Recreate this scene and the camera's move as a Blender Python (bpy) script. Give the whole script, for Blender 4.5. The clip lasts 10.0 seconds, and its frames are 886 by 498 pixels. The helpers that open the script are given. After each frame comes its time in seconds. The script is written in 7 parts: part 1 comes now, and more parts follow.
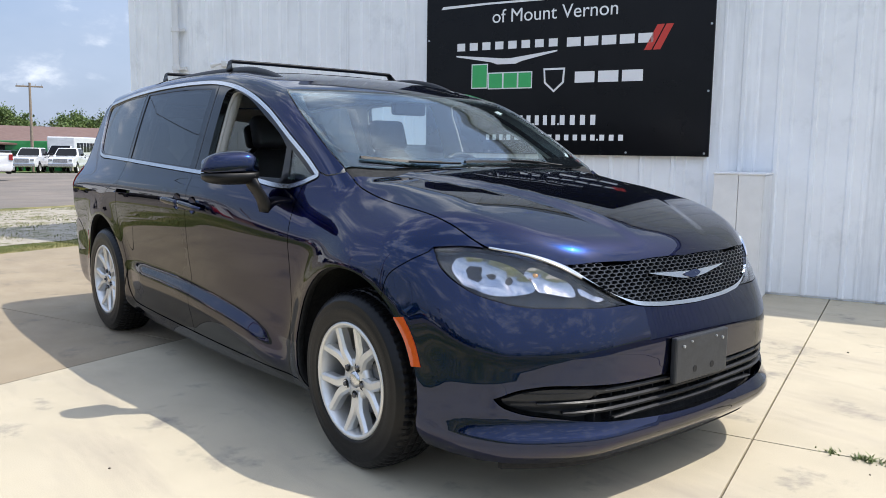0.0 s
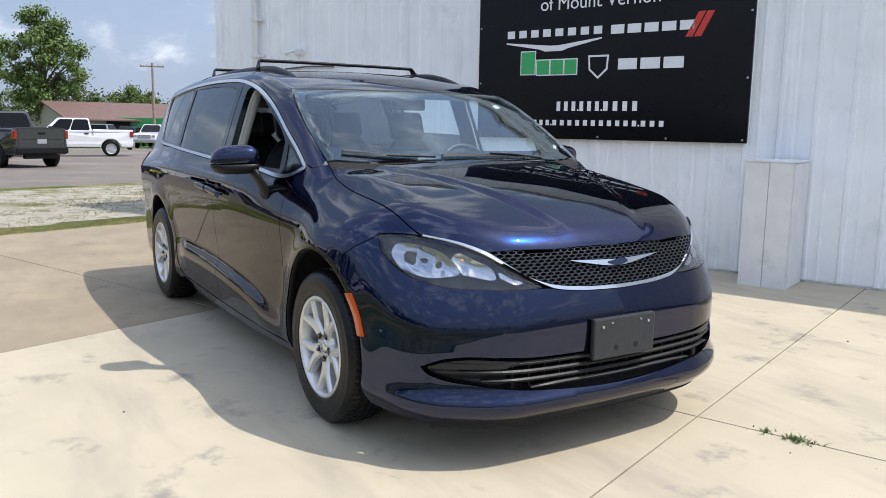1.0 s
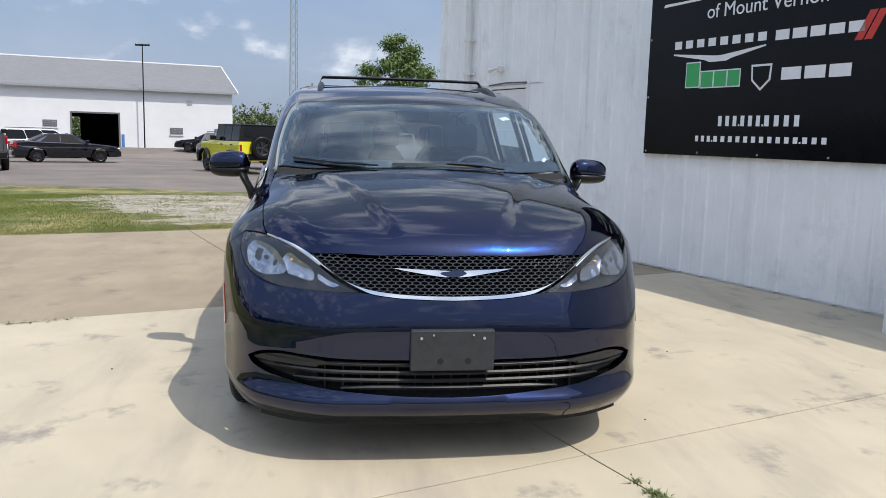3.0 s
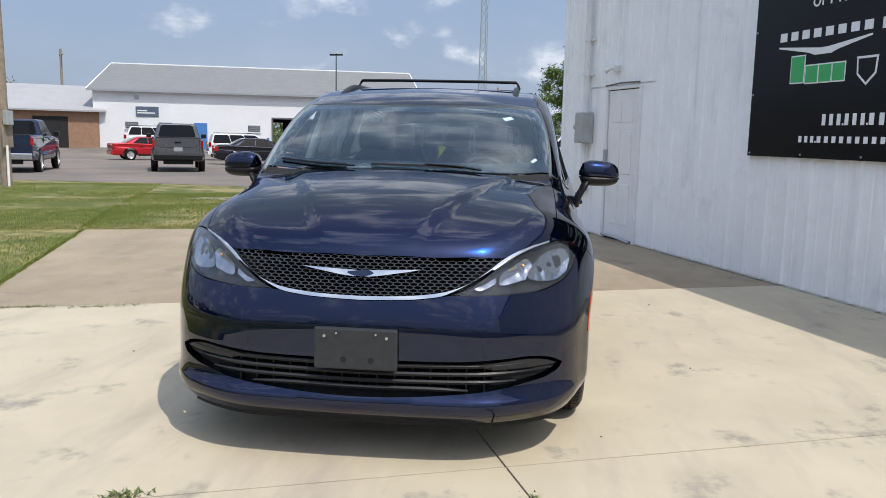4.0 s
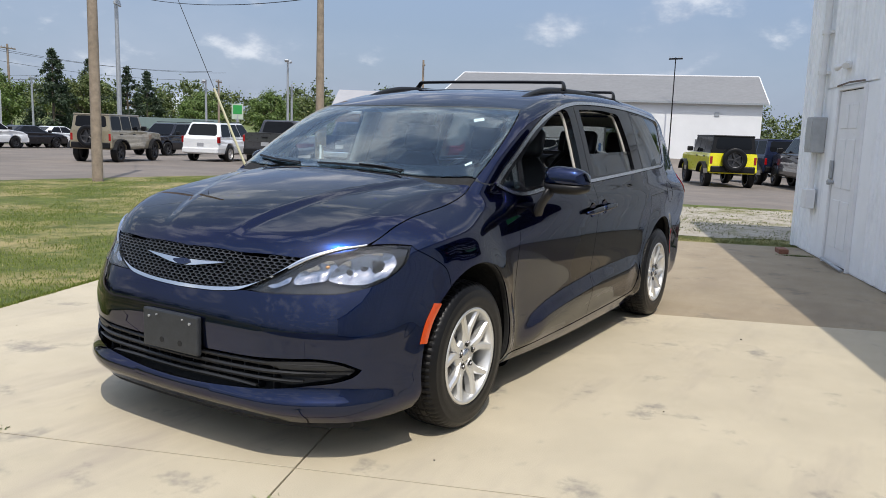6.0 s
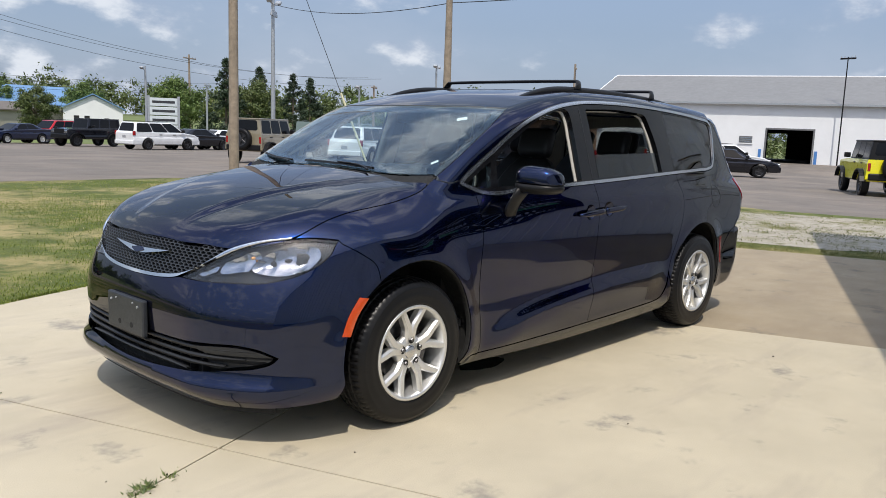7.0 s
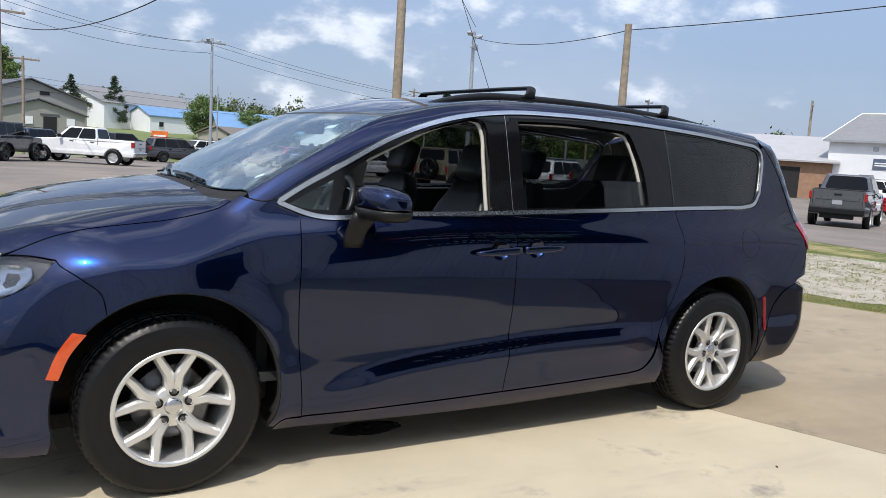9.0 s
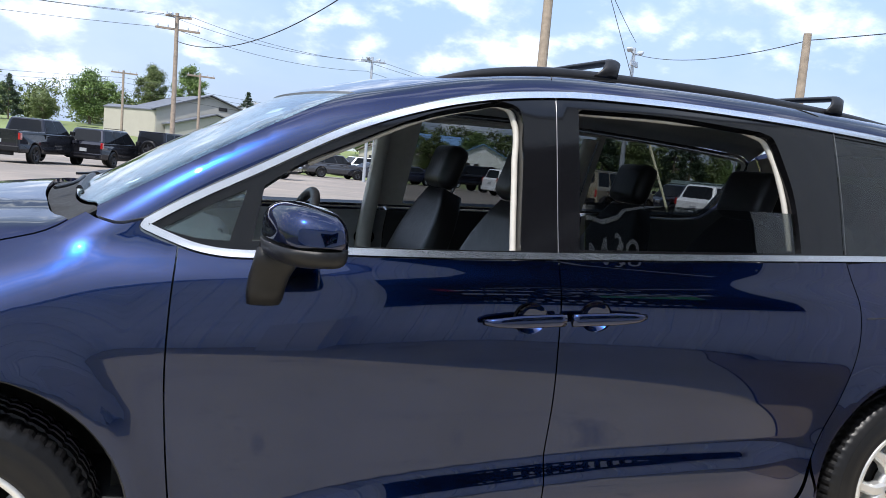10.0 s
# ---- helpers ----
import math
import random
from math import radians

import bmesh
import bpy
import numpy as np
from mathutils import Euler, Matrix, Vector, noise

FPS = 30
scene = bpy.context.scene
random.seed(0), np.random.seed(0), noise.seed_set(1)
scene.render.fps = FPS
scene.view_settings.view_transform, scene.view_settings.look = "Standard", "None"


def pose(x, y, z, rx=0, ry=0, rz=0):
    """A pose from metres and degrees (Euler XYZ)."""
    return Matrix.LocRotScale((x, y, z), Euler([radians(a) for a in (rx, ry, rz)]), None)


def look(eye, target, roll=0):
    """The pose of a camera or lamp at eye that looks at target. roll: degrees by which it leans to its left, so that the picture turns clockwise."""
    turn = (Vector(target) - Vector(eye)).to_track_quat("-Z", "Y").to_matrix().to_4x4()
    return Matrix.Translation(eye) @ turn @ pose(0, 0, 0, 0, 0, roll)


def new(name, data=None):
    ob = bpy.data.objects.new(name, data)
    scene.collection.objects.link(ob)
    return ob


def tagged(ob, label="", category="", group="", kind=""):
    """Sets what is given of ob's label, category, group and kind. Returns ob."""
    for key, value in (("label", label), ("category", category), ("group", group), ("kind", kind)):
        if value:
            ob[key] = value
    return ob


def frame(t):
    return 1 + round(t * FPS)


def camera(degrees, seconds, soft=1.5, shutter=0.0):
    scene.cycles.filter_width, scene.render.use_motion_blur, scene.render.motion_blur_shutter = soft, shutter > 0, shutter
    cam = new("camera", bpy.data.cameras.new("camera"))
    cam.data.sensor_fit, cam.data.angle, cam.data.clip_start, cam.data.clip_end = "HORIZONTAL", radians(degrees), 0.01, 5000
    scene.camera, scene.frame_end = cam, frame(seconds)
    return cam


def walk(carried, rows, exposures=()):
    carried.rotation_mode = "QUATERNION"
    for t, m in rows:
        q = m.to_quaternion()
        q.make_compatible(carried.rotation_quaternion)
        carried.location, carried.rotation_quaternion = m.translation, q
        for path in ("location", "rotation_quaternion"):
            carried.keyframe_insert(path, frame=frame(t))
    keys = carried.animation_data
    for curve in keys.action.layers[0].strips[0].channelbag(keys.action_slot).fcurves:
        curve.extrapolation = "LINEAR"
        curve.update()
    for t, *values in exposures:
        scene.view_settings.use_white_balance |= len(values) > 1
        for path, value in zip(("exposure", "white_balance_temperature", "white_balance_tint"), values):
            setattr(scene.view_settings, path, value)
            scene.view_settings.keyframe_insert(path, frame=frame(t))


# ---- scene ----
cam = camera(58.1, 10.0, soft=0.8)
PATH = [
    (0, (4.165, -2.687, 1.275), (2.64, -1.416, 1.031), 0.8),
    (0.5, (4.532, -2.628, 1.368), (2.952, -1.443, 1.06), 0.9),
    (1, (4.876, -2.407, 1.379), (3.203, -1.356, 1.073), 0.9),
    (1.5, (5.173, -2.007, 1.356), (3.404, -1.12, 1.062), 1.2),
    (2, (5.401, -1.571, 1.378), (3.551, -0.867, 1.096), 1.4),
    (2.5, (5.546, -1.034, 1.38), (3.63, -0.534, 1.099), 1.6),
    (2.7, (5.603, -0.826, 1.383), (3.666, -0.413, 1.101), 1.6),
    (3.8, (5.685, 0.429, 1.382), (3.707, 0.327, 1.103), 1.4),
    (4, (5.645, 0.663, 1.393), (3.675, 0.465, 1.11), 1.3),
    (4.5, (5.521, 1.215, 1.387), (3.587, 0.786, 1.11), 1.3),
    (5, (5.338, 1.757, 1.394), (3.463, 1.117, 1.123), 1.3),
    (5.2, (5.207, 1.951, 1.39), (3.361, 1.231, 1.117), 1.4),
    (6.3, (4.683, 3.042, 1.441), (3.051, 1.926, 1.143), 2.2),
    (6.5, (4.558, 3.196, 1.425), (2.972, 2.016, 1.128), 2.2),
    (7, (4.244, 3.593, 1.436), (2.779, 2.265, 1.139), 2.2),
    (7.5, (3.847, 3.942, 1.424), (2.497, 2.495, 1.131), 2.2),
    (8, (3.423, 4.241, 1.44), (2.173, 2.706, 1.159), 2.5),
    (8.5, (2.87, 4.297, 1.427), (1.718, 2.684, 1.165), 3.1),
    (9, (2.265, 4.058, 1.414), (1.225, 2.367, 1.174), 3.9),
    (9.5, (1.636, 3.656, 1.419), (0.75, 1.877, 1.195), 4.8),
    (10, (1.099, 3.03, 1.395), (0.412, 1.164, 1.176), 5.4),
]
walk(cam, [(t, look(eye, target, roll)) for t, eye, target, roll in PATH],
     [(0, .22, 6720, 10), (1.0, .10, 6720, 10), (2.0, -.02, 6800, 10), (5.2, -.12, 6800, 10), (6.5, -.14, 6950, 10), (8.3, -.14, 6950, 10), (9.0, .06, 6750, 10), (9.5, .30, 6550, 10), (10, .62, 6500, 10)])
# ---- light ----
SUN = Vector((.45, .42, 1.0)).normalized()
world = bpy.data.worlds.new("sky")
scene.world = world
world.use_nodes = True
wt = world.node_tree
for n in list(wt.nodes):
    wt.nodes.remove(n)


def wnode(kind, **kw):
    n = wt.nodes.new(kind)
    for k, v in kw.items():
        n.inputs[k].default_value = v
    return n


sky = wt.nodes.new("ShaderNodeTexSky")
sky.sky_type, sky.sun_disc = "NISHITA", False
sky.sun_elevation, sky.sun_rotation = math.asin(SUN.z), math.atan2(SUN.x, SUN.y)
sky.air_density, sky.dust_density = 1.0, 1.6
spot = wt.nodes.new("ShaderNodeTexCoord")
part_xyz = wt.nodes.new("ShaderNodeSeparateXYZ")
wt.links.new(spot.outputs["Generated"], part_xyz.inputs[0])


def wmath(op, a, b=None):
    n = wt.nodes.new("ShaderNodeMath")
    n.operation = op
    for i, v in enumerate((a, b)):
        if v is None:
            continue
        if isinstance(v, (int, float)):
            n.inputs[i].default_value = v
        else:
            wt.links.new(v, n.inputs[i])
    return n.outputs[0]


up = wmath("ADD", wmath("MAXIMUM", part_xyz.outputs[2], 0.0), .50)
flat = wt.nodes.new("ShaderNodeCombineXYZ")
wt.links.new(wmath("DIVIDE", part_xyz.outputs[0], up), flat.inputs[0])
wt.links.new(wmath("DIVIDE", part_xyz.outputs[1], up), flat.inputs[1])
wt.links.new(wmath("MULTIPLY", part_xyz.outputs[2], 1.2), flat.inputs[2])


def wnoise(scale, detail, rough, lo, hi, lift=None):
    n = wnode("ShaderNodeTexNoise", Scale=scale, Detail=detail, Roughness=rough)
    wt.links.new(flat.outputs[0], n.inputs["Vector"])
    r = wt.nodes.new("ShaderNodeMapRange")
    r.interpolation_type = "SMOOTHSTEP"
    r.inputs[1].default_value, r.inputs[2].default_value = lo, hi
    wt.links.new(n.outputs["Fac"] if lift is None else wmath("ADD", n.outputs["Fac"], lift), r.inputs[0])
    return r.outputs[0]


def wmix(fac, a, b):
    n = wt.nodes.new("ShaderNodeMix")
    n.data_type = "RGBA"
    for sock, v in ((0, fac), (6, a), (7, b)):
        if isinstance(v, tuple):
            n.inputs[sock].default_value = v
        elif isinstance(v, float):
            n.inputs[sock].default_value = v
        else:
            wt.links.new(v, n.inputs[sock])
    return n.outputs[2]


high = wmath("MULTIPLY", wmath("MINIMUM", wmath("MAXIMUM", part_xyz.outputs[2], 0.0), .5), .10)
veil = wnoise(1.1, 6, .58, .36, .66)
puff = wmath("MULTIPLY", wnoise(4.3, 9, .56, .525, .655, high), wmath("SUBTRACT", 1.0, wmath("MULTIPLY", wmath("MAXIMUM", wmath("SUBTRACT", part_xyz.outputs[2], .35), 0.0), .35)))
shade = wnoise(8.5, 5, .6, .38, .66)
low = wmath("SUBTRACT", 1.0, wmath("MINIMUM", wmath("MAXIMUM", part_xyz.outputs[2], 0.0), .85))
air = wmix(wmath("MULTIPLY", low, .72), sky.outputs[0], (2.0, 2.76, 4.55, 1))
hazy = wmix(wmath("MULTIPLY", veil, .46), air, (3.8, 4.5, 5.9, 1))
cloud = wmix(shade, (2.7, 3.45, 4.9, 1), (5.9, 6.5, 7.5, 1))
full = wmix(wmath("MULTIPLY", puff, .92), hazy, cloud)
back = wnode("ShaderNodeBackground", Strength=.150)
# a hazy sky is brighter overhead than near the horizon
rise = wmath("ADD", .95, wmath("MULTIPLY", wmath("MAXIMUM", wmath("SUBTRACT", part_xyz.outputs[2], .12), 0.0), 1.15))
lifted = wt.nodes.new("ShaderNodeVectorMath")
lifted.operation = "SCALE"
wt.links.new(full, lifted.inputs[0])
wt.links.new(rise, lifted.inputs["Scale"])
wt.links.new(lifted.outputs[0], back.inputs["Color"])
wout = wt.nodes.new("ShaderNodeOutputWorld")
wt.links.new(back.outputs[0], wout.inputs[0])

lamp = bpy.data.lights.new("sun", "SUN")
lamp.energy, lamp.angle, lamp.color = 3.6, radians(.53), (1, .975, .935)
new("sun", lamp).matrix_world = look(SUN * 60, (0, 0, 0))


# ---- materials ----
def mat(name, color, rough=.6, metal=0.0, vary=.12, scale=9.0, bump=0.0, bump_scale=60.0, coat=0.0, ior=1.5, stains=None, stain_scale=1.2, stain_at=(.5, .7), clear=0.0, glow=0.0, fine=0.0, stretch=None, scuffs=None, scuff_scale=4.0, scuff_at=(.6, .75)):
    """A surface with grain and larger blotches, in world metres."""
    m = bpy.data.materials.new(name)
    m.use_nodes = True
    t = m.node_tree
    p = t.nodes["Principled BSDF"]
    p.inputs["Roughness"].default_value, p.inputs["Metallic"].default_value, p.inputs["IOR"].default_value = rough, metal, ior
    p.inputs["Coat Weight"].default_value, p.inputs["Coat Roughness"].default_value, p.inputs["Coat IOR"].default_value = coat, .008, 1.5
    if name == "blue_car_paint":
        p.inputs["Coat IOR"].default_value = 1.53
    if metal and coat:
        p.inputs["Specular Tint"].default_value = (.06, .10, .30, 1)
    p.inputs["Transmission Weight"].default_value = clear
    p.inputs["Base Color"].default_value = (*color, 1)
    if glow:
        p.inputs["Emission Color"].default_value, p.inputs["Emission Strength"].default_value = (*color, 1), glow
    g = t.nodes.new("ShaderNodeNewGeometry")

    def tex(sc, detail=6, rg=.6, pull=None):
        n = t.nodes.new("ShaderNodeTexNoise")
        n.inputs["Scale"].default_value, n.inputs["Detail"].default_value, n.inputs["Roughness"].default_value = sc, detail, rg
        if pull:
            k = t.nodes.new("ShaderNodeVectorMath")
            k.operation = "MULTIPLY"
            k.inputs[1].default_value = pull
            t.links.new(g.outputs["Position"], k.inputs[0])
            t.links.new(k.outputs[0], n.inputs["Vector"])
        else:
            t.links.new(g.outputs["Position"], n.inputs["Vector"])
        return n.outputs["Fac"]

    def remap(v, lo, hi, a, b):
        n = t.nodes.new("ShaderNodeMapRange")
        for i, q in enumerate((lo, hi, a, b)):
            n.inputs[i + 1].default_value = q
        t.links.new(v, n.inputs[0])
        return n.outputs[0]

    def mix(fac, a, b, how="MIX"):
        n = t.nodes.new("ShaderNodeMix")
        n.data_type, n.blend_type = "RGBA", how
        for sock, v in ((0, fac), (6, a), (7, b)):
            if isinstance(v, (tuple, float)):
                n.inputs[sock].default_value = v
            else:
                t.links.new(v, n.inputs[sock])
        return n.outputs[2]
    if vary:
        c = mix(remap(tex(scale), .3, .7, 0, 1), tuple(q * (1 - vary) for q in color) + (1,), tuple(min(1, q * (1 + vary)) for q in color) + (1,))
        if fine:
            c = mix(fine, c, mix(remap(tex(bump_scale * 2.2, 2), .35, .65, 0, 1), (.35, .35, .35, 1), (1.0, 1.0, 1.0, 1)), "MULTIPLY")
        if stains:
            c = mix(remap(tex(stain_scale, 7, .65, stretch), *stain_at, 0, 1), c, (*stains, 1))
        if scuffs:
            c = mix(remap(tex(scuff_scale, 9, .7), *scuff_at, 0, .8), c, (*scuffs, 1))
        t.links.new(c, p.inputs["Base Color"])
        if rough > .05 and not clear:
            t.links.new(remap(tex(scale * 3.1), .3, .7, rough * .85, min(1, rough * 1.15)), p.inputs["Roughness"])
    if bump:
        b = t.nodes.new("ShaderNodeBump")
        b.inputs["Strength"].default_value, b.inputs["Distance"].default_value = 1.0, bump
        t.links.new(tex(bump_scale, 5, .65), b.inputs["Height"])
        t.links.new(b.outputs[0], p.inputs["Normal"])
    return m


def glass(name, color, ior=1.5):
    """Clear or tinted sheet glass: it bends no light, its polished faces mirror by their index."""
    m = bpy.data.materials.new(name)
    m.use_nodes = True
    p = m.node_tree.nodes["Principled BSDF"]
    p.inputs["Base Color"].default_value = (*color, 1)
    p.inputs["Roughness"].default_value, p.inputs["Transmission Weight"].default_value, p.inputs["IOR"].default_value = 0.0, 1, 1.0
    p.inputs["Coat Weight"].default_value, p.inputs["Coat Roughness"].default_value, p.inputs["Coat IOR"].default_value = 1.0, 0.0, ior
    return m


PAINT = mat("blue_car_paint", (.0004, .0088, .049), .23, 1.0, .10, 3.0, coat=1.0)
CHROME = mat("chrome", (.80, .81, .83), .10, 1.0, .03, 20)
SATIN = mat("satin_chrome", (.62, .63, .65), .24, 1.0, .04, 20)
ALLOY = mat("silver_alloy", (.70, .70, .69), .36, .75, .05, 25)
DARK_ALLOY = mat("dark_alloy", (.07, .07, .075), .35, .7, .08, 25)
BLACK = mat("black_plastic", (.009, .009, .010), .40, 0, .15, 40, .0003, 900, ior=1.33)
GLOSSBLACK = mat("gloss_black", (.005, .005, .006), .08, 0, .05, 20, ior=1.42)
RUBBER = mat("tyre_rubber", (.0065, .0065, .0072), .36, 0, .22, 14, .0005, 200, ior=1.33, stains=(.013, .0125, .012), stain_scale=9, stain_at=(.6, .85))
DARK = mat("dark_liner", (.010, .010, .010), .85, 0, .2, 20)
TRIM = mat("cream_trim", (.42, .40, .36), .7, 0, .06, 30, .0003, 500)
LINER = mat("grey_headliner", (.30, .31, .32), .9, 0, .06, 30, .0004, 400)
DASH = mat("charcoal_dashboard", (.03, .032, .035), .6, 0, .12, 30, .0005, 500)
CARD = mat("grey_door_card", (.17, .175, .18), .7, 0, .1, 20, .0004, 400)
LEATHER = mat("black_leather", (.014, .014, .016), .38, 0, .15, 20, .0009, 300)
CLEAR = glass("windscreen_glass", (.72, .88, .90), 1.58)
TINT = glass("tinted_glass", (.20, .22, .22))
FORE_TINT = glass("green_tinted_glass", (.55, .66, .63))
DEEP_TINT = glass("privacy_glass", (.15, .16, .165))
LENS = glass("lamp_lens", (.90, .92, .95), 1.42)
AMBER = mat("amber_reflector", (.52, .055, .002), .12, 0, .08, 60, coat=1.0)
RED = mat("red_lens", (.30, .004, .006), .12, 0, .08, 60, coat=1.0)
STEEL = mat("brake_steel", (.13, .13, .135), .35, .9, .15, 40)
WHITE_STICKER = mat("white_sticker", (.8, .8, .8), .5, 0, .05, 50)
CONCRETE = mat("pale_concrete", (.555, .485, .355), .82, 0, .09, 1.6, .0014, 140, stains=(.40, .345, .265), stain_scale=1.5, stain_at=(.52, .70), stretch=(.35, 1.5, 1), fine=.36, scuffs=(.22, .20, .175), scuff_scale=1.9, scuff_at=(.565, .67))
OLD_CONCRETE = mat("weathered_concrete", (.37, .30, .205), .88, 0, .14, 1.3, .0024, 120, stains=(.27, .215, .15), stain_scale=1.3, stain_at=(.48, .70), stretch=(.5, 1.3, 1), fine=.42, scuffs=(.17, .145, .115), scuff_scale=2.4, scuff_at=(.57, .70))
JOINT = mat("joint_dirt", (.07, .058, .043), .95, 0, .3, 20)
ASPHALT = mat("asphalt", (.175, .150, .128), .92, 0, .14, .5, .003, 60, stains=(.24, .20, .165), stain_scale=.22, stain_at=(.45, .7), fine=.25)
DRIVE = mat("dark_asphalt", (.055, .054, .052), .9, 0, .16, .6, .003, 60, stains=(.075, .072, .066), stain_scale=.3, stain_at=(.45, .7), fine=.25)
GRAVEL = mat("white_gravel", (.43, .385, .31), .95, 0, .2, 3.0, .010, 40, stains=(.20, .185, .080), stain_scale=.9, stain_at=(.54, .66), fine=.55, scuffs=(.13, .13, .045), scuff_scale=3.2, scuff_at=(.55, .60))
SOIL = mat("lawn_soil", (.125, .150, .022), .95, 0, .35, 2.2, .015, 30, stains=(.30, .245, .105), stain_scale=.55, stain_at=(.46, .60), fine=.75, scuffs=(.060, .090, .012), scuff_scale=3.2, scuff_at=(.50, .62))
FIELD = mat("far_grass", (.13, .16, .05), .95, 0, .25, .05, 0, 1)
WALLPAINT = mat("white_painted_steel", (.93, .945, .955), .45, 0, .05, 2.2, .0008, 20, stains=(.62, .64, .65), stain_scale=4.0, stain_at=(.55, .82), stretch=(1, 1, .08), scuffs=(.70, .72, .73), scuff_scale=1.7, scuff_at=(.56, .76))
BOXPAINT = mat("grey_white_paint", (.78, .78, .77), .6, 0, .06, 5, .0006, 60, stains=(.45, .44, .42), stain_scale=3, stain_at=(.6, .85))
DOORPAINT = mat("white_door_paint", (.82, .82, .82), .5, 0, .05, 4, stains=(.5, .48, .45), stain_scale=4, stain_at=(.62, .85))
SIGN = mat("black_sign_board", (.006, .006, .007), .22, 0, .2, 2.5, ior=1.30)
LETTER = mat("white_vinyl", (.85, .85, .85), .45, 0, .03, 20)
GREEN_VINYL = mat("green_vinyl", (.045, .42, .13), .45, 0, .04, 20)
RED_VINYL = mat("red_vinyl", (.62, .05, .035), .45, 0, .04, 20)
RUST = mat("rusty_steel", (.16, .12, .10), .8, .2, .3, 12)
BOXGREY = mat("weathered_grey_enamel", (.40, .41, .41), .55, .2, .12, 8)
BRICK = mat("red_brick", (.22, .10, .065), .85, 0, .25, 25, .002, 80)
WOOD = mat("weathered_pole_wood", (.27, .215, .165), .85, 0, .25, 6, .004, 40)
GALV = mat("galvanised_steel", (.42, .44, .46), .45, .6, .12, 12)
WIRE = mat("black_cable", (.02, .02, .022), .7, 0, .1, 10)
# ---- building blocks ----
def bm_new():
    return bmesh.new()


def mesh_of(bm, name):
    me = bpy.data.meshes.new(name)
    bm.normal_update()
    bm.to_mesh(me)
    bm.free()
    return me


def part(name, bm, material, parent=None, label="", smooth=False):
    """Links a bmesh or mesh as one object."""
    me = mesh_of(bm, name) if isinstance(bm, bmesh.types.BMesh) else bm
    if material is not None and not me.materials:
        me.materials.append(material)
    if smooth:
        me.polygons.foreach_set("use_smooth", [True] * len(me.polygons))
    ob = new(name, me)
    if parent is not None:
        ob.parent = parent
    if label:
        ob["label"] = label
    return ob


def box(bm, x0, x1, y0, y1, z0, z1, m=None, bevel=0.0, seg=1):
    """A block, with its edges rounded."""
    vs = [bm.verts.new(Vector(c)) for c in ((x0, y0, z0), (x1, y0, z0), (x1, y1, z0), (x0, y1, z0), (x0, y0, z1), (x1, y0, z1), (x1, y1, z1), (x0, y1, z1))]
    fs = [bm.faces.new([vs[i] for i in q]) for q in ((3, 2, 1, 0), (4, 5, 6, 7), (0, 1, 5, 4), (1, 2, 6, 5), (2, 3, 7, 6), (3, 0, 4, 7))]
    if bevel:
        es = list({e for f in fs for e in f.edges})
        r = bmesh.ops.bevel(bm, geom=es, offset=bevel, segments=seg, affect="EDGES", profile=.5)
        vs = list({v for f in r["faces"] for v in f.verts} | {v for v in vs if v.is_valid})
    if m is not None:
        bmesh.ops.transform(bm, matrix=m, verts=[v for v in vs if v.is_valid])
    return vs


def tube(bm, pts, radius, n=8, cap=True):
    """A round bar along points; radius may be a list."""
    pts = [Vector(p) for p in pts]
    rad = radius if isinstance(radius, (list, tuple)) else [radius] * len(pts)
    rings = []
    ref = None
    for i, p in enumerate(pts):
        d = (pts[min(i + 1, len(pts) - 1)] - pts[max(i - 1, 0)]).normalized()
        if ref is None:
            ref = Vector((0, 0, 1)) if abs(d.z) < .9 else Vector((1, 0, 0))
        a = d.cross(ref).normalized()
        b = d.cross(a).normalized()
        ref = -b if ref.dot(-b) > 0 else b
        a = d.cross(ref).normalized()
        rings.append([bm.verts.new(p + (a * math.cos(q) + ref * math.sin(q)) * rad[i]) for q in [2 * math.pi * k / n for k in range(n)]])
    for r, s in zip(rings, rings[1:]):
        for k in range(n):
            bm.faces.new((r[k], s[k], s[(k + 1) % n], r[(k + 1) % n]))
    if cap:
        bm.faces.new([bm.verts.new(v.co) for v in rings[0]])
        bm.faces.new([bm.verts.new(v.co) for v in rings[-1][::-1]])
    return rings


def lathe(bm, profile, n=48, m=None, closed=False):
    """Turns (radius, y) pairs round the y axis."""
    rings = []
    for r, y in profile:
        rings.append([bm.verts.new(Vector((r * math.cos(a), y, r * math.sin(a)))) for a in [2 * math.pi * k / n for k in range(n)]])
    pairs = list(zip(rings, rings[1:])) + ([(rings[-1], rings[0])] if closed else [])
    for a, b in pairs:
        for k in range(n):
            bm.faces.new((a[k], a[(k + 1) % n], b[(k + 1) % n], b[k]))
    if m is not None:
        bmesh.ops.transform(bm, matrix=m, verts=[v for r in rings for v in r])
    return rings


def slab(bm, poly, z0, z1, m=None):
    """A flat piece of an outline (x, y), from z0 up to z1."""
    lo = [bm.verts.new(Vector((x, y, z0))) for x, y in poly]
    hi = [bm.verts.new(Vector((x, y, z1))) for x, y in poly]
    bm.faces.new(hi)
    bm.faces.new(lo[::-1])
    k = len(poly)
    for i in range(k):
        bm.faces.new((lo[i], lo[(i + 1) % k], hi[(i + 1) % k], hi[i]))
    bmesh.ops.recalc_face_normals(bm, faces=[f for f in bm.faces if f.verts[0] in lo + hi or True])
    if m is not None:
        bmesh.ops.transform(bm, matrix=m, verts=lo + hi)


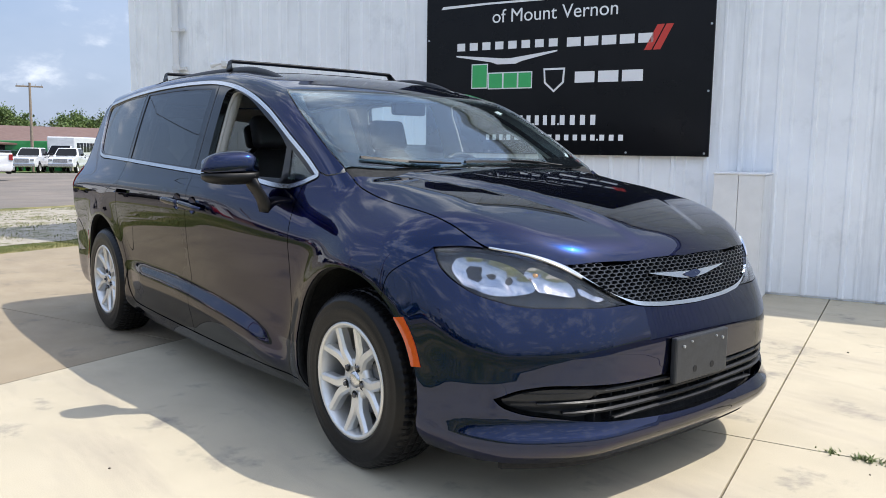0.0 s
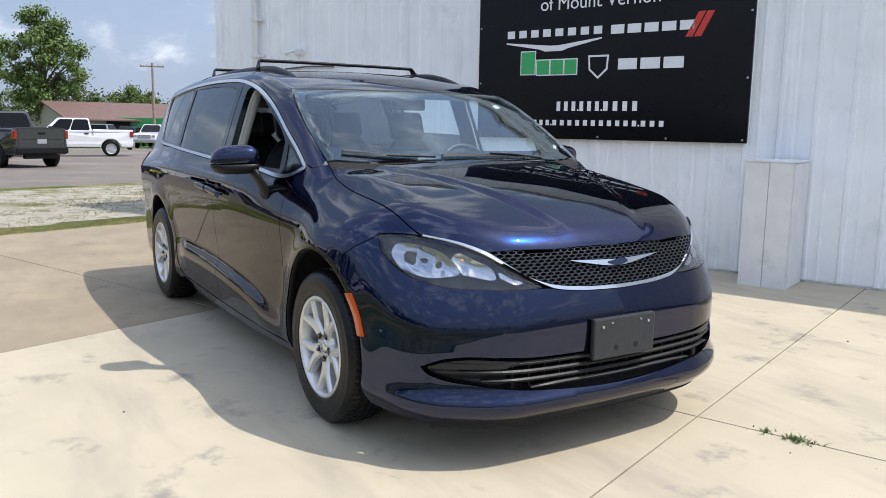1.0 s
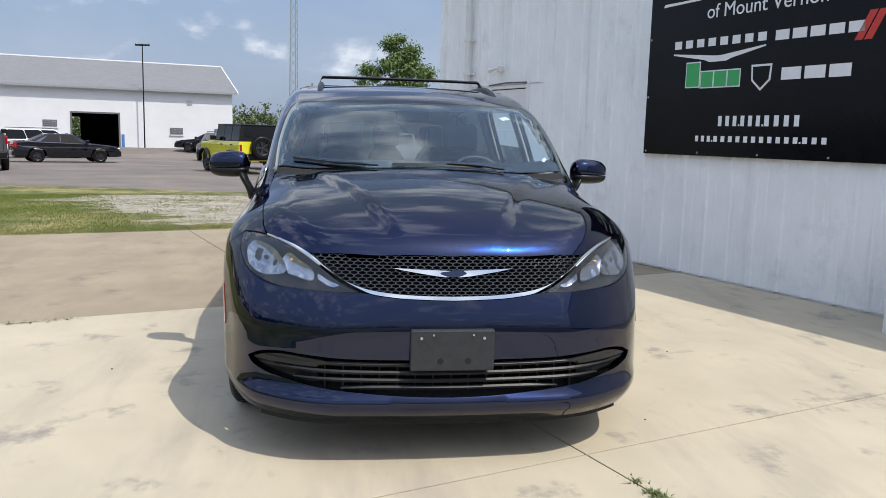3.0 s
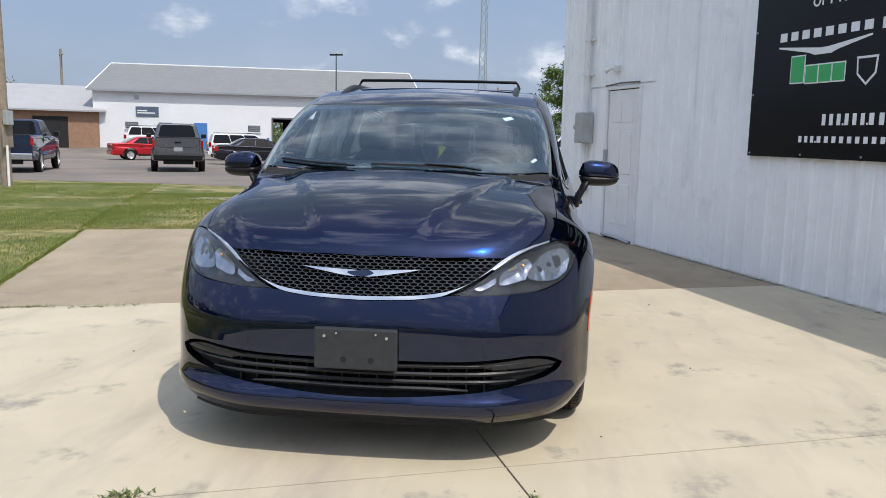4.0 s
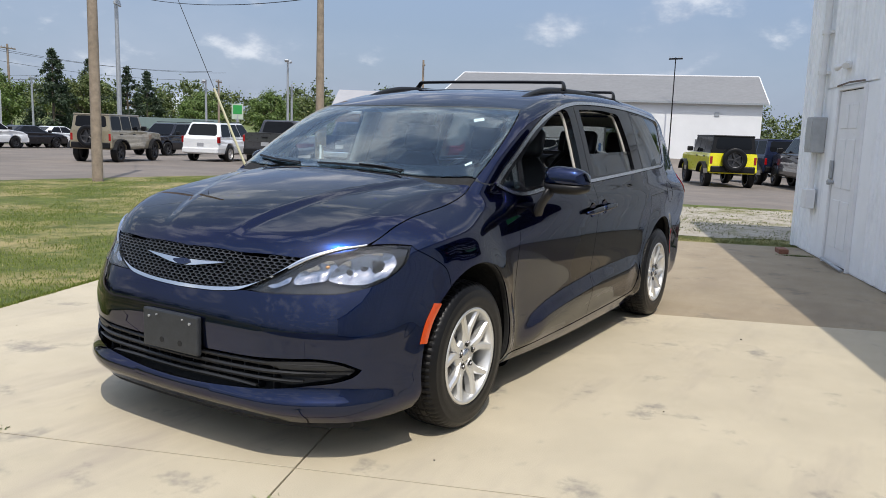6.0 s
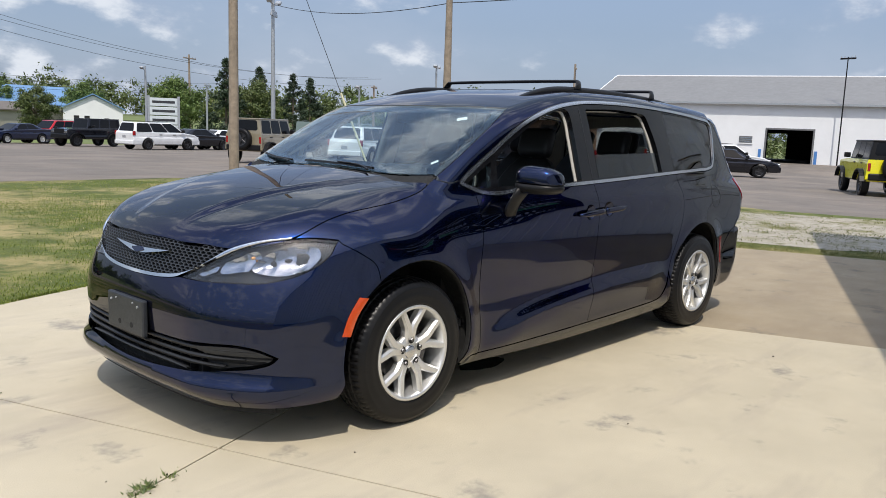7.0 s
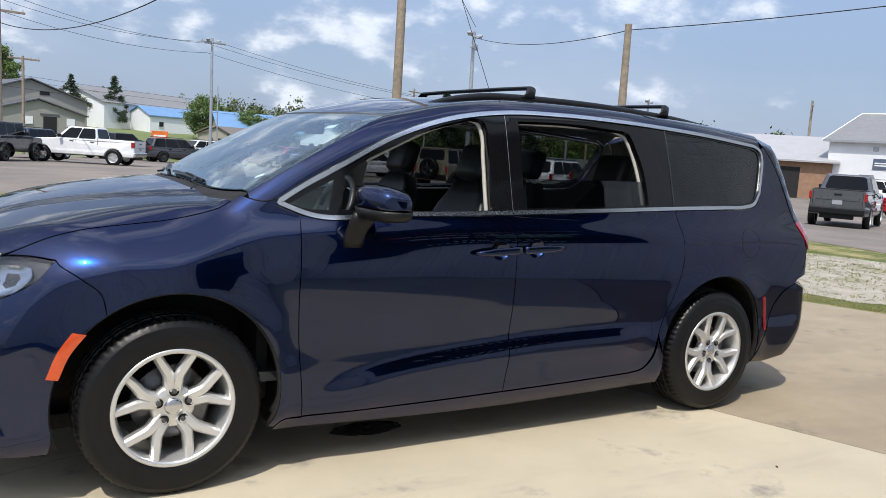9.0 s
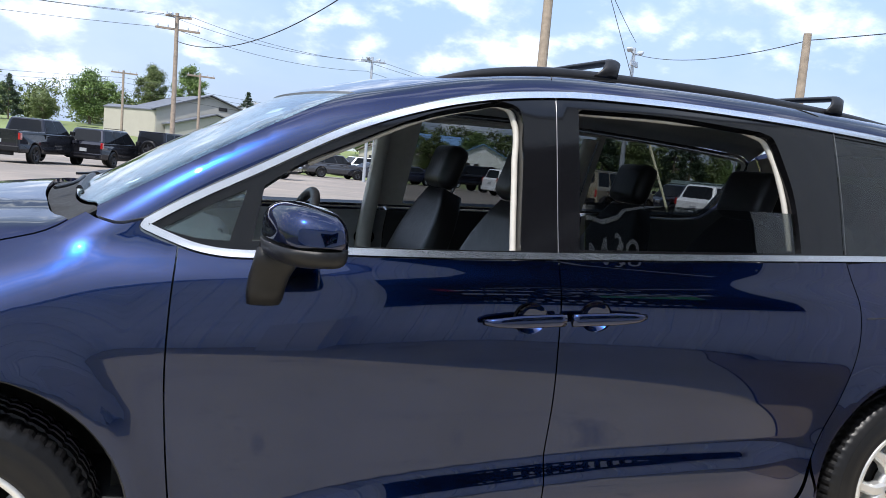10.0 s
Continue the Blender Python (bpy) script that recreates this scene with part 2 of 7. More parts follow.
# ---- the ground ----
def plain(x, y):
    """The ground falls away a little beyond the apron, and rises again behind the road."""
    return -.0145 * min(max(math.hypot(x - 3, y) - 13, 0), 95) + .07 * min(max(-y - 65, 0), 48)


def ease(q, lo, hi):
    q = min(max((q - lo) / (hi - lo), 0), 1)
    return q * q * (3 - 2 * q)


def land(x, y):
    """The plain with the asphalt ramping up to the front of the white building."""
    q = -.962 * (x + 53.7) - .273 * (y + 32.7)
    return plain(x, y) + .62 * ease(q, -9, -1) * (1 - ease(q, 3, 6)) * ease(y, -52, -44) * (1 - ease(y, -10, 2))


def sheet(poly, step, lift, name, material, label, category, far=None):
    """A piece of ground inside an outline, laid on the land."""
    xs, ys = [p[0] for p in poly], [p[1] for p in poly]
    bm = bm_new()
    f = bm.faces.new([bm.verts.new((x, y, 0)) for x, y in poly])
    for axis, lo, hi in ((0, min(xs), max(xs)), (1, min(ys), max(ys))):
        q = lo + step
        while q < hi:
            co = (q, 0, 0) if axis == 0 else (0, q, 0)
            no = (1, 0, 0) if axis == 0 else (0, 1, 0)
            bmesh.ops.bisect_plane(bm, geom=bm.verts[:] + bm.edges[:] + bm.faces[:], plane_co=co, plane_no=no)
            q += step
    for v in bm.verts:
        v.co.z = land(v.co.x, v.co.y) + lift
    bmesh.ops.recalc_face_normals(bm, faces=bm.faces[:])
    if sum(f.normal.z for f in bm.faces) < 0:
        bmesh.ops.reverse_faces(bm, faces=bm.faces[:])
    ob = part(name, bm, material)
    return tagged(ob, label, category, kind="structure")


SITE = pose(0, 0, 0, 0, 0, 21.2)
A_SLAB = 20.2
APRON = pose(0, 0, 0, 0, 0, A_SLAB)


def site(u, v, z=0.0):
    return SITE @ Vector((u, v, z))


bm = bm_new()
rings = []
for r in (0, 4, 8, 13, 20, 30, 45, 58, 66, 74, 82, 90, 98, 108, 118, 160, 300, 700, 2200):
    rings.append([bm.verts.new((3 + r * math.cos(a), r * math.sin(a), plain(3 + r * math.cos(a), r * math.sin(a)) - .035)) for a in [2 * math.pi * k / 72 for k in range(72)]] if r else [bm.verts.new((3, 0, -.035))])
for k in range(72):
    bm.faces.new((rings[0][0], rings[1][k], rings[1][(k + 1) % 72]))
for a, b in zip(rings[1:], rings[2:]):
    for k in range(72):
        bm.faces.new((a[k], b[k], b[(k + 1) % 72], a[(k + 1) % 72]))
tagged(part("ground", bm, FIELD), "wide grassy ground reaching to the horizon", "ground", kind="structure")
ap = lambda u, v: tuple((APRON @ Vector((u, v, 0))).xy)
sheet([ap(-13.6, 40), ap(-13.6, 2), (-15.0, -6.0), (-15.8, -9.5), (-16.2, -14.4), (-11, -15.4), (-6, -15.6), (0, -15.0), (8, -14.2), (40, -13), (70, -13), (70, -64), (20, -64), (-16, -60), (-32, -58), (-60, -52), (-60, 20), (-66, 40)],
      4, -.012, "asphalt_lot", ASPHALT, "worn grey asphalt car lot with dusty patches", "asphalt lot")
wob = lambda q, s: noise.noise(Vector((q, s, .5)))
ragged = [ap(-6.8 - 6.2 * t, -.6 - 1.3 * t + 1.1 * wob(t * 9, 1) + .7 * wob(t * 25, 2)) for t in np.linspace(0, 1, 50)]
ragged += [ap(-13.0 + .3 * wob(v * .8, 3), v) for v in np.linspace(0, 14, 20)]
ragged += [ap(-6.85 + .30 * wob(v * 1.3, 4) + .14 * wob(v * 4, 5), v) for v in np.linspace(14, 0, 50)]
sheet(ragged, 2, -.004, "gravel_strip", GRAVEL, "pale gravel strip with weeds growing through", "gravel")
sheet([ap(6.13, -3.38), ap(6.13, 14), ap(30, 22), ap(40, 4), ap(30, -3.3)], 4, -.006, "drive", DRIVE, "dark asphalt drive beyond the concrete apron", "drive")
sheet([ap(30, -3.3), ap(-6.15, -3.3), ap(-6.15, 14), ap(-13.7, 14), ap(-13.8, 2), (-14.9, -6.1), (-15.7, -9.5), (-16.1, -14.3), (-11, -15.3), (-6, -15.5), (0, -14.9), (8, -14.1), (32, -13.2)], 2, -.010, "lawn", SOIL, "patchy green and dry lawn beside the concrete", "lawn")

# concrete apron: cast slabs with open joints
bed = bm_new()
slab(bed, [(-6.25, -3.40), (6.12, -3.40), (6.12, 4.6), (-6.25, 4.6)], -.14, -.020, APRON)
apron = tagged(part("apron", bed, JOINT), "concrete apron with dirt-filled joints between its slabs", "pavement", kind="structure")
GAP = .0045
US, VS = (-1.14, 2.465, 6.1), (-3.38, -.24, 4.55)
for material, us, vs in ((CONCRETE, US, VS), (OLD_CONCRETE, (-6.2, -1.14), (-3.38, -.34, 4.55))):
    for u0, u1 in zip(us, us[1:]):
        for v0, v1 in zip(vs, vs[1:]):
            bm = bm_new()
            box(bm, u0 + GAP, u1 - (GAP if material is CONCRETE else .016), v0 + GAP, v1 - GAP, -.12, 0 if material is CONCRETE else -.004, APRON, .002, 2)
            part("slab", bm, material, apron)

bm = bm_new()
box(bm, -1.157, -1.135, -3.38, 4.55, -.018, -.0055, APRON)
part("joint_filler", bm, mat("dark_joint_filler", (.022, .019, .015), .9, 0, .3, 8), apron, "dark dirt in the joint between the pours")


# ---- the steel building ----
U0, U1, WALL_V, EAVE = -6.45, 13.5, 3.84, 4.36


def wall_panel_mesh(width, height, name):
    """A ribbed steel sheet, width along x, ribs outward to -y."""
    prof = [(0, 0)]
    for k in range(3):
        c = (k + .5) * width / 3
        prof += [(c - .030, 0), (c - .014, -.026), (c + .014, -.026), (c + .030, 0), (c + .095, 0), (c + .104, -.005), (c + .122, -.005), (c + .131, 0)]
    prof += [(width, 0)]
    prof = [p for p in prof if p[0] <= width]
    bm = bm_new()
    rows = [[bm.verts.new((x, y + d, z)) for x, y in prof] for z, d in ((.02, 0), (height, 0))]
    backs = [[bm.verts.new((x, .004, z)) for x in (0, width)] for z in (.02, height)]
    for i in range(len(prof) - 1):
        bm.faces.new((rows[0][i], rows[0][i + 1], rows[1][i + 1], rows[1][i]))
    bm.faces.new((backs[0][1], backs[0][0], backs[1][0], backs[1][1]))
    return mesh_of(bm, name)


wall_bm = bm_new()
box(wall_bm, U0 + .06, U1, WALL_V + .012, WALL_V + .20, 0.0, EAVE, SITE)
wall_front = tagged(part("wall_front", wall_bm, WALLPAINT), "tall white ribbed steel wall with grey weather streaks", "wall", kind="structure")
wall_bm = bm_new()
box(wall_bm, U0 + .01, U0 + .20, WALL_V + .21, WALL_V + 14, 0, EAVE, SITE)
wall_end = tagged(part("wall_end", wall_bm, WALLPAINT), "white steel end wall of the building", "wall", kind="structure")
wall_bm = bm_new()
box(wall_bm, U1 - .2, U1, WALL_V + .21, WALL_V + 14, 0, EAVE, SITE)
tagged(part("wall_far_end", wall_bm, WALLPAINT), "white steel end wall of the building", "wall", kind="structure")
roof_bm = bm_new()
box(roof_bm, U0 - .05, U1 + .05, WALL_V - .06, WALL_V + 14.1, EAVE, EAVE + .12, SITE)
tagged(part("roof", roof_bm, GALV), "low grey metal roof over the white steel building", "roof", kind="structure")
DOOR = (-4.88, -4.03, 2.06)
sheet_me = wall_panel_mesh(.915, EAVE - .02, "wall_panel")
sheet_me.materials.append(WALLPAINT)
over_me = wall_panel_mesh(.915, EAVE - 2.12, "wall_panel")
over_me.materials.append(WALLPAINT)
u = U0 + .05
while u < U1 - .95:
    over = u + .915 > DOOR[0] - .02 and u < DOOR[1] + .02
    piece = part("wall_panel", over_me if over else sheet_me, None, wall_front)
    piece.matrix_basis = SITE @ pose(u, WALL_V, 2.11 if over else 0)
    if over:
        for a, b in ((u, min(u + .915, DOOR[0] - .055)), (max(u, DOOR[1] + .055), u + .915)):
            if b - a > .05:
                bm = bm_new()
                box(bm, a + .002, b - .002, WALL_V, WALL_V + .01, .02, 2.11, SITE)
                part("wall_panel", bm, WALLPAINT, wall_front)
    u += .917
bm = bm_new()
box(bm, U0 - .02, U0 + .10, WALL_V - .032, WALL_V + .02, 0, EAVE, SITE, .006)
part("corner_flashing", bm, WALLPAINT, wall_end)

# door with six pressed panels, dented at its foot
door = tagged(new("door"), "white six-panel steel door, dented at the bottom, in a worn frame", "door", kind="structure")
bm = bm_new()
box(bm, DOOR[0] + .008, DOOR[1] - .008, WALL_V - .012, WALL_V + .012, .03, DOOR[2] - .006, SITE, .004)
leaf = part("door_leaf", bm, DOORPAINT, door)
# added dark plate behind the leaf, its colour standing for shade in the gap
bm = bm_new()
box(bm, DOOR[0] - .006, DOOR[1] + .006, WALL_V + .004, WALL_V + .011, .0, DOOR[2] + .006, SITE)
part("door_stop", bm, DARK, door, "dark gap round the door leaf")
dw = DOOR[1] - DOOR[0]
for r0, r1 in ((.22, .78), (.92, 1.50), (1.62, 1.90)):
    for c in (0, 1):
        a = DOOR[0] + .13 + c * (dw - .20) / 2
        bm = bm_new()
        box(bm, a, a + .25, WALL_V - .020, WALL_V - .008, r0, r1, SITE, .007, 2)
        part("door_panel", bm, DOORPAINT, leaf)
for nm, b in (("frame_post", (DOOR[0] - .055, DOOR[0] - .006, 0, DOOR[2] + .05)), ("frame_post", (DOOR[1] + .006, DOOR[1] + .055, 0, DOOR[2] + .05)), ("frame_head", (DOOR[0] - .006, DOOR[1] + .006, DOOR[2] + .006, DOOR[2] + .05))):
    bm = bm_new()
    box(bm, b[0], b[1], WALL_V - .035, WALL_V + .03, b[2], b[3], SITE, .004)
    part(nm, bm, DOORPAINT, door)
bm = bm_new()
tube(bm, [site(DOOR[0] - .05, WALL_V - .045, DOOR[2] + .065), site(DOOR[0] + .4, WALL_V - .05, DOOR[2] + .085), site(DOOR[1] + .04, WALL_V - .045, DOOR[2] + .075)], .011)
part("drip_cap", bm, RUST, door, "bent rusty drip cap")
bm = bm_new()
tube(bm, [site(DOOR[0] + .06, WALL_V - .014, .98), site(DOOR[0] + .06, WALL_V - .06, .98)], .022, 12)
tube(bm, [site(DOOR[0] + .06, WALL_V - .05, .98), site(DOOR[0] + .06, WALL_V - .085, .98)], .032, 12)
part("door_knob", bm, GALV, door)
bm = bm_new()
box(bm, DOOR[0] - .05, DOOR[0] + .03, WALL_V - .05, WALL_V - .02, 1.02, 1.24, SITE, .006)
part("latch_guard", bm, GALV, door, "grey steel latch guard")
bm = bm_new()
tube(bm, [site(DOOR[0] + .03, WALL_V - .05, .045), site(DOOR[0] + .5, WALL_V - .10, .06), site(DOOR[1], WALL_V - .06, .02)], .02)
part("torn_sweep", bm, GALV, door, "torn metal door sweep")

# conduit, meter box, cable box and fittings on the wall
conduit = tagged(new("conduit"), "white painted conduit with couplings running up the wall", "conduit")
for z0, z1, r in ((1.76, EAVE - .02, .042), (.62, 1.34, .036)):
    bm = bm_new()
    tube(bm, [site(-5.52, WALL_V - .075, z0), site(-5.52, WALL_V - .075, z1)], r, 14)
    part("pipe", bm, BOXPAINT, conduit, smooth=True)
for z in (2.30, 2.80, 3.5, 4.1):
    bm = bm_new()
    tube(bm, [site(-5.52, WALL_V - .075, z), site(-5.52, WALL_V - .075, z + .05)], .056, 14)
    box(bm, -5.60, -5.38, WALL_V - .05, WALL_V - .02, z + .005, z + .04, SITE)
    part("coupling", bm, BOXPAINT, conduit)
meter = tagged(new("meter_box"), "grey electric meter box on the white wall", "meter box")
bm = bm_new()
box(bm, -5.66, -5.36, WALL_V - .17, WALL_V - .002, 1.32, 1.77, SITE, .012, 2)
part("cabinet", bm, BOXGREY, meter)
bm = bm_new()
tube(bm, [site(-5.68, WALL_V - .10, 1.56), site(-5.76, WALL_V - .10, 1.56)], .05, 14)
part("socket", bm, GALV, meter)
bm = bm_new()
box(bm, -5.64, -5.38, WALL_V - .178, WALL_V - .168, 1.35, 1.72, SITE, .004)
part("cover", bm, BOXGREY, meter)
bm = bm_new()
box(bm, -5.66, -5.44, WALL_V - .15, WALL_V - .03, .60, .85, SITE, .01)
tagged(part("cable_box", bm, BOXPAINT), "small grey-white cable box low on the wall", "cable box")
lampfix = tagged(new("wall_light"), "old twin flood light over the door", "wall light")
bm = bm_new()
box(bm, -4.74, -4.62, WALL_V - .05, WALL_V, 2.31, 2.40, SITE, .01)
part("base", bm, BOXPAINT, lampfix)
for du in (-.12, .10):
    bm = bm_new()
    tube(bm, [site(-4.68 + du * .4, WALL_V - .04, 2.36), site(-4.68 + du * .9, WALL_V - .07, 2.35), site(-4.68 + du * 1.5, WALL_V - .10, 2.33)], [.018, .02, .038], 12)
    part("lamp_head", bm, BOXPAINT, lampfix)

# painted cover box against the wall
cover = tagged(new("cover_box"), "white painted sheet-metal cover box standing against the wall", "cover box")
for a, b, c, d, z0, z1 in ((1.58, 1.783, 3.27, 3.286, 0, 1.105), (1.787, 1.985, 3.27, 3.286, 0, 1.105), (1.58, 1.596, 3.29, 3.80, 0, 1.105), (1.978, 1.994, 3.292, 3.80, 0, 1.10)):
    bm = bm_new()
    box(bm, a, b, c, d, z0, z1, SITE, .002)
    part("side_panel", bm, BOXPAINT, cover)
bm = bm_new()
box(bm, 1.572, 2.002, 3.262, 3.80, 1.106, 1.122, SITE, .003)
part("top_panel", bm, BOXPAINT, cover)

# red brick by the corner
bm = bm_new()
box(bm, -5.62, -5.38, WALL_V - .42, WALL_V - .30, -.004, .058, SITE, .006)
tagged(part("loose_brick", bm, BRICK), "red paving brick lying on the concrete", "brick")

# sign
SG = (-1.645, 1.425, 1.255, 3.70)
sign = tagged(new("dealer_sign"), "large black board sign with white, green and red lettering", "sign")
SV = WALL_V - .062
bm = bm_new()
box(bm, SG[0], SG[1], SV, SV + .03, SG[2], SG[3], SITE, .003)
board = part("board", bm, SIGN, sign)
for i in range(5):
    for z in (SG[2] + .03, SG[3] - .03):
        bm = bm_new()
        uu = SG[0] + .04 + i * (SG[1] - SG[0] - .08) / 4
        tube(bm, [site(uu, SV, z), site(uu, SV - .006, z)], .011, 8)
        part("screw", bm, GALV, board)
for k in range(1, 4):
    for uu in (SG[0] + .03, SG[1] - .03):
        bm = bm_new()
        z = SG[2] + k * .61
        tube(bm, [site(uu, SV, z), site(uu, SV - .006, z)], .011, 8)
        part("screw", bm, GALV, board)


def decal(name, poly, material, label=""):
    """A flat vinyl shape on the board: outline in (u, z)."""
    bm = bm_new()
    lo = [bm.verts.new(site(a, SV - .0005, b)) for a, b in poly]
    hi = [bm.verts.new(site(a, SV - .0035, b)) for a, b in poly]
    bm.faces.new(hi)
    for i in range(len(poly)):
        j = (i + 1) % len(poly)
        bm.faces.new((lo[i], lo[j], hi[j], hi[i]))
    bmesh.ops.recalc_face_normals(bm, faces=bm.faces[:])
    return part(name, bm, material, sign, label)


def bars(u0, u1, z0, z1, n, material, name, gap=.3, lean=0.0):
    """Lettering that is not spelt out: a row of plain bars."""
    w = (u1 - u0) / (n + (n - 1) * gap)
    for k in range(n):
        a = u0 + k * w * (1 + gap)
        h = z1 - z0
        decal(name, [(a, z0), (a + w, z0), (a + w + lean * h, z1), (a + lean * h, z1)], material)


def words(text, u0, z0, width, material, name):
    """Real lettering, fitted to a width."""
    cu = bpy.data.curves.new(name, "FONT")
    cu.body, cu.extrude = text, .0015
    ob = new(name, cu)
    me = bpy.data.meshes.new_from_object(ob.evaluated_get(bpy.context.evaluated_depsgraph_get()))
    bpy.data.objects.remove(ob)
    xs = [v.co.x for v in me.vertices]
    s = width / (max(xs) - min(xs))
    me.transform(SITE @ Matrix.Translation((u0 - min(xs) * s, SV - .003, z0)) @ pose(0, 0, 0, 90, 0, 0) @ Matrix.Diagonal((s, s, 1, 1)))
    me.materials.clear()
    return part(name, me, material, sign)


words("of Mount Vernon", -.845, 2.62, 1.35, LETTER, "lettering")
decal("brush_stroke", [(-1.46, 2.795), (-.9, 2.812), (.3, 2.81), (.3, 2.828), (-.9, 2.832), (-1.44, 2.825)], LETTER)
bars(-1.26, -.11, 2.345, 2.425, 8, LETTER, "brand_mark", .6)
decal("wing_mark", [(-1.27, 2.30), (-.72, 2.25), (-.62, 2.25), (-.11, 2.31), (-.11, 2.295), (-.50, 2.215), (-.57, 2.19), (-.78, 2.19), (-.85, 2.215), (-1.27, 2.285)], LETTER, "white winged emblem")
bars(-.01, .86, 2.335, 2.425, 5, LETTER, "brand_mark", .25)
for k in (0, .085):
    decal("stripe_mark", [(.775 + k, 2.265), (.845 + k, 2.265), (.965 + k, 2.50), (.895 + k, 2.50)], RED_VINYL, "slanted red stripe")
for a, w, h in ((-1.07, .17, .235), (-.87, .15, .15), (-.70, .15, .15), (-.53, .14, .15)):
    z = 1.955 if h > .2 else 1.945
    decal("brand_mark", [(a - .012, z - .012), (a + w + .012, z - .012), (a + w + .012, z + h + .012), (a - .012, z + h + .012)], LETTER)
    d = decal("brand_mark", [(a, z), (a + w, z), (a + w, z + h), (a, z + h)], GREEN_VINYL)
    d.matrix_basis = SITE @ Matrix.Translation((0, -.003, 0)) @ SITE.inverted()
decal("shield_mark", [(-.255, 2.13), (-.02, 2.13), (-.03, 1.98), (-.137, 1.885), (-.245, 1.98)], LETTER)
d = decal("shield_mark", [(-.235, 2.11), (-.04, 2.11), (-.05, 1.99), (-.137, 1.912), (-.225, 1.99)], SIGN)
d.matrix_basis = SITE @ Matrix.Translation((0, -.003, 0)) @ SITE.inverted()
bars(-.19, -.085, 1.96, 2.09, 2, LETTER, "shield_mark", .6)
bars(.085, .775, 1.975, 2.085, 3, LETTER, "brand_mark", .18)
for a, b, n in ((-.61, -.385, 3), (-.335, -.110, 3), (-.060, .315, 4)):
    bars(a, b, 1.555, 1.655, n, LETTER, "text_bar", 1.1)
for a in (-.362, -.087):
    bars(a, a + .016, 1.555, 1.573, 1, LETTER, "text_bar")
for a, b, n in ((-.895, -.70, 3), (-.655, .315, 11), (.365, .605, 3)):
    bars(a, b, 1.400, 1.458, n, LETTER, "text_bar", 1.0)
for a in (-.682, .332):
    bars(a, a + .016, 1.400, 1.416, 1, LETTER, "text_bar")
# ---- the shape of the minivan's skin: x forward, y to its left, z up, in metres ----
def spline(*pts):
    """A smooth curve through (a, b) pairs, straight beyond its ends."""
    a = np.array([p[0] for p in pts], float)
    b = np.array([p[1] for p in pts], float)
    s = np.gradient(b, a)

    def f(t):
        t = np.asarray(t, float)
        i = np.clip(np.searchsorted(a, t) - 1, 0, len(a) - 2)
        h = a[i + 1] - a[i]
        u = (t - a[i]) / h
        v = np.clip(u, 0, 1)
        y = ((1 + 2 * v) * (1 - v) ** 2 * b[i] + v * (1 - v) ** 2 * h * s[i]
             + v * v * (3 - 2 * v) * b[i + 1] + v * v * (v - 1) * h * s[i + 1])
        return y + np.where(u < 0, u * h * s[0], 0) + np.where(u > 1, (u - 1) * h * s[-1], 0)
    return f


def ramp(t, lo, hi):
    u = np.clip((t - lo) / (hi - lo), 0, 1)
    return u * u * (3 - 2 * u)


def smax(a, b, k):
    h = np.maximum(k - np.abs(a - b), 0) / k
    return np.maximum(a, b) + h * h * k / 4


SECTION = spline((.10, .86), (.18, .915), (.26, .960), (.40, .975), (.55, .975), (.70, .991), (.85, 1.006), (.95, 1.010),
                 (1.04, 1.000), (1.12, .965), (1.20, .936), (1.40, .870), (1.60, .797), (1.75, .735))
CREASE = spline((-1.1, .56), (0, .53), (.6, .465), (1.0, .38))
NOSE = spline((.10, 2.36), (.17, 2.42), (.21, 2.465), (.25, 2.505), (.285, 2.515), (.33, 2.488), (.42, 2.480), (.50, 2.485), (.60, 2.487),
              (.71, 2.462), (.80, 2.432), (.90, 2.398), (1.0, 2.33), (1.1, 2.2))
NOSE_BOW = spline((.2, .09), (.5, .10), (.7, .14), (.9, .22))
TAIL = spline((.15, -2.38), (.25, -2.50), (.4, -2.62), (.55, -2.64), (.68, -2.61), (.9, -2.575), (1.1, -2.56), (1.3, -2.49), (1.5, -2.42), (1.65, -2.345), (1.8, -2.24))
HOOD = spline((1.0, 1.21), (1.2, 1.205), (1.4, 1.192), (1.6, 1.167), (1.8, 1.135), (2.0, 1.090), (2.2, 1.022), (2.34, .958), (2.43, .903), (2.52, .83))
CABIN = spline((-2.4, 1.595), (-2.0, 1.645), (-1.6, 1.672), (-1.0, 1.697), (-.4, 1.705), (.16, 1.690), (.60, 1.645), (.884, 1.572), (1.207, 1.415), (1.63, 1.155))
ARCH = .37


def half_width(x, z):
    w = SECTION(z)
    high = ramp(z, .85, 1.12)
    w = w - (.025 + .055 * high) * np.maximum((x - .15) / .95, 0) ** 1.5 * (1 - .75 * ramp(x, 1.15, 1.6) * (1 - high))
    w = w - (.035 + .032 * ramp(z, .95, 1.2)) * np.maximum((-.9 - x) / 1.1, 0) ** 1.7
    d = z - CREASE(x)
    ledge = ramp(-d, -.02, .075) * (1 - .85 * ramp(-d, .09, .24))
    w = w + .026 * ledge * ramp(x, -1.12, -.75) * (1 - ramp(x, .65, 1.02))
    for xa in (1.5445, -1.5445):
        r = np.hypot(x - xa, z - ARCH)
        w = w + (.030 if xa > 0 else .016) * np.exp(-((r - .43) / .085) ** 2) * ramp(z, .1, .3)
    return w


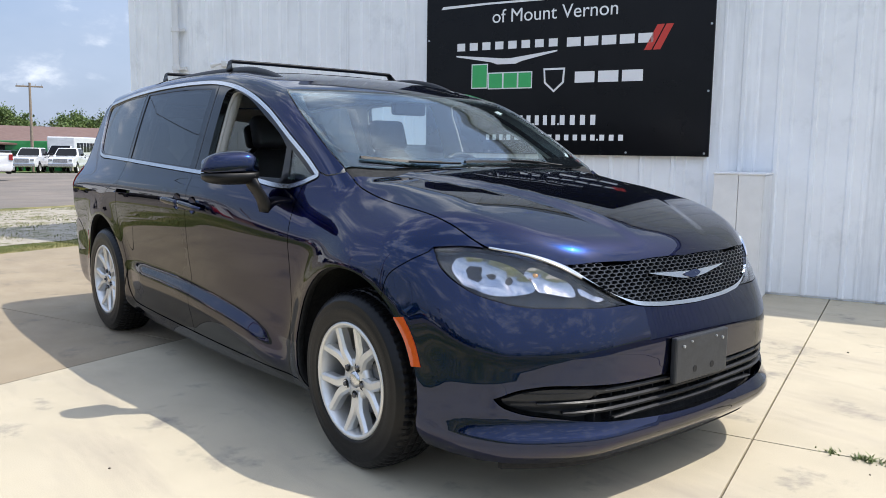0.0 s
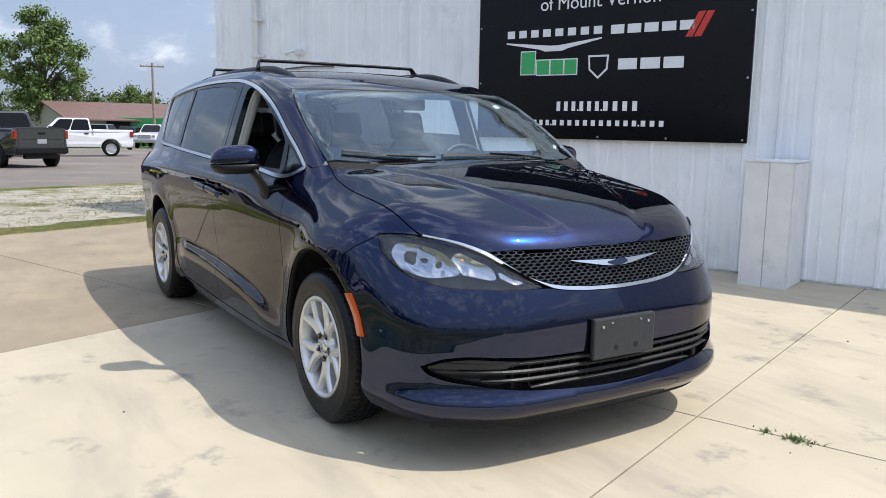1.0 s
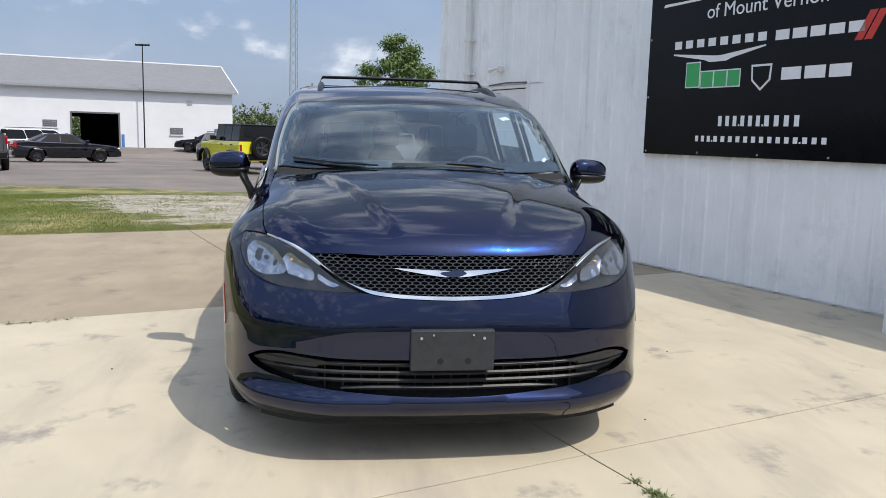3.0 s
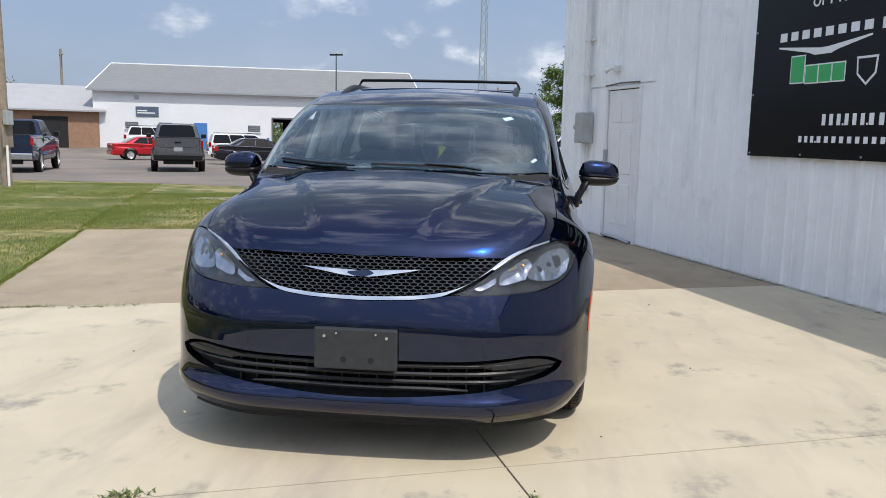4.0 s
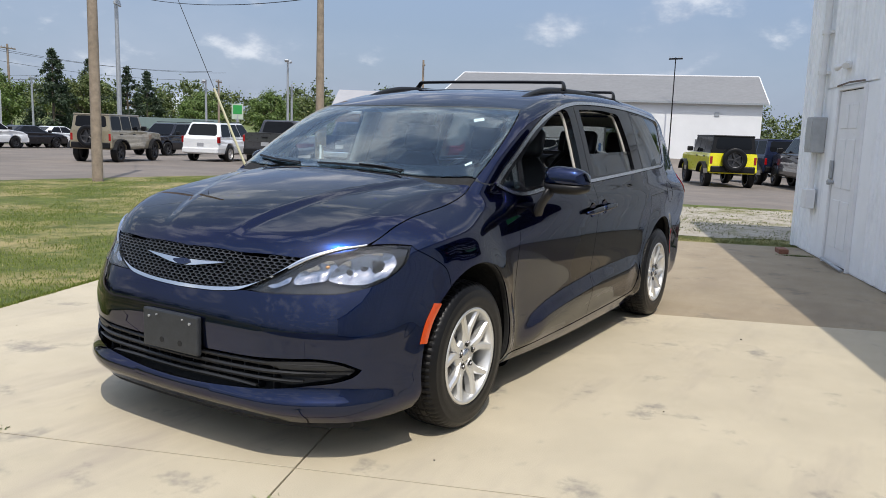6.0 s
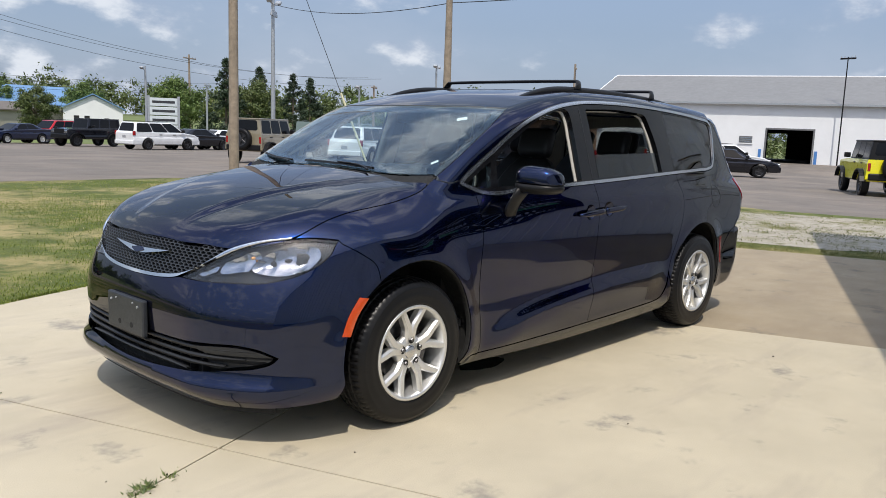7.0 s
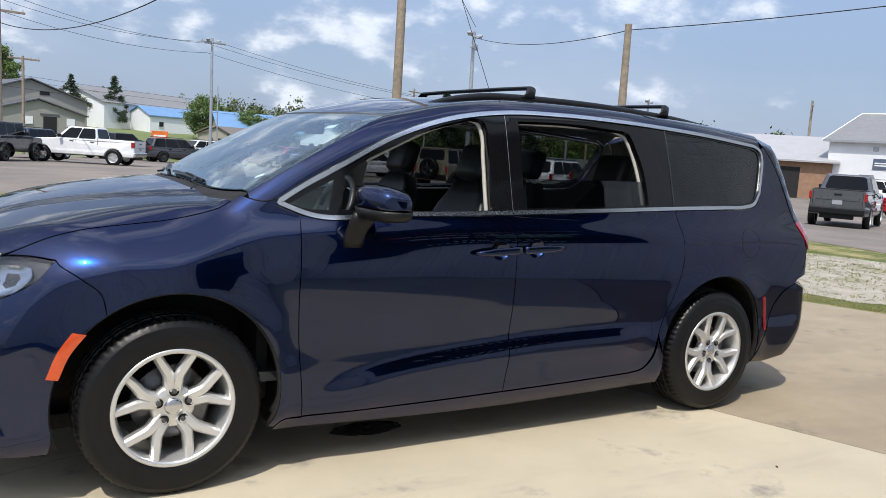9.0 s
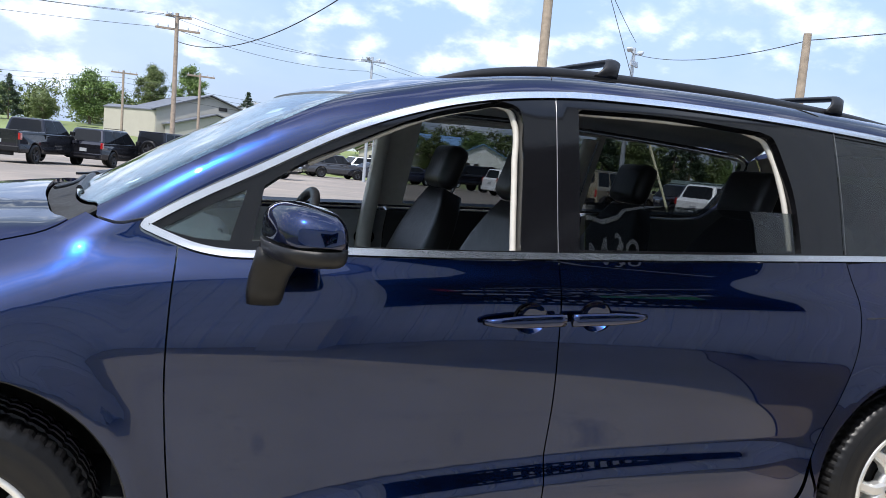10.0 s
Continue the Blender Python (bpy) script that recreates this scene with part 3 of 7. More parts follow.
def top_height(x, y):
    yc = .20 + .34 * (2.4 - x) / .9
    hood = HOOD(x) - .085 * y * y - 1.2 * np.maximum(y - .76, 0) ** 2 + .015 * (1 - ramp(y, yc - .04, yc + .04)) * ramp(x, 2.45, 2.15)
    mid = 1 - (np.minimum(y, .8) / .8) ** 2
    swept = (.16 * ramp(x, .35, .95) + .08 * ramp(x, -.2, .5) * (1 - ramp(x, .35, .95))) * mid
    cabin = CABIN(x + .40 * y * y + (.0588 - .12 * y * y) * ramp(x, .2, .6) + swept) + .012 + .016 * ramp(-x, -.5, .1) - (.085 - .035 * ramp(-x, -.5, .1)) * y * y
    cabin = cabin - .012 * ramp(x, -.6, .4) * mid
    return smax(hood, cabin, .02)


def skin(x, y, z):
    """Below nought inside the body."""
    y = np.abs(y)
    k = .085 + .0 * ramp(x, .1, .6) * (1 - ramp(x, 1.25, 1.5)) + .06 * ramp(x, 1.3, 1.6)
    f = smax(y - half_width(x, z), z - top_height(x, y), k)
    f = smax(f, x - (NOSE(z) - NOSE_BOW(z) * y * y - np.maximum(y - .45, 0) ** 2), .04 + .12 * ramp(y, .6, .9))
    return smax(f, TAIL(z) + .14 * y * y - x, .12)


def meet(o, d, far):
    """Where rays that start inside leave the body."""
    o, d = np.asarray(o, float), np.asarray(d, float)
    lo, hi = np.zeros(len(o)), np.full(len(o), float(far))
    for _ in range(34):
        t = (lo + hi) / 2
        p = o + d * t[:, None]
        inside = skin(p[:, 0], p[:, 1], p[:, 2]) < 0
        lo, hi = np.where(inside, t, lo), np.where(inside, hi, t)
    return o + d * ((lo + hi) / 2)[:, None]


def outward(p):
    e = 4e-4
    g = np.stack([skin(*(p + e * np.eye(3)[i]).T) - skin(*(p - e * np.eye(3)[i]).T) for i in range(3)], 1)
    return g / np.linalg.norm(g, axis=1)[:, None]


def on_side(pts):
    """Left side: (x, z) pairs to places."""
    p = np.array(pts, float)
    return meet(np.c_[p[:, 0], 0 * p[:, 0], p[:, 1]], np.tile([0., 1, 0], (len(p), 1)), 1.4)


def on_top(pts):
    p = np.array(pts, float)
    return meet(np.c_[p, 0 * p[:, 0] + .6], np.tile([0., 0, 1], (len(p), 1)), 1.6)


def on_nose(pts):
    """(y, z) pairs to places."""
    p = np.array(pts, float)
    return meet(np.c_[0 * p[:, 0] + 1.0, p], np.tile([1., 0, 0], (len(p), 1)), 2.0)


def on_tail(pts):
    p = np.array(pts, float)
    return meet(np.c_[0 * p[:, 0] - 1.0, p], np.tile([-1., 0, 0], (len(p), 1)), 2.0)
# ---- cutting panels out of the skin ----
from mathutils.geometry import delaunay_2d_cdt

AX = .60


class Wrap:
    """A way to lay the skin flat: round the length of the car, round the nose or round the tail."""

    def __init__(self, kind):
        self.kind = kind

    def flat(self, p):
        p = np.asarray(p, float)
        if self.kind == "long":
            return np.c_[p[:, 0], .95 * np.arctan2(p[:, 2] - AX, p[:, 1])]
        s = 1 if self.kind == "nose" else -1
        return np.c_[1.15 * np.arctan2(p[:, 1], s * p[:, 0] - 1.2), p[:, 2]]

    def place(self, q):
        q = np.asarray(q, float)
        if self.kind == "long":
            a = q[:, 1] / .95
            return meet(np.c_[q[:, 0], 0 * a, 0 * a + AX], np.c_[0 * a, np.cos(a), np.sin(a)], 1.7)
        s = 1 if self.kind == "nose" else -1
        a = q[:, 0] / 1.15
        return meet(np.c_[0 * a + s * 1.2, 0 * a, q[:, 1]], np.c_[s * np.cos(a), np.sin(a), 0 * a], 1.8)


LONG, FRONT, BACK = Wrap("long"), Wrap("nose"), Wrap("tail")


def dense(pts, step=.02):
    """A smooth open curve through points, close-set."""
    p = np.array(pts, float)
    if len(p) < 3:
        k = max(2, int(np.linalg.norm(p[-1] - p[0]) / step))
        return p[0] + (p[-1] - p[0]) * np.linspace(0, 1, k + 1)[:, None]
    s = np.r_[0, np.cumsum(np.linalg.norm(np.diff(p, axis=0), axis=1))]
    t = np.linspace(0, s[-1], max(4, int(s[-1] / step)) + 1)
    return np.stack([spline(*zip(s, p[:, i]))(t) for i in range(p.shape[1])], 1)


def join(*runs):
    out = []
    for r in runs:
        for q in r:
            q = np.asarray(q, float)
            if not out or np.linalg.norm(out[-1] - q) > .003:
                out.append(q)
    if np.linalg.norm(out[0] - out[-1]) < .003:
        out.pop()
    return np.array(out)


def mirrored(p):
    return p * np.array([1, -1, 1])


def both(run):
    """A run that starts on the middle line, with its mirror image before it."""
    return np.concatenate([mirrored(run)[::-1], run])


def inside(poly, q):
    x, y = q[:, 0], q[:, 1]
    res = np.zeros(len(q), bool)
    for (x0, y0), (x1, y1) in zip(poly, np.roll(poly, -1, 0)):
        hit = ((y0 > y) != (y1 > y)) & (x < (x1 - x0) * (y - y0) / (y1 - y0 + 1e-15) + x0)
        res ^= hit
    return res


def inset(poly, d):
    a, b = np.roll(poly, 1, 0), np.roll(poly, -1, 0)
    area = np.sum(poly[:, 0] * b[:, 1] - b[:, 0] * poly[:, 1])
    t = b - a
    n = np.c_[-t[:, 1], t[:, 0]] * np.sign(area)
    return poly + d * n / (np.linalg.norm(n, axis=1)[:, None] + 1e-12)


def clearance(poly, q):
    best = np.full(len(q), 9.0)
    for a, b in zip(poly, np.roll(poly, -1, 0)):
        ab = b - a
        t = np.clip(((q - a) @ ab) / (ab @ ab + 1e-15), 0, 1)
        best = np.minimum(best, np.linalg.norm(q - a - t[:, None] * ab, axis=1))
    return best


def panel_mesh(name, outline, wrap, holes=(), thick=.018, gap=.0022, step=.04, lift=0.0, back=None, front=None, rim_back=False):
    """A thick panel of the skin inside an outline of places."""
    outer = inset(wrap.flat(outline), gap)
    inner = [inset(wrap.flat(h), -gap) for h in holes]
    lo, hi = outer.min(0), outer.max(0)
    gx, gy = np.meshgrid(np.arange(lo[0], hi[0], step), np.arange(lo[1], hi[1], step))
    gx = gx + (np.arange(gx.shape[0]) % 2)[:, None] * step / 2
    grid = np.c_[gx.ravel(), gy.ravel()]
    keep = inside(outer, grid) & (clearance(outer, grid) > .45 * step)
    for h in inner:
        keep &= ~inside(h, grid) & (clearance(h, grid) > .45 * step)
    pts, edges = [], []
    for loop in [outer] + inner:
        k = len(pts)
        pts += list(loop)
        edges += [(k + i, k + (i + 1) % len(loop)) for i in range(len(loop))]
    pts += list(grid[keep])
    v2, _, tris, *_ = delaunay_2d_cdt([Vector(p) for p in pts], edges, [], 0, 1e-7)
    v2 = np.array([tuple(v) for v in v2])
    tris = np.array([t for t in tris if len(t) == 3])
    mid = v2[tris].mean(1)
    ok = inside(outer, mid)
    for h in inner:
        ok &= ~inside(h, mid)
    tris = tris[ok]
    p = wrap.place(v2)
    n = outward(p)
    p = p + lift * n
    face = np.cross(p[tris[:, 1]] - p[tris[:, 0]], p[tris[:, 2]] - p[tris[:, 0]])
    flip = np.einsum("ij,ij->i", face, n[tris[:, 0]]) < 0
    tris[flip] = tris[flip][:, ::-1]
    count = {}
    for t in tris:
        for a, b in ((t[0], t[1]), (t[1], t[2]), (t[2], t[0])):
            count[(a, b)] = 1
    rim = [(a, b) for a, b in count if (b, a) not in count]
    k = len(p)
    verts = [p, p - thick * n]
    norms = [n, -n]
    faces = [tuple(t) for t in tris] + [(t[2] + k, t[1] + k, t[0] + k) for t in tris]
    base = 2 * k
    out = {}
    for a, b in rim:
        w = np.cross(p[b] - p[a], n[a])
        w /= np.linalg.norm(w) + 1e-12
        out[a] = out.get(a, 0) + w
        out[b] = out.get(b, 0) + w
    slot = {a: base + 2 * i for i, a in enumerate(out)}
    ring, rn = [], []
    for a in out:
        w = out[a] / (np.linalg.norm(out[a]) + 1e-12)
        ring += [p[a], p[a] - thick * n[a]]
        rn += [w, w]
    faces += [(slot[a], slot[a] + 1, slot[b] + 1, slot[b]) for a, b in rim]
    verts = np.concatenate(verts + [np.array(ring)])
    norms = np.concatenate(norms + [np.array(rn)])
    me = bpy.data.meshes.new(name)
    me.from_pydata(verts.tolist(), [], [list(map(int, f)) for f in faces])
    me.polygons.foreach_set("use_smooth", [True] * len(me.polygons))
    if front:
        me.materials.append(front)
    if back:
        me.materials.append(back)
        nt = len(tris)
        me.polygons.foreach_set("material_index", [0] * nt + [1] * nt + [int(rim_back)] * len(rim))
    me.normals_split_custom_set_from_vertices([tuple(v) for v in norms])
    return me


def flipped(me, name):
    """The mirror image of a mesh, on the other side of the car."""
    v = np.array([x.co[:] for x in me.vertices]) * (1, -1, 1)
    n = np.array([x.vector[:] for x in me.vertex_normals])
    nv = {}
    for lo, cn in zip(me.loops, me.corner_normals):
        nv[lo.vertex_index] = cn.vector[:]
    out = bpy.data.meshes.new(name)
    out.from_pydata(v.tolist(), [], [list(p.vertices)[::-1] for p in me.polygons])
    out.polygons.foreach_set("use_smooth", [p.use_smooth for p in me.polygons])
    out.polygons.foreach_set("material_index", [p.material_index for p in me.polygons])
    for m in me.materials:
        out.materials.append(m)
    out.normals_split_custom_set_from_vertices([(nv[i][0], -nv[i][1], nv[i][2]) if i in nv else (0, 0, 1) for i in range(len(v))])
    return out


MIRROR = Matrix.Diagonal((1, -1, 1, 1))


def twin(ob, parent):
    """The other side's copy of a part and of its own parts."""
    me = flipped(ob.data, ob.name.split(".")[0])
    o = part(ob.name.split(".")[0], me, None, parent, ob.get("label", ""))
    o.visible_shadow = ob.visible_shadow
    for c in ob.children:
        twin(c, o)
    return o


van = tagged(new("minivan"), "dark metallic blue minivan with chrome window trim and roof rails", "minivan")

# ---- lines that several panels share ----
belt = [(1.014, 1.111), (.60, 1.118), (-.02, 1.137), (-.60, 1.158), (-1.176, 1.180), (-1.62, 1.192)]
dlo_low = dense([(1.090, 1.138), *belt, (-1.80, 1.198), (-1.915, 1.222), (-1.988, 1.286)])
dlo_back = dense([(-1.988, 1.286), (-2.045, 1.40), (-2.088, 1.50), (-2.088, 1.553), (-2.045, 1.583), (-1.95, 1.597)])
dlo_top = dense([(-1.95, 1.597), (-1.60, 1.622), (-1.198, 1.642), (-.80, 1.654), (-.42, 1.655), (-.042, 1.637), (.245, 1.590), (.565, 1.483), (.846, 1.335), (1.052, 1.220), (1.118, 1.178)])
dlo_tip = dense([(1.118, 1.178), (1.128, 1.160), (1.090, 1.138)], .008)
DLO = on_side(join(dlo_low, dlo_back, dlo_top, dlo_tip))
arch_f = [(1.552 + .436 * math.cos(a), .385 + .432 * math.sin(a)) for a in np.linspace(radians(-22), radians(203), 46)]
arch_r = [(-1.545 + .430 * math.cos(a), .385 + .425 * math.sin(a)) for a in np.linspace(radians(-22), radians(203), 46)]

hood_edge = np.array([(2.407, 0), (2.400, .15), (2.378, .36), (2.315, .584), (2.235, .69), (2.160, .755), (2.09, .790), (1.95, .812), (1.75, .818), (1.55, .820), (1.38, .815), (1.30, .806)])
hood_run = on_top(dense(hood_edge, .025))
cowl_run = on_top(dense([(1.30, .806), (1.335, .72), (1.385, .50), (1.410, .25), (1.42, 0)], .025))
glass_base = on_top(dense([(1.235, .805), (1.275, .68), (1.315, .47), (1.33, .25), (1.335, 0)], .025))
glass_side = dense([*on_top([(1.235, .805), (1.10, .804)]), *on_top([(.86, .783), (.70, .755), (.565, .710)])], .025)
glass_top = on_top(dense([(.565, .710), (.625, .50), (.675, .25), (.69, 0)], .025))

# hood
part("hood", panel_mesh("hood", join(both(hood_run), both(cowl_run[::-1])[::-1]), LONG, thick=.015, gap=.003, step=.035, back=DARK, front=PAINT), None, van)
# cowl, black
cowl_poly = join(both(cowl_run[::-1])[::-1], both(glass_base[::-1]))
part("cowl", panel_mesh("cowl", cowl_poly, LONG, thick=.01, lift=-.014, step=.04, front=DARK), None, van, "black plastic cowl below the windscreen")
# windscreen
ws_poly = join(both(glass_base[::-1])[::-1], mirrored(glass_side), both(glass_top[::-1]), glass_side[::-1])
screen = part("windscreen", panel_mesh("windscreen", ws_poly, LONG, thick=.005, gap=.004, step=.05, lift=-.004, front=CLEAR), None, van)
screen.visible_shadow = False
frit_in = join(both(on_top(dense([(1.245, 0), (1.240, .25), (1.22, .47), (1.18, .64), (1.14, .745)], .03))),
               on_top(dense([(1.0, .745), (.80, .715), (.66, .665)], .03)), both(on_top(dense([(.66, .665), (.71, .47), (.755, .25), (.77, 0)], .03))[::-1])[::-1],
               mirrored(on_top(dense([(1.0, .745), (.80, .715), (.66, .665)], .03)))[::-1])
part("frit_band", panel_mesh("frit_band", ws_poly, LONG, holes=[frit_in], thick=.002, gap=.008, step=.05, lift=-.012, front=GLOSSBLACK), None, screen, "black ceramic edge band")
for pts in ([(.800, .535), (.770, .585), (.742, .566), (.772, .516)], [(1.182, .704), (1.150, .728), (1.138, .716), (1.170, .692)]):
    edge = join(*[dense([pts[k], pts[(k + 1) % 4]], .01) for k in range(4)])
    part("sticker", panel_mesh("sticker", on_top(edge), LONG, thick=.0008, gap=0, step=.03, lift=-.0105, front=WHITE_STICKER), None, screen, "small white sticker inside the glass")

# roof, with its pillars at the windscreen
roof_side = on_side(join(dense([(1.118, 1.180), (1.052, 1.222), (.846, 1.337), (.565, 1.485), (.245, 1.592), (-.042, 1.639), (-.42, 1.657), (-.80, 1.656), (-1.198, 1.644), (-1.60, 1.624), (-1.95, 1.599), (-2.045, 1.585), (-2.085, 1.56)])))
rear_roof = on_top(dense([(-2.245, 0), (-2.235, .3), (-2.20, .52), (-2.13, .64)], .03))
pillar_foot = on_side(dense([(1.235, 1.175), (1.18, 1.165), (1.118, 1.180)], .02))
roof_poly = join(both(glass_top[::-1])[::-1][::-1], glass_side[::-1], on_top([(1.235, .805)]), pillar_foot, roof_side, rear_roof[::-1], mirrored(rear_roof), mirrored(roof_side)[::-1], mirrored(pillar_foot)[::-1], mirrored(glass_side))
part("roof", panel_mesh("roof", roof_poly, LONG, thick=.03, gap=.0015, step=.026, back=LINER, front=PAINT, rim_back=True), None, van)

# chrome ring round the side glass, black posts, glass
ring_in = on_side(join(inset(join(dlo_low, dlo_back, dlo_top, dlo_tip), .021)))
side = {}
side["window_trim"] = part("window_trim", panel_mesh("window_trim", DLO, LONG, holes=[ring_in], thick=.02, gap=.001, step=.03, lift=.004, front=SATIN), None, van, "satin chrome window trim")
win_q = on_side(join(dense([(1.078, 1.158), (.99, 1.140), (.908, 1.138)]), dense([(.908, 1.138), (.868, 1.272)]), dense([(.868, 1.272), (.96, 1.224), (1.05, 1.172)])))
win_f = on_side(join(dense([(.850, 1.142), (.50, 1.146), (.092, 1.158)]), dense([(.092, 1.158), (.074, 1.40), (.066, 1.53)]), dense([(.066, 1.53), (.078, 1.572), (.125, 1.588), (.205, 1.572)], .01),
                     dense([(.205, 1.572), (.329, 1.538), (.573, 1.430), (.75, 1.338), (.822, 1.285)]), dense([(.822, 1.285), (.850, 1.142)])))
win_s = on_side(join(dense([(-.104, 1.172), (-.50, 1.184), (-.955, 1.200)]), dense([(-.955, 1.200), (-.955, 1.30), (-.945, 1.40), (-.905, 1.54)]), dense([(-.905, 1.54), (-.885, 1.578), (-.835, 1.594)], .01),
                     dense([(-.835, 1.594), (-.50, 1.606), (-.128, 1.594)]), dense([(-.128, 1.594), (-.118, 1.40), (-.104, 1.172)])))
win_r = on_side(join(dense([(-1.145, 1.204), (-1.50, 1.216), (-1.83, 1.232)]), dense([(-1.83, 1.232), (-1.92, 1.262), (-1.965, 1.33)], .01), dense([(-1.965, 1.33), (-2.01, 1.42), (-2.045, 1.50)]),
                     dense([(-2.045, 1.50), (-2.040, 1.54), (-1.985, 1.562)], .01), dense([(-1.985, 1.562), (-1.60, 1.594), (-1.165, 1.612)]), dense([(-1.165, 1.612), (-1.155, 1.40), (-1.145, 1.204)])))
part("window_post", panel_mesh("window_post", ring_in, LONG, holes=[win_q, win_f, win_s, win_r], thick=.035, gap=.0005, step=.04, lift=-.004, back=TRIM, front=GLOSSBLACK), None, van, "gloss black window posts")
for nm, poly, g in (("quarter_glass", win_q, FORE_TINT), ("rear_quarter_glass", win_r, DEEP_TINT)):
    side[nm] = part(nm, panel_mesh(nm, poly, LONG, thick=.004, gap=-.001, step=.06, lift=-.008, front=g), None, van, "dark tinted glass")
win_c = on_side(join(dense([(-.104, 1.172), (-.50, 1.184), (-1.108, 1.203)]), dense([(-1.108, 1.203), (-1.120, 1.40), (-1.128, 1.608)]), dense([(-1.128, 1.608), (-.50, 1.612), (-.128, 1.598)]), dense([(-.128, 1.598), (-.118, 1.40), (-.104, 1.172)])))
part("window_post", flipped(panel_mesh("window_post", ring_in, LONG, holes=[win_q, win_f, win_c, win_r], thick=.035, gap=.0005, step=.04, lift=-.004, back=TRIM, front=GLOSSBLACK), "window_post"), None, van, "gloss black window posts")
# the sliding door's glass: half lowered on the left, closed on the right
half = on_side(join(dense([(-.130, 1.150), (-.50, 1.162), (-.955, 1.178)]), dense([(-.955, 1.178), (-.950, 1.33)]), dense([(-.950, 1.33), (-.145, 1.315)]), dense([(-.145, 1.315), (-.130, 1.150)])))
gl = part("sliding_glass", panel_mesh("sliding_glass", half, LONG, thick=.004, gap=-.002, step=.06, lift=-.018, front=TINT), None, van, "half-lowered tinted glass")
gr = part("sliding_glass", flipped(panel_mesh("sliding_glass", win_c, LONG, thick=.004, gap=-.001, step=.06, lift=-.008, front=DEEP_TINT), "sliding_glass"), None, van, "closed tinted glass")
gl.visible_shadow = gr.visible_shadow = False
for nm in ("quarter_glass", "rear_quarter_glass"):
    side[nm].visible_shadow = False

# ---- sides ----
v_front = [(1.035, 1.112), (1.048, .98), (1.053, .842), (1.040, .60), (1.020, .40), (1.004, .248)]
v_mid = [(-.028, 1.137), (-.028, .955), (-.042, .70), (-.040, .53), (-.034, .38), (-.037, .262)]
sill_top = [(1.004, .248), (.50, .252), (-.037, .262), (-.50, .272), (-.88, .284)]
v_rear = [(-.88, .284), (-.985, .305), (-1.040, .37), (-1.065, .47), (-1.105, .60), (-1.155, .72), (-1.190, .86), (-1.180, 1.02), (-1.150, 1.178)]
low = [p for p in dlo_low if p[0] <= 1.035]
low = [tuple(p) for p in low]
upto = lambda a, b: [p for p in low if min(a, b) <= p[0] <= max(a, b)]
drop = lambda run: [(x, z - .001) for x, z in run]

cup_hole = lambda x, z: on_side([(x + .052 * math.cos(a), z + .044 * math.sin(a)) for a in np.linspace(0, 2 * math.pi, 28, endpoint=False)])
fd = on_side(join(dense(v_front), dense(sill_top[:3]), dense(v_mid)[::-1], drop(upto(-.028, 1.03))[::-1]))
side["front_door"] = part("front_door", panel_mesh("front_door", fd, LONG, holes=[cup_hole(.0705, .971)], thick=.05, step=.0115, back=CARD, front=PAINT), None, van)
sd = on_side(join(dense(v_mid), dense(sill_top[2:]), dense(v_rear), drop(upto(-1.15, -.028))[::-1]))
side["sliding_door"] = part("sliding_door", panel_mesh("sliding_door", sd, LONG, holes=[cup_hole(-.147, .980)], thick=.05, step=.0115, back=DASH, front=PAINT), None, van)
rock = on_side(join(dense([(1.120, .205), (1.10, .236), (1.004, .240)]), dense([(1.004, .244), (.50, .248), (-.037, .258), (-.50, .268), (-.88, .280)]), dense([(-.88, .280), (-.99, .300), (-1.05, .365), (-1.072, .46)]), dense([(-1.072, .46), (-1.115, .36), (-1.130, .24), (-1.14, .195)]), dense([(-1.14, .195), (0, .17), (1.120, .190)])))
side["sill"] = part("sill", panel_mesh("sill", rock, LONG, thick=.03, step=.04, front=PAINT), None, van)

# fender: from the door to the lamp, over the arch
lamp_corner = (1.951, .928)
f_rear = on_side(dense([(1.120, .21), (1.10, .24), (1.010, .246)], .02))
f_door = on_side(dense(v_front)[::-1])
f_belt = on_side(dense([(1.035, 1.116), (1.090, 1.134), (1.128, 1.156), (1.122, 1.176)], .01))
f_foot = on_side(dense([(1.122, 1.176), (1.18, 1.161), (1.235, 1.172)], .02))
f_hood = hood_run[::-1]
f_hood = np.array([p for p in f_hood if p[0] <= 2.10])
seam = on_side(dense([(1.951, .915), (1.875, .865), (1.822, .822), (1.800, .740)], .015))
arch_part = on_side([p for p in arch_f if p[1] < .742 and p[0] < 1.552 or p[0] <= 1.800 and p[1] >= .7])
lamp_top_side = on_nose(dense([(.785, .938), (.84, .940), (.893, .932)], .015))
fend = join(f_rear, f_door, f_belt, f_foot, on_top([(1.26, .806)]), f_hood, lamp_top_side, seam, arch_part)
side["fender"] = part("fender", panel_mesh("fender", fend, LONG, thick=.02, step=.03, back=DARK, front=PAINT), None, van)

# quarter panel with the rear arch, up round the side glass to the roof
q_arch = on_side([p for p in arch_r if p[0] > -1.96][::1])
tail_edge = on_side(dense([(-1.965, .30), (-2.05, .42), (-2.12, .62), (-2.20, .70), (-2.30, .74), (-2.36, .86), (-2.335, 1.05), (-2.30, 1.20), (-2.245, 1.38), (-2.175, 1.52), (-2.12, 1.585)], .02))
q_top = on_side(dense([(-2.12, 1.585), (-2.088, 1.562), (-2.092, 1.50), (-2.049, 1.40), (-1.992, 1.284), (-1.917, 1.218), (-1.80, 1.194), (-1.62, 1.188), (-1.176, 1.176), (-1.156, 1.174)], .02))
q_front = on_side(dense(v_rear)[::-1])
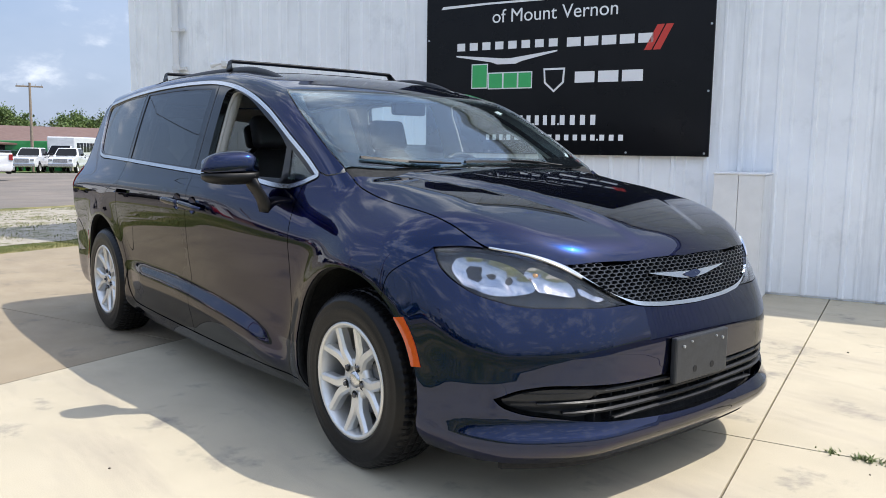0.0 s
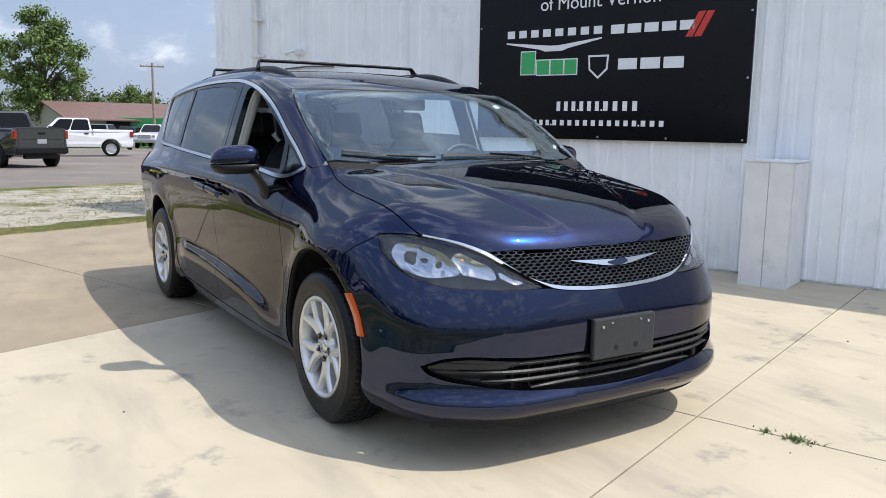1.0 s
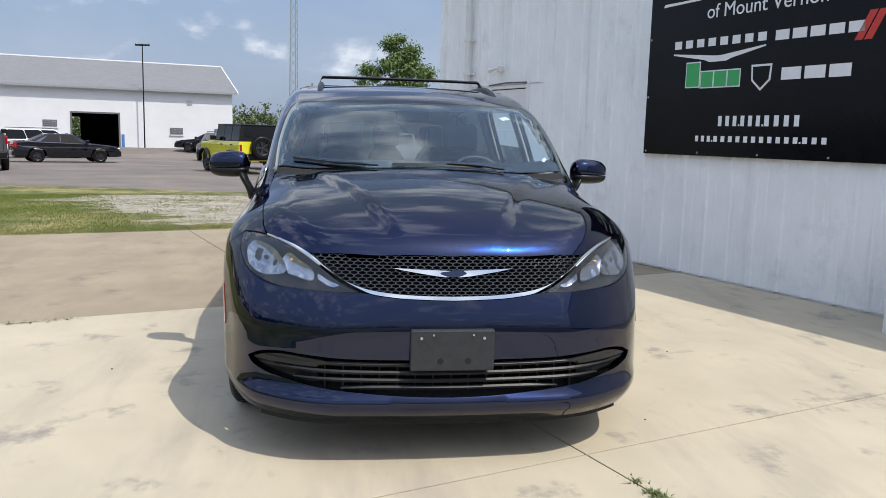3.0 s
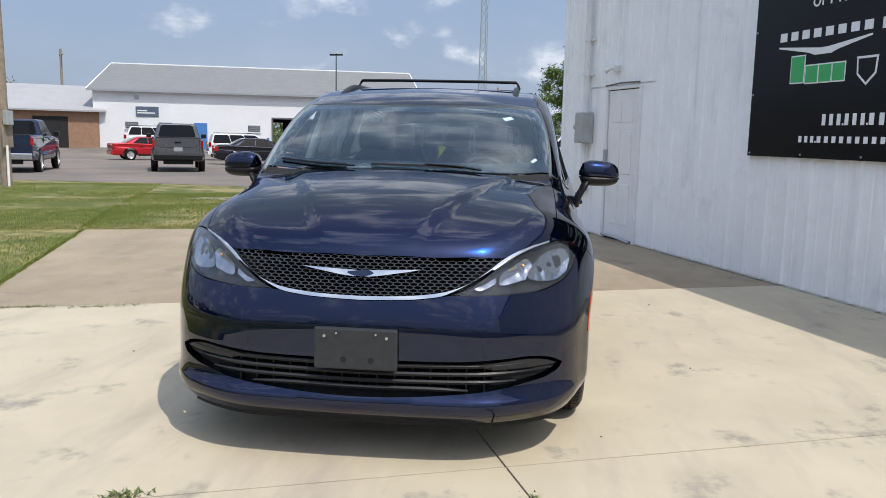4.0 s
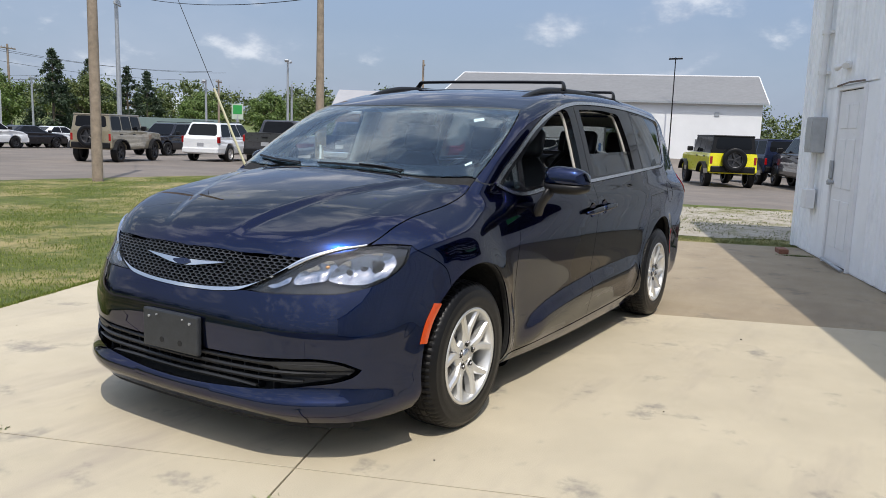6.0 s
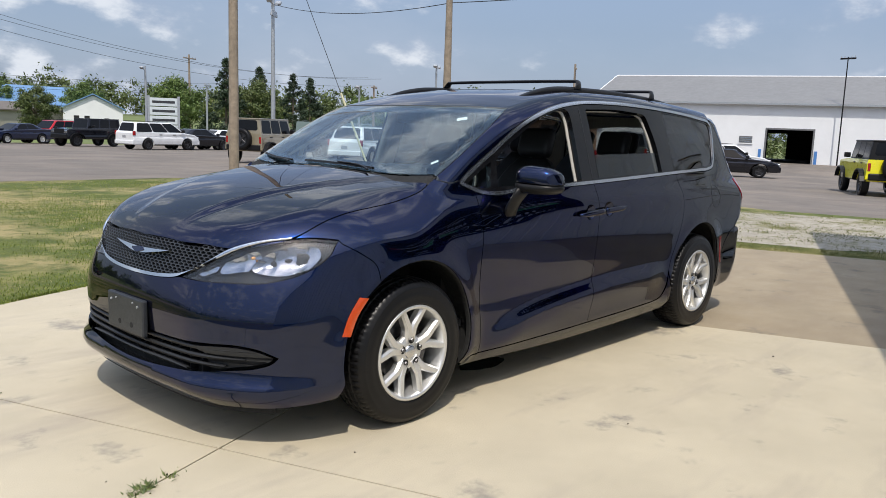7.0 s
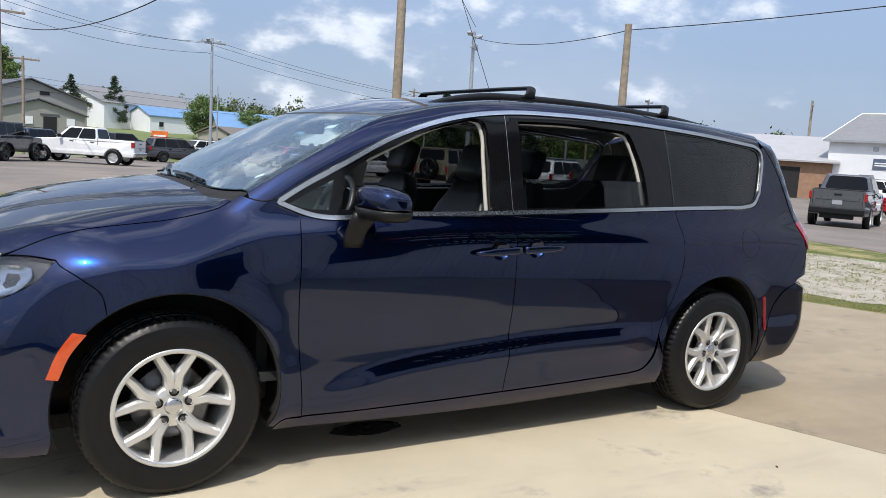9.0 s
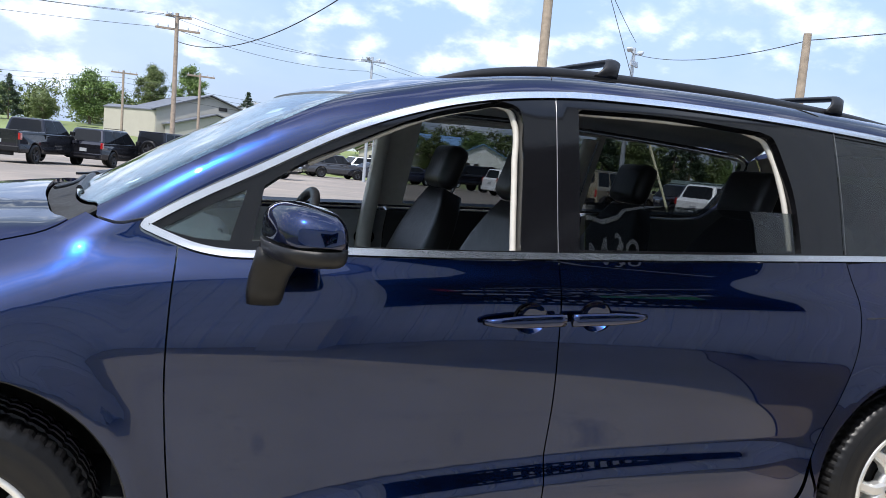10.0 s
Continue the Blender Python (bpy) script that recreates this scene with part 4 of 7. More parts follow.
q_low = on_side(dense([(-1.08, .46), (-1.118, .36), (-1.118, .32)], .02))
quarter = join(q_front[: -int(len(q_front) * .32)], q_low, on_side([p for p in arch_r if p[1] > .33]), tail_edge, q_top)
side["quarter_panel"] = part("quarter_panel", panel_mesh("quarter_panel", quarter, LONG, thick=.03, step=.035, back=TRIM, front=PAINT), None, van)

# ---- nose ----
lamp_out = np.array([(.372, .738), (.50, .738), (.62, .742), (.79, .756), (.862, .790), (.905, .865), (.895, .930)])
lamp_in = np.array([(.895, .930), (.83, .938), (.775, .932), (.70, .915), (.611, .876), (.507, .806), (.43, .762), (.372, .738)])
lamp_poly = join(on_nose(dense(lamp_out, .015)), on_nose(dense(lamp_in, .015)))
lens = part("headlamp", panel_mesh("headlamp", lamp_poly, FRONT, thick=.003, gap=.002, step=.03, lift=.001, front=LENS), None, van, "clear headlamp with chrome reflector bowls")
lens.visible_shadow = False
side["headlamp"] = lens
HOUSING = mat("lamp_housing", (.028, .029, .032), .38, 0, .1, 40, ior=1.3)
part("lamp_housing", panel_mesh("lamp_housing", lamp_poly, FRONT, thick=.006, gap=.003, step=.03, lift=-.030, front=HOUSING), None, lens)


def reflector(pts, depth, flutes, material):
    """A faceted mirror bowl of free outline, set behind the lens."""
    ring = dense(pts + pts[:1], .008)[:-1]
    me = panel_mesh("reflector", on_nose(ring), FRONT, thick=.003, gap=0, step=.013, lift=-.012, front=material)
    flat2 = np.array(ring)
    rnd = np.random.default_rng(int(pts[0][0] * 1000))
    jolt = rnd.uniform(-1, 1, 60)
    for v in me.vertices:
        yz = np.array([(v.co.y, v.co.z)])
        d = float(clearance(flat2, yz)[0]) if inside(flat2, yz)[0] else 0.0
        col = int((v.co.y - .4 + .35 * (v.co.z - .8)) * flutes)
        v.co.x -= depth * (1 - math.exp(-d / .022)) + .0060 * jolt[col % 60] * min(1, d / .010)
    out = bpy.data.meshes.new("reflector")
    out.from_pydata([v.co[:] for v in me.vertices], [], [list(p.vertices) for p in me.polygons])
    out.materials.append(material)
    out.polygons.foreach_set("use_smooth", [True] * len(out.polygons))
    return part("reflector", out, None, lens, "faceted chrome reflector bowl")


REFLECT = mat("reflector_chrome", (.47, .48, .51), .09, 1.0, .05, 60)
reflector([(.872, .812), (.882, .862), (.858, .902), (.800, .906), (.742, .882), (.700, .802), (.752, .786), (.825, .787)], .034, 62, REFLECT)
reflector([(.688, .796), (.712, .856), (.690, .878), (.634, .852), (.580, .815), (.575, .792)], .026, 80, REFLECT)
reflector([(.560, .786), (.562, .804), (.512, .782), (.472, .766), (.495, .760)], .014, 90, REFLECT)
for y, z, r, m in ((.800, .846, .012, LENS), (.668, .846, .007, mat("amber_bulb", (.80, .42, .16), .2, .3, .05, 30))):
    c = on_nose([(y, z)])[0]
    bm = bm_new()
    lathe(bm, [(.0005, .012), (r * .7, .010), (r, .002), (r, -.020)], 16, Matrix.Translation(c - np.array([.034, 0, 0])) @ Vector((1, .15, 0)).to_track_quat("Y", "Z").to_matrix().to_4x4())
    part("bulb", bm, m, lens, smooth=True)
bm = bm_new()
tube(bm, [Vector(p + .004 * outward(np.array([p]))[0]) for p in on_nose(dense([(.775, .936), (.70, .919), (.611, .880), (.545, .838)], .03))], .005, 8)
part("lamp_trim", bm, SATIN, lens, smooth=True)

# grille: chrome arc, honeycomb, backing
g_top = dense([(0, .868), (.20, .866), (.36, .862), (.50, .866), (.585, .874)], .02)
g_low = dense([(.585, .874), (.52, .828), (.45, .782), (.37, .752), (.24, .734), (.12, .727), (0, .725)], .02)
c_low = dense([(0, .710), (.12, .713), (.25, .7205), (.36, .740), (.372, .745), (.44, .778), (.515, .823), (.60, .878), (.66, .907), (.72, .926)], .02)
c_up = dense([(.72, .931), (.655, .912), (.585, .880), (.52, .832), (.45, .786), (.37, .756), (.24, .736), (.12, .729), (0, .727)], .02)
part("grille_surround", panel_mesh("grille_surround", join(both(on_nose(c_low)), on_nose(c_up)[:-1], mirrored(on_nose(c_up))[::-1]), FRONT, thick=.02, gap=.001, step=.02, lift=.006, front=CHROME), None, van, "chrome arc under the grille")
g_poly = join(both(on_nose(g_top)), on_nose(g_low)[:-1], mirrored(on_nose(g_low))[::-1])
grille = part("grille", panel_mesh("grille", g_poly, FRONT, thick=.008, gap=-.006, step=.04, lift=-.04, front=DARK), None, van, "black honeycomb grille")
gp2 = np.array([tuple(p) for p in join(both(np.c_[0 * g_top[:, 0], g_top])[:, 1:], g_low[:-1], (g_low * (-1, 1))[::-1])])


def honeycomb(cw, ch, wall):
    """Hexagonal cells as one net of bars, bent to the nose."""
    verts, faces = [], []
    hexa = [(cw * .5, ch * .333), (0, ch * .667), (-cw * .5, ch * .333), (-cw * .5, -ch * .333), (0, -ch * .667), (cw * .5, -ch * .333)]
    for j in range(-1, int(.22 / ch)):
        for i in range(-20, 21):
            cy = i * cw + (j % 2) * cw * .5
            cz = .715 + j * ch
            if not inside(gp2, np.array([(cy, cz - (.016 if cz > .845 else 0))]))[0] or cz > .882:
                continue
            k = len(verts)
            for s in (1.0, 1 - wall / cw * 2):
                verts += [(cy + a * s, cz + b * s, 0) for a, b in hexa]
            verts += [(cy + a * (1 - wall / cw * 2), cz + b * (1 - wall / cw * 2), 1) for a, b in hexa]
            for q in range(6):
                r = (q + 1) % 6
                faces += [(k + q, k + r, k + 6 + r, k + 6 + q), (k + 6 + q, k + 6 + r, k + 12 + r, k + 12 + q)]
    v = np.array(verts)
    p = on_nose(v[:, :2])
    p = p + (-.004 - .022 * v[:, 2])[:, None] * np.array([1, 0, 0])
    me = bpy.data.meshes.new("honeycomb")
    me.from_pydata(p.tolist(), [], faces)
    return me


MESHBLACK = mat("grille_black", (.020, .021, .023), .44, 0, .1, 40, ior=1.4)
part("honeycomb", honeycomb(.0340, .0126, .0028), mat("grille_net", (.030, .032, .037), .16, 0, .1, 40, coat=.6), grille)
# winged emblem: a plain shape
wing = [(-.250, .836), (-.12, .831), (0, .827), (.12, .831), (.250, .836), (.20, .826), (.13, .815), (.075, .806), (.035, .802), (-.035, .802), (-.075, .806), (-.13, .815), (-.20, .826)]
wing = join(*[dense([wing[k], wing[(k + 1) % 13]], .012) for k in range(13)])
emb = part("emblem", panel_mesh("emblem", on_nose(wing), FRONT, thick=.02, gap=0, step=.015, lift=.016, front=CHROME), None, van, "chrome winged emblem")
mid = [(-.050, .8215), (.050, .8215), (.056, .8165), (.046, .811), (-.046, .811), (-.056, .8165)]
part("emblem_badge", panel_mesh("emblem_badge", on_nose(dense(mid + mid[:1], .01)[:-1]), FRONT, thick=.004, gap=0, step=.015, lift=.020, front=mat("badge_blue", (.02, .03, .07), .25, .3, .05, 20)), None, emb)

# bumper with its lower opening
lg_top = dense([(0, .462), (.20, .463), (.42, .466), (.60, .476), (.73, .478), (.80, .462), (.852, .432)], .02)
lg_low = dense([(.852, .432), (.835, .408), (.80, .390), (.68, .366), (.55, .346), (.35, .326), (.15, .314), (0, .311)], .02)
lower_open = join(both(on_nose(lg_top)), on_nose(lg_low)[:-1], mirrored(on_nose(lg_low))[::-1])
b_top = join(on_nose(c_low[c_low[:, 0] < .36]), on_nose(dense(lamp_out, .015)), seam)
arch_edge = on_side(dense([(1.800, .740)] + [p for p in arch_f[::-1] if p[0] > 1.82 and p[1] > .26] + [(1.985, .215)], .02))
b_low = on_nose(dense([(.905, .205), (.84, .200), (.70, .196), (.50, .193), (.25, .191), (0, .19)], .03))
half_b = join(b_top, arch_edge, b_low)
bump_poly = join(half_b, mirrored(half_b)[::-1])
part("front_bumper", panel_mesh("front_bumper", bump_poly, FRONT, holes=[lower_open], thick=.015, gap=.0018, step=.028, back=DARK, front=PAINT), None, van)
lowg = part("lower_grille", panel_mesh("lower_grille", lower_open, FRONT, thick=.006, gap=-.045, step=.04, lift=-.075, front=DARK), None, van, "black lower grille with long louvres")
for z, yl, dz in ((.440, .78, .012), (.405, .74, .010), (.372, .66, .006), (.343, .46, -.002)):
    run = on_nose(dense([(-yl, z + dz), (-.3, z), (0, z - .002), (.3, z), (yl, z + dz)], .04))
    bm = bm_new()
    rows = []
    for k, c in enumerate(run):
        n = outward(np.array([c]))[0] * np.array([1, 1, 0])
        n /= np.linalg.norm(n)
        w = 1 - .6 * max(0, abs(c[1]) - yl * .75) / (yl * .25)
        rows.append([bm.verts.new(Vector(c + n * a + np.array([0, 0, b]))) for a, b in ((-.012, .010 * w), (-.006, .003 * w), (-.012, -.007 * w), (-.07, -.009 * w), (-.07, .004 * w))])
    for a, b in zip(rows, rows[1:]):
        for q in range(5):
            bm.faces.new((a[q], b[q], b[(q + 1) % 5], a[(q + 1) % 5]))
    bmesh.ops.recalc_face_normals(bm, faces=bm.faces[:])
    part("louvre", bm, MESHBLACK, lowg)
for s in (1, -1):
    blade = on_nose(join(dense([(.845, .432), (.80, .452), (.73, .466), (.62, .464), (.50, .452)]), dense([(.50, .452), (.56, .425)]), dense([(.56, .425), (.56, .385), (.52, .366)]), dense([(.52, .366), (.60, .358), (.70, .374), (.80, .396), (.83, .412), (.845, .432)])))
    me = panel_mesh("corner_blade", blade, FRONT, thick=.02, gap=.002, step=.010, lift=-.022, front=MESHBLACK)
    for v in me.vertices:
        v.co.x += .016 * float(ramp(v.co.z, .424, .432)) - .014 * float(ramp(v.co.z, .404, .396))
    me.polygons.foreach_set("use_smooth", [False] * len(me.polygons))
    part("corner_blade", me if s > 0 else flipped(me, "corner_blade"), None, lowg, "black corner insert")
for k in range(-7, 8):
    y = k * .075
    c = on_nose([(y, .38)])[0]
    bm = bm_new()
    box(bm, c[0] - .07, c[0] - .03, y - .003, y + .003, .325, .452)
    part("strut", bm, MESHBLACK, lowg)

# side marker lamps along the front arch
mk = on_side(join(dense([(1.868, .674), (1.921, .600), (1.958, .508)]), dense([(1.958, .508), (1.998, .512)], .01), dense([(1.998, .512), (1.961, .610), (1.914, .682)]), dense([(1.914, .682), (1.868, .674)], .01)))
side["marker_lamp"] = part("marker_lamp", panel_mesh("marker_lamp", mk, LONG, thick=.012, gap=0, step=.03, lift=.003, front=AMBER), None, van, "orange side marker")

# number plate holder
PLATE = mat("worn_black_plastic", (.023, .026, .031), .45, 0, .2, 30, .0004, 500)
holder = part("plate_holder", (lambda b: (box(b, 2.484, 2.512, -.180, .170, .425, .600, None, .008, 2), b)[1])(bm_new()), PLATE, van, "empty black number plate holder")
for y, z, r in ((-.135, .565, .006), (.125, .565, .006), (-.085, .578, .004), (.080, .578, .004)):
    bm = bm_new()
    tube(bm, [(2.511, y, z), (2.518, y, z)], r, 10)
    part("screw", bm, GALV, holder)
for y in (-.055, .060):
    bm = bm_new()
    tube(bm, [(2.510, y, .468), (2.5135, y, .468)], .013, 14)
    part("hole", bm, DARK, holder)

# ---- tail ----
tb_top = on_tail(dense([(.80, .735), (.60, .745), (.30, .75), (0, .75)], .03))
tb_low = on_tail(dense([(0, .22), (.4, .225), (.75, .24)], .03))
rb = join(on_side(dense([(-1.972, .30), (-2.05, .41), (-2.125, .615), (-2.205, .695), (-2.30, .735)], .02)), tb_top)
tb = join(rb, mirrored(rb)[::-1], mirrored(on_side(dense([(-1.95, .25), (-2.1, .235)], .03))), mirrored(tb_low)[::-1], tb_low, on_side(dense([(-2.1, .235), (-1.95, .25)], .03)))
part("rear_bumper", panel_mesh("rear_bumper", tb, BACK, thick=.015, gap=.002, step=.04, back=DARK, front=PAINT), None, van)
hatch_side = on_side(dense([(-2.31, .76), (-2.365, .86), (-2.34, 1.05), (-2.305, 1.20), (-2.25, 1.38), (-2.18, 1.52), (-2.125, 1.585)], .02))
hatch_top = on_top(dense([(-2.20, .58), (-2.242, .3), (-2.252, 0)], .03))
hh = join(tb_top[::-1] + np.array([0, 0, .006]), hatch_side, hatch_top)
hatch_poly = join(hh, mirrored(hh)[::-1])
hg = on_tail(join(dense([(0, 1.10), (.45, 1.105), (.66, 1.12)]), dense([(.66, 1.12), (.60, 1.50)]), dense([(.60, 1.50), (.3, 1.53), (0, 1.535)])))
hg = join(hg, mirrored(hg)[::-1])
tailgate = part("tailgate", panel_mesh("tailgate", hatch_poly, BACK, holes=[hg], thick=.04, gap=.002, step=.045, back=TRIM, front=PAINT), None, van)
rw = part("rear_window", panel_mesh("rear_window", hg, BACK, thick=.004, gap=-.001, step=.06, lift=-.004, front=TINT), None, tailgate)
rw.visible_shadow = False
tl = on_side(join(dense([(-2.32, 1.115), (-2.36, 1.125), (-2.41, 1.12)]), dense([(-2.41, 1.12), (-2.43, 1.00), (-2.43, .94)]), dense([(-2.43, .94), (-2.38, .97), (-2.34, 1.04), (-2.32, 1.115)])))
side["tail_lamp"] = part("tail_lamp", panel_mesh("tail_lamp", tl, LONG, thick=.02, gap=0, step=.03, lift=.005, front=RED), None, van, "red tail lamp")
rr = on_side(join(dense([(-1.975, .66), (-2.010, .55), (-2.030, .45)]), dense([(-2.030, .45), (-2.060, .45)], .01), dense([(-2.060, .45), (-2.042, .56), (-2.003, .668)]), dense([(-2.003, .668), (-1.975, .66)], .01)))
side["rear_reflector"] = part("rear_reflector", panel_mesh("rear_reflector", rr, LONG, thick=.01, gap=0, step=.03, lift=.003, front=RED), None, van, "red side reflector")

# ---- black arch lips and wheel houses ----
for xa, arc, nm in ((1.5445, arch_f, "wheel_arch"), (-1.5445, arch_r, "wheel_arch")):
    edge = on_side(arc)
    bm = bm_new()
    rows = []
    for k, c in enumerate(edge):
        d = np.array([c[0] - xa, 0, c[2] - .385])
        d /= np.linalg.norm(d)
        rows.append([bm.verts.new(Vector(c + d * a + np.array([0, b, 0]))) for a, b in ((.002, -.006), (-.004, -.010), (-.005, -.03), (.03, -.06), (.045, -.33), (.045, -.42))])
    for a, b in zip(rows, rows[1:]):
        for q in range(5):
            bm.faces.new((a[q], a[q + 1], b[q + 1], b[q]))
    bm.faces.new([r[5] for r in rows])
    side["%s%.0f" % (nm, xa)] = part(nm, bm, DARK, van, "black wheel arch liner", smooth=False)

# ---- mirrors, handles, rails ----


def blob(bm, rings, n=20, cap=True):
    """A skin over rings of points, closed at the ends."""
    loops = [[bm.verts.new(Vector(p)) for p in r] for r in rings]
    for a, b in zip(loops, loops[1:]):
        for k in range(len(a)):
            bm.faces.new((a[k], a[(k + 1) % len(a)], b[(k + 1) % len(a)], b[k]))
    if cap:
        bm.faces.new(loops[0][::-1])
        bm.faces.new(loops[-1])
    bmesh.ops.recalc_face_normals(bm, faces=bm.faces[:])


def mirror_rings(lower):
    """Sections of the mirror head from its inner to its outer end; lower gives the underside bowl."""
    out = []
    for s in np.linspace(0, 1, 15):
        y = .985 + .245 * s
        g = max(0, 1 - abs(2 * s - 1) ** 3.2) ** .46 * .86 + .14 * (1 - s) + .03
        ring = []
        for a in np.linspace(0, 2 * math.pi, 24, endpoint=False):
            ca, sa = math.cos(a), math.sin(a)
            xx = .082 * g * np.sign(ca) * abs(ca) ** (.42 if ca < 0 else .95)
            zz = (.073 if sa > 0 else .054) * g * np.sign(sa) * abs(sa) ** (.72 if sa > 0 else .5)
            zz += .012 * (xx / .082) * (sa > 0)
            if lower:
                zz = min(zz, -.006) - .004
                xx *= 1.012
            else:
                zz = max(zz, -.006)
            ring.append((.770 - .045 * s + xx * 1.12, y, 1.180 - .008 * s + zz * 1.2))
        out.append(ring)
    return out


bm = bm_new()
blob(bm, mirror_rings(False))
mir = part("door_mirror", bm, PAINT, van, smooth=True)
side["door_mirror"] = mir
bm = bm_new()
blob(bm, mirror_rings(True))
part("mirror_base", bm, BLACK, mir, "black mirror underside", smooth=True)
bm = bm_new()
blob(bm, [[(x + .005 * math.cos(a) * 0 + .052 * w * math.cos(a), y + .024 * math.sin(a), z) for a in np.linspace(0, 2 * math.pi, 16, endpoint=False)] for x, y, z, w in ((.818, .965, .985, .92), (.816, .975, 1.03, .95), (.812, .990, 1.062, 1.0), (.802, 1.01, 1.095, 1.1), (.79, 1.03, 1.14, 1.2))])
part("mirror_stalk", bm, BLACK, mir, smooth=True)
bm = bm_new()
blob(bm, [[(.676, y, 1.165 + dz) for y, dz in [(1.105 + .095 * math.cos(a), .055 * math.sin(a)) for a in np.linspace(0, 2 * math.pi, 20, endpoint=False)]], [(.670, 1.105 + .09 * math.cos(a), 1.165 + .05 * math.sin(a)) for a in np.linspace(0, 2 * math.pi, 20, endpoint=False)]])
part("mirror_glass", bm, CHROME, mir)

for nm, x0, x1, door_nm in (("door_handle", .222, -.024, "front_door"), ("door_handle", -.048, -.306, "sliding_door")):
    d = side[door_nm]
    zz = .962 if x0 > 0 else .976
    run = on_side([(x, zz + (.012 if x0 < 0 else .014) * (x0 - x) / (x0 - x1)) for x in np.linspace(x0, x1, 12)])
    bm = bm_new()
    rings = []
    for k, c in enumerate(run):
        s = k / 11
        s = s if x0 > 0 else 1 - s
        e = min(1.0, (s / .45 + .04)) ** .55
        out_y = .012 + .026 * min(1.0, s / .18 + .1) ** .5
        w = .006 + .013 * e
        rings.append([(c[0], c[1] + out_y + .010 * math.cos(a), c[2] + w * math.sin(a)) for a in np.linspace(0, 2 * math.pi, 12, endpoint=False)])
    blob(bm, rings)
    h = part(nm, bm, PAINT, d, "glossy blue pull handle", smooth=True)
    c = run[7 if x0 > 0 else 4]
    bm = bm_new()
    lathe(bm, [(.0005, -.030), (.022, -.026), (.036, -.013), (.043, -.002), (.045, .0005)], 24, Matrix.Translation(Vector(c)) @ Matrix.Diagonal((1.16, 1, 1, 1)))
    part("handle_cup", bm, PAINT, d, smooth=True)

# fuel flap seam
cc = on_side([(-1.78 + .085 * math.cos(a), 1.00 + .085 * math.sin(a)) for a in np.linspace(0, 2 * math.pi, 36)])
bm = bm_new()
tube(bm, [Vector(p) for p in cc], .0013, 5)
part("fuel_flap_seam", bm, DARK, van)
# sliding door track seam and upper door cut lines
for pts in ([(-.060, 1.660), (-.066, 1.675), (-.105, 1.690), (-.35, 1.702), (-.85, 1.700), (-1.02, 1.682), (-1.13, 1.650)], [(-1.21, .995), (-1.6, 1.005), (-2.10, 1.00), (-2.28, .985)]):
    for s in (1, -1):
        q = on_side(dense(pts, .03)) if pts[0][1] < 1.2 else LONG.place(LONG.flat(np.array([(x, on_top([(x, .66 + (1.70 - z) * 1.6)])[0][1], on_top([(x, .66 + (1.70 - z) * 1.6)])[0][2]) for x, z in dense(pts, .03)])))
        bm = bm_new()
        tube(bm, [Vector(p * (1, s, 1)) for p in q], .0020, 5)
        part("door_seam", bm, DARK, van)

for pts in ([(-.030, 1.150), (-.040, 1.40), (-.052, 1.632)], [(-1.155, 1.190), (-1.165, 1.40), (-1.172, 1.622)]):
    for s in (1, -1):
        q = on_side(dense(pts, .05)) * (1, s, 1) + (0, -s * .0035, 0)
        bm = bm_new()
        tube(bm, [Vector(p) for p in q], .0016, 6)
        part("post_seam", bm, STEEL, van, "thin seam between the window posts")

for s in (1, -1):
    # side rail
    bm = bm_new()
    prof = [(.31, 0), (.26, .010), (.14, .026), (0, .034), (-.5, .038), (-1.2, .037), (-1.55, .030), (-1.80, .014), (-1.92, 0)]
    hgt = spline(*sorted(prof))
    rings = []
    for x in np.linspace(.31, -1.92, 48):
        y = .580 - .03 * ramp(-x, .9, 2.0)
        z = on_top([(x, y)])[0][2]
        t = float(hgt(x))
        rings.append([(x, s * (y + .022 * math.cos(a)), z - .012 + (t + .006) * max(0, math.sin(a)) ** .7 + .0) if math.sin(a) > 0 else (x, s * (y + .022 * math.cos(a)), z - .012) for a in np.linspace(0, 2 * math.pi, 16, endpoint=False)])
    blob(bm, rings)
    part("roof_rail", bm, BLACK, van, "black roof side rail", smooth=True)
for xc in (-.36, -1.37):
    bm = bm_new()
    zt = 1.785 if xc > -1 else 1.775
    foot = on_top([(xc, .60)])[0][2] + .015
    run = [(xc + .035, .600, foot, 1.5), (xc + .012, .590, zt - .030, 1.1), (xc, .580, zt - .006, 1.0), (xc, .570, zt, 1.0)]
    run = run + [(xc, y, zt + .003, 1.0) for y in (.3, 0, -.3)] + [(x, -y, z, w) for x, y, z, w in run[::-1]]
    blob(bm, [[(x + .030 * w * math.cos(a), y + .008 * math.sin(a) * (w > 1.05), z + .011 * math.sin(a)) for a in np.linspace(0, 2 * math.pi, 12, endpoint=False)] for x, y, z, w in run])
    part("cross_bar", bm, BLACK, van, "black roof cross bar", smooth=True)
bm = bm_new()
blob(bm, [[(-1.75 + .07 * f + .06 * w * math.cos(a), .018 * w * math.sin(a), 1.655 + h) for a in np.linspace(0, 2 * math.pi, 14, endpoint=False)] for f, w, h in ((0, 1, 0), (-.1, .9, .02), (-.35, .6, .045), (-.6, .3, .06))])
part("antenna_fin", bm, PAINT, van, smooth=True)

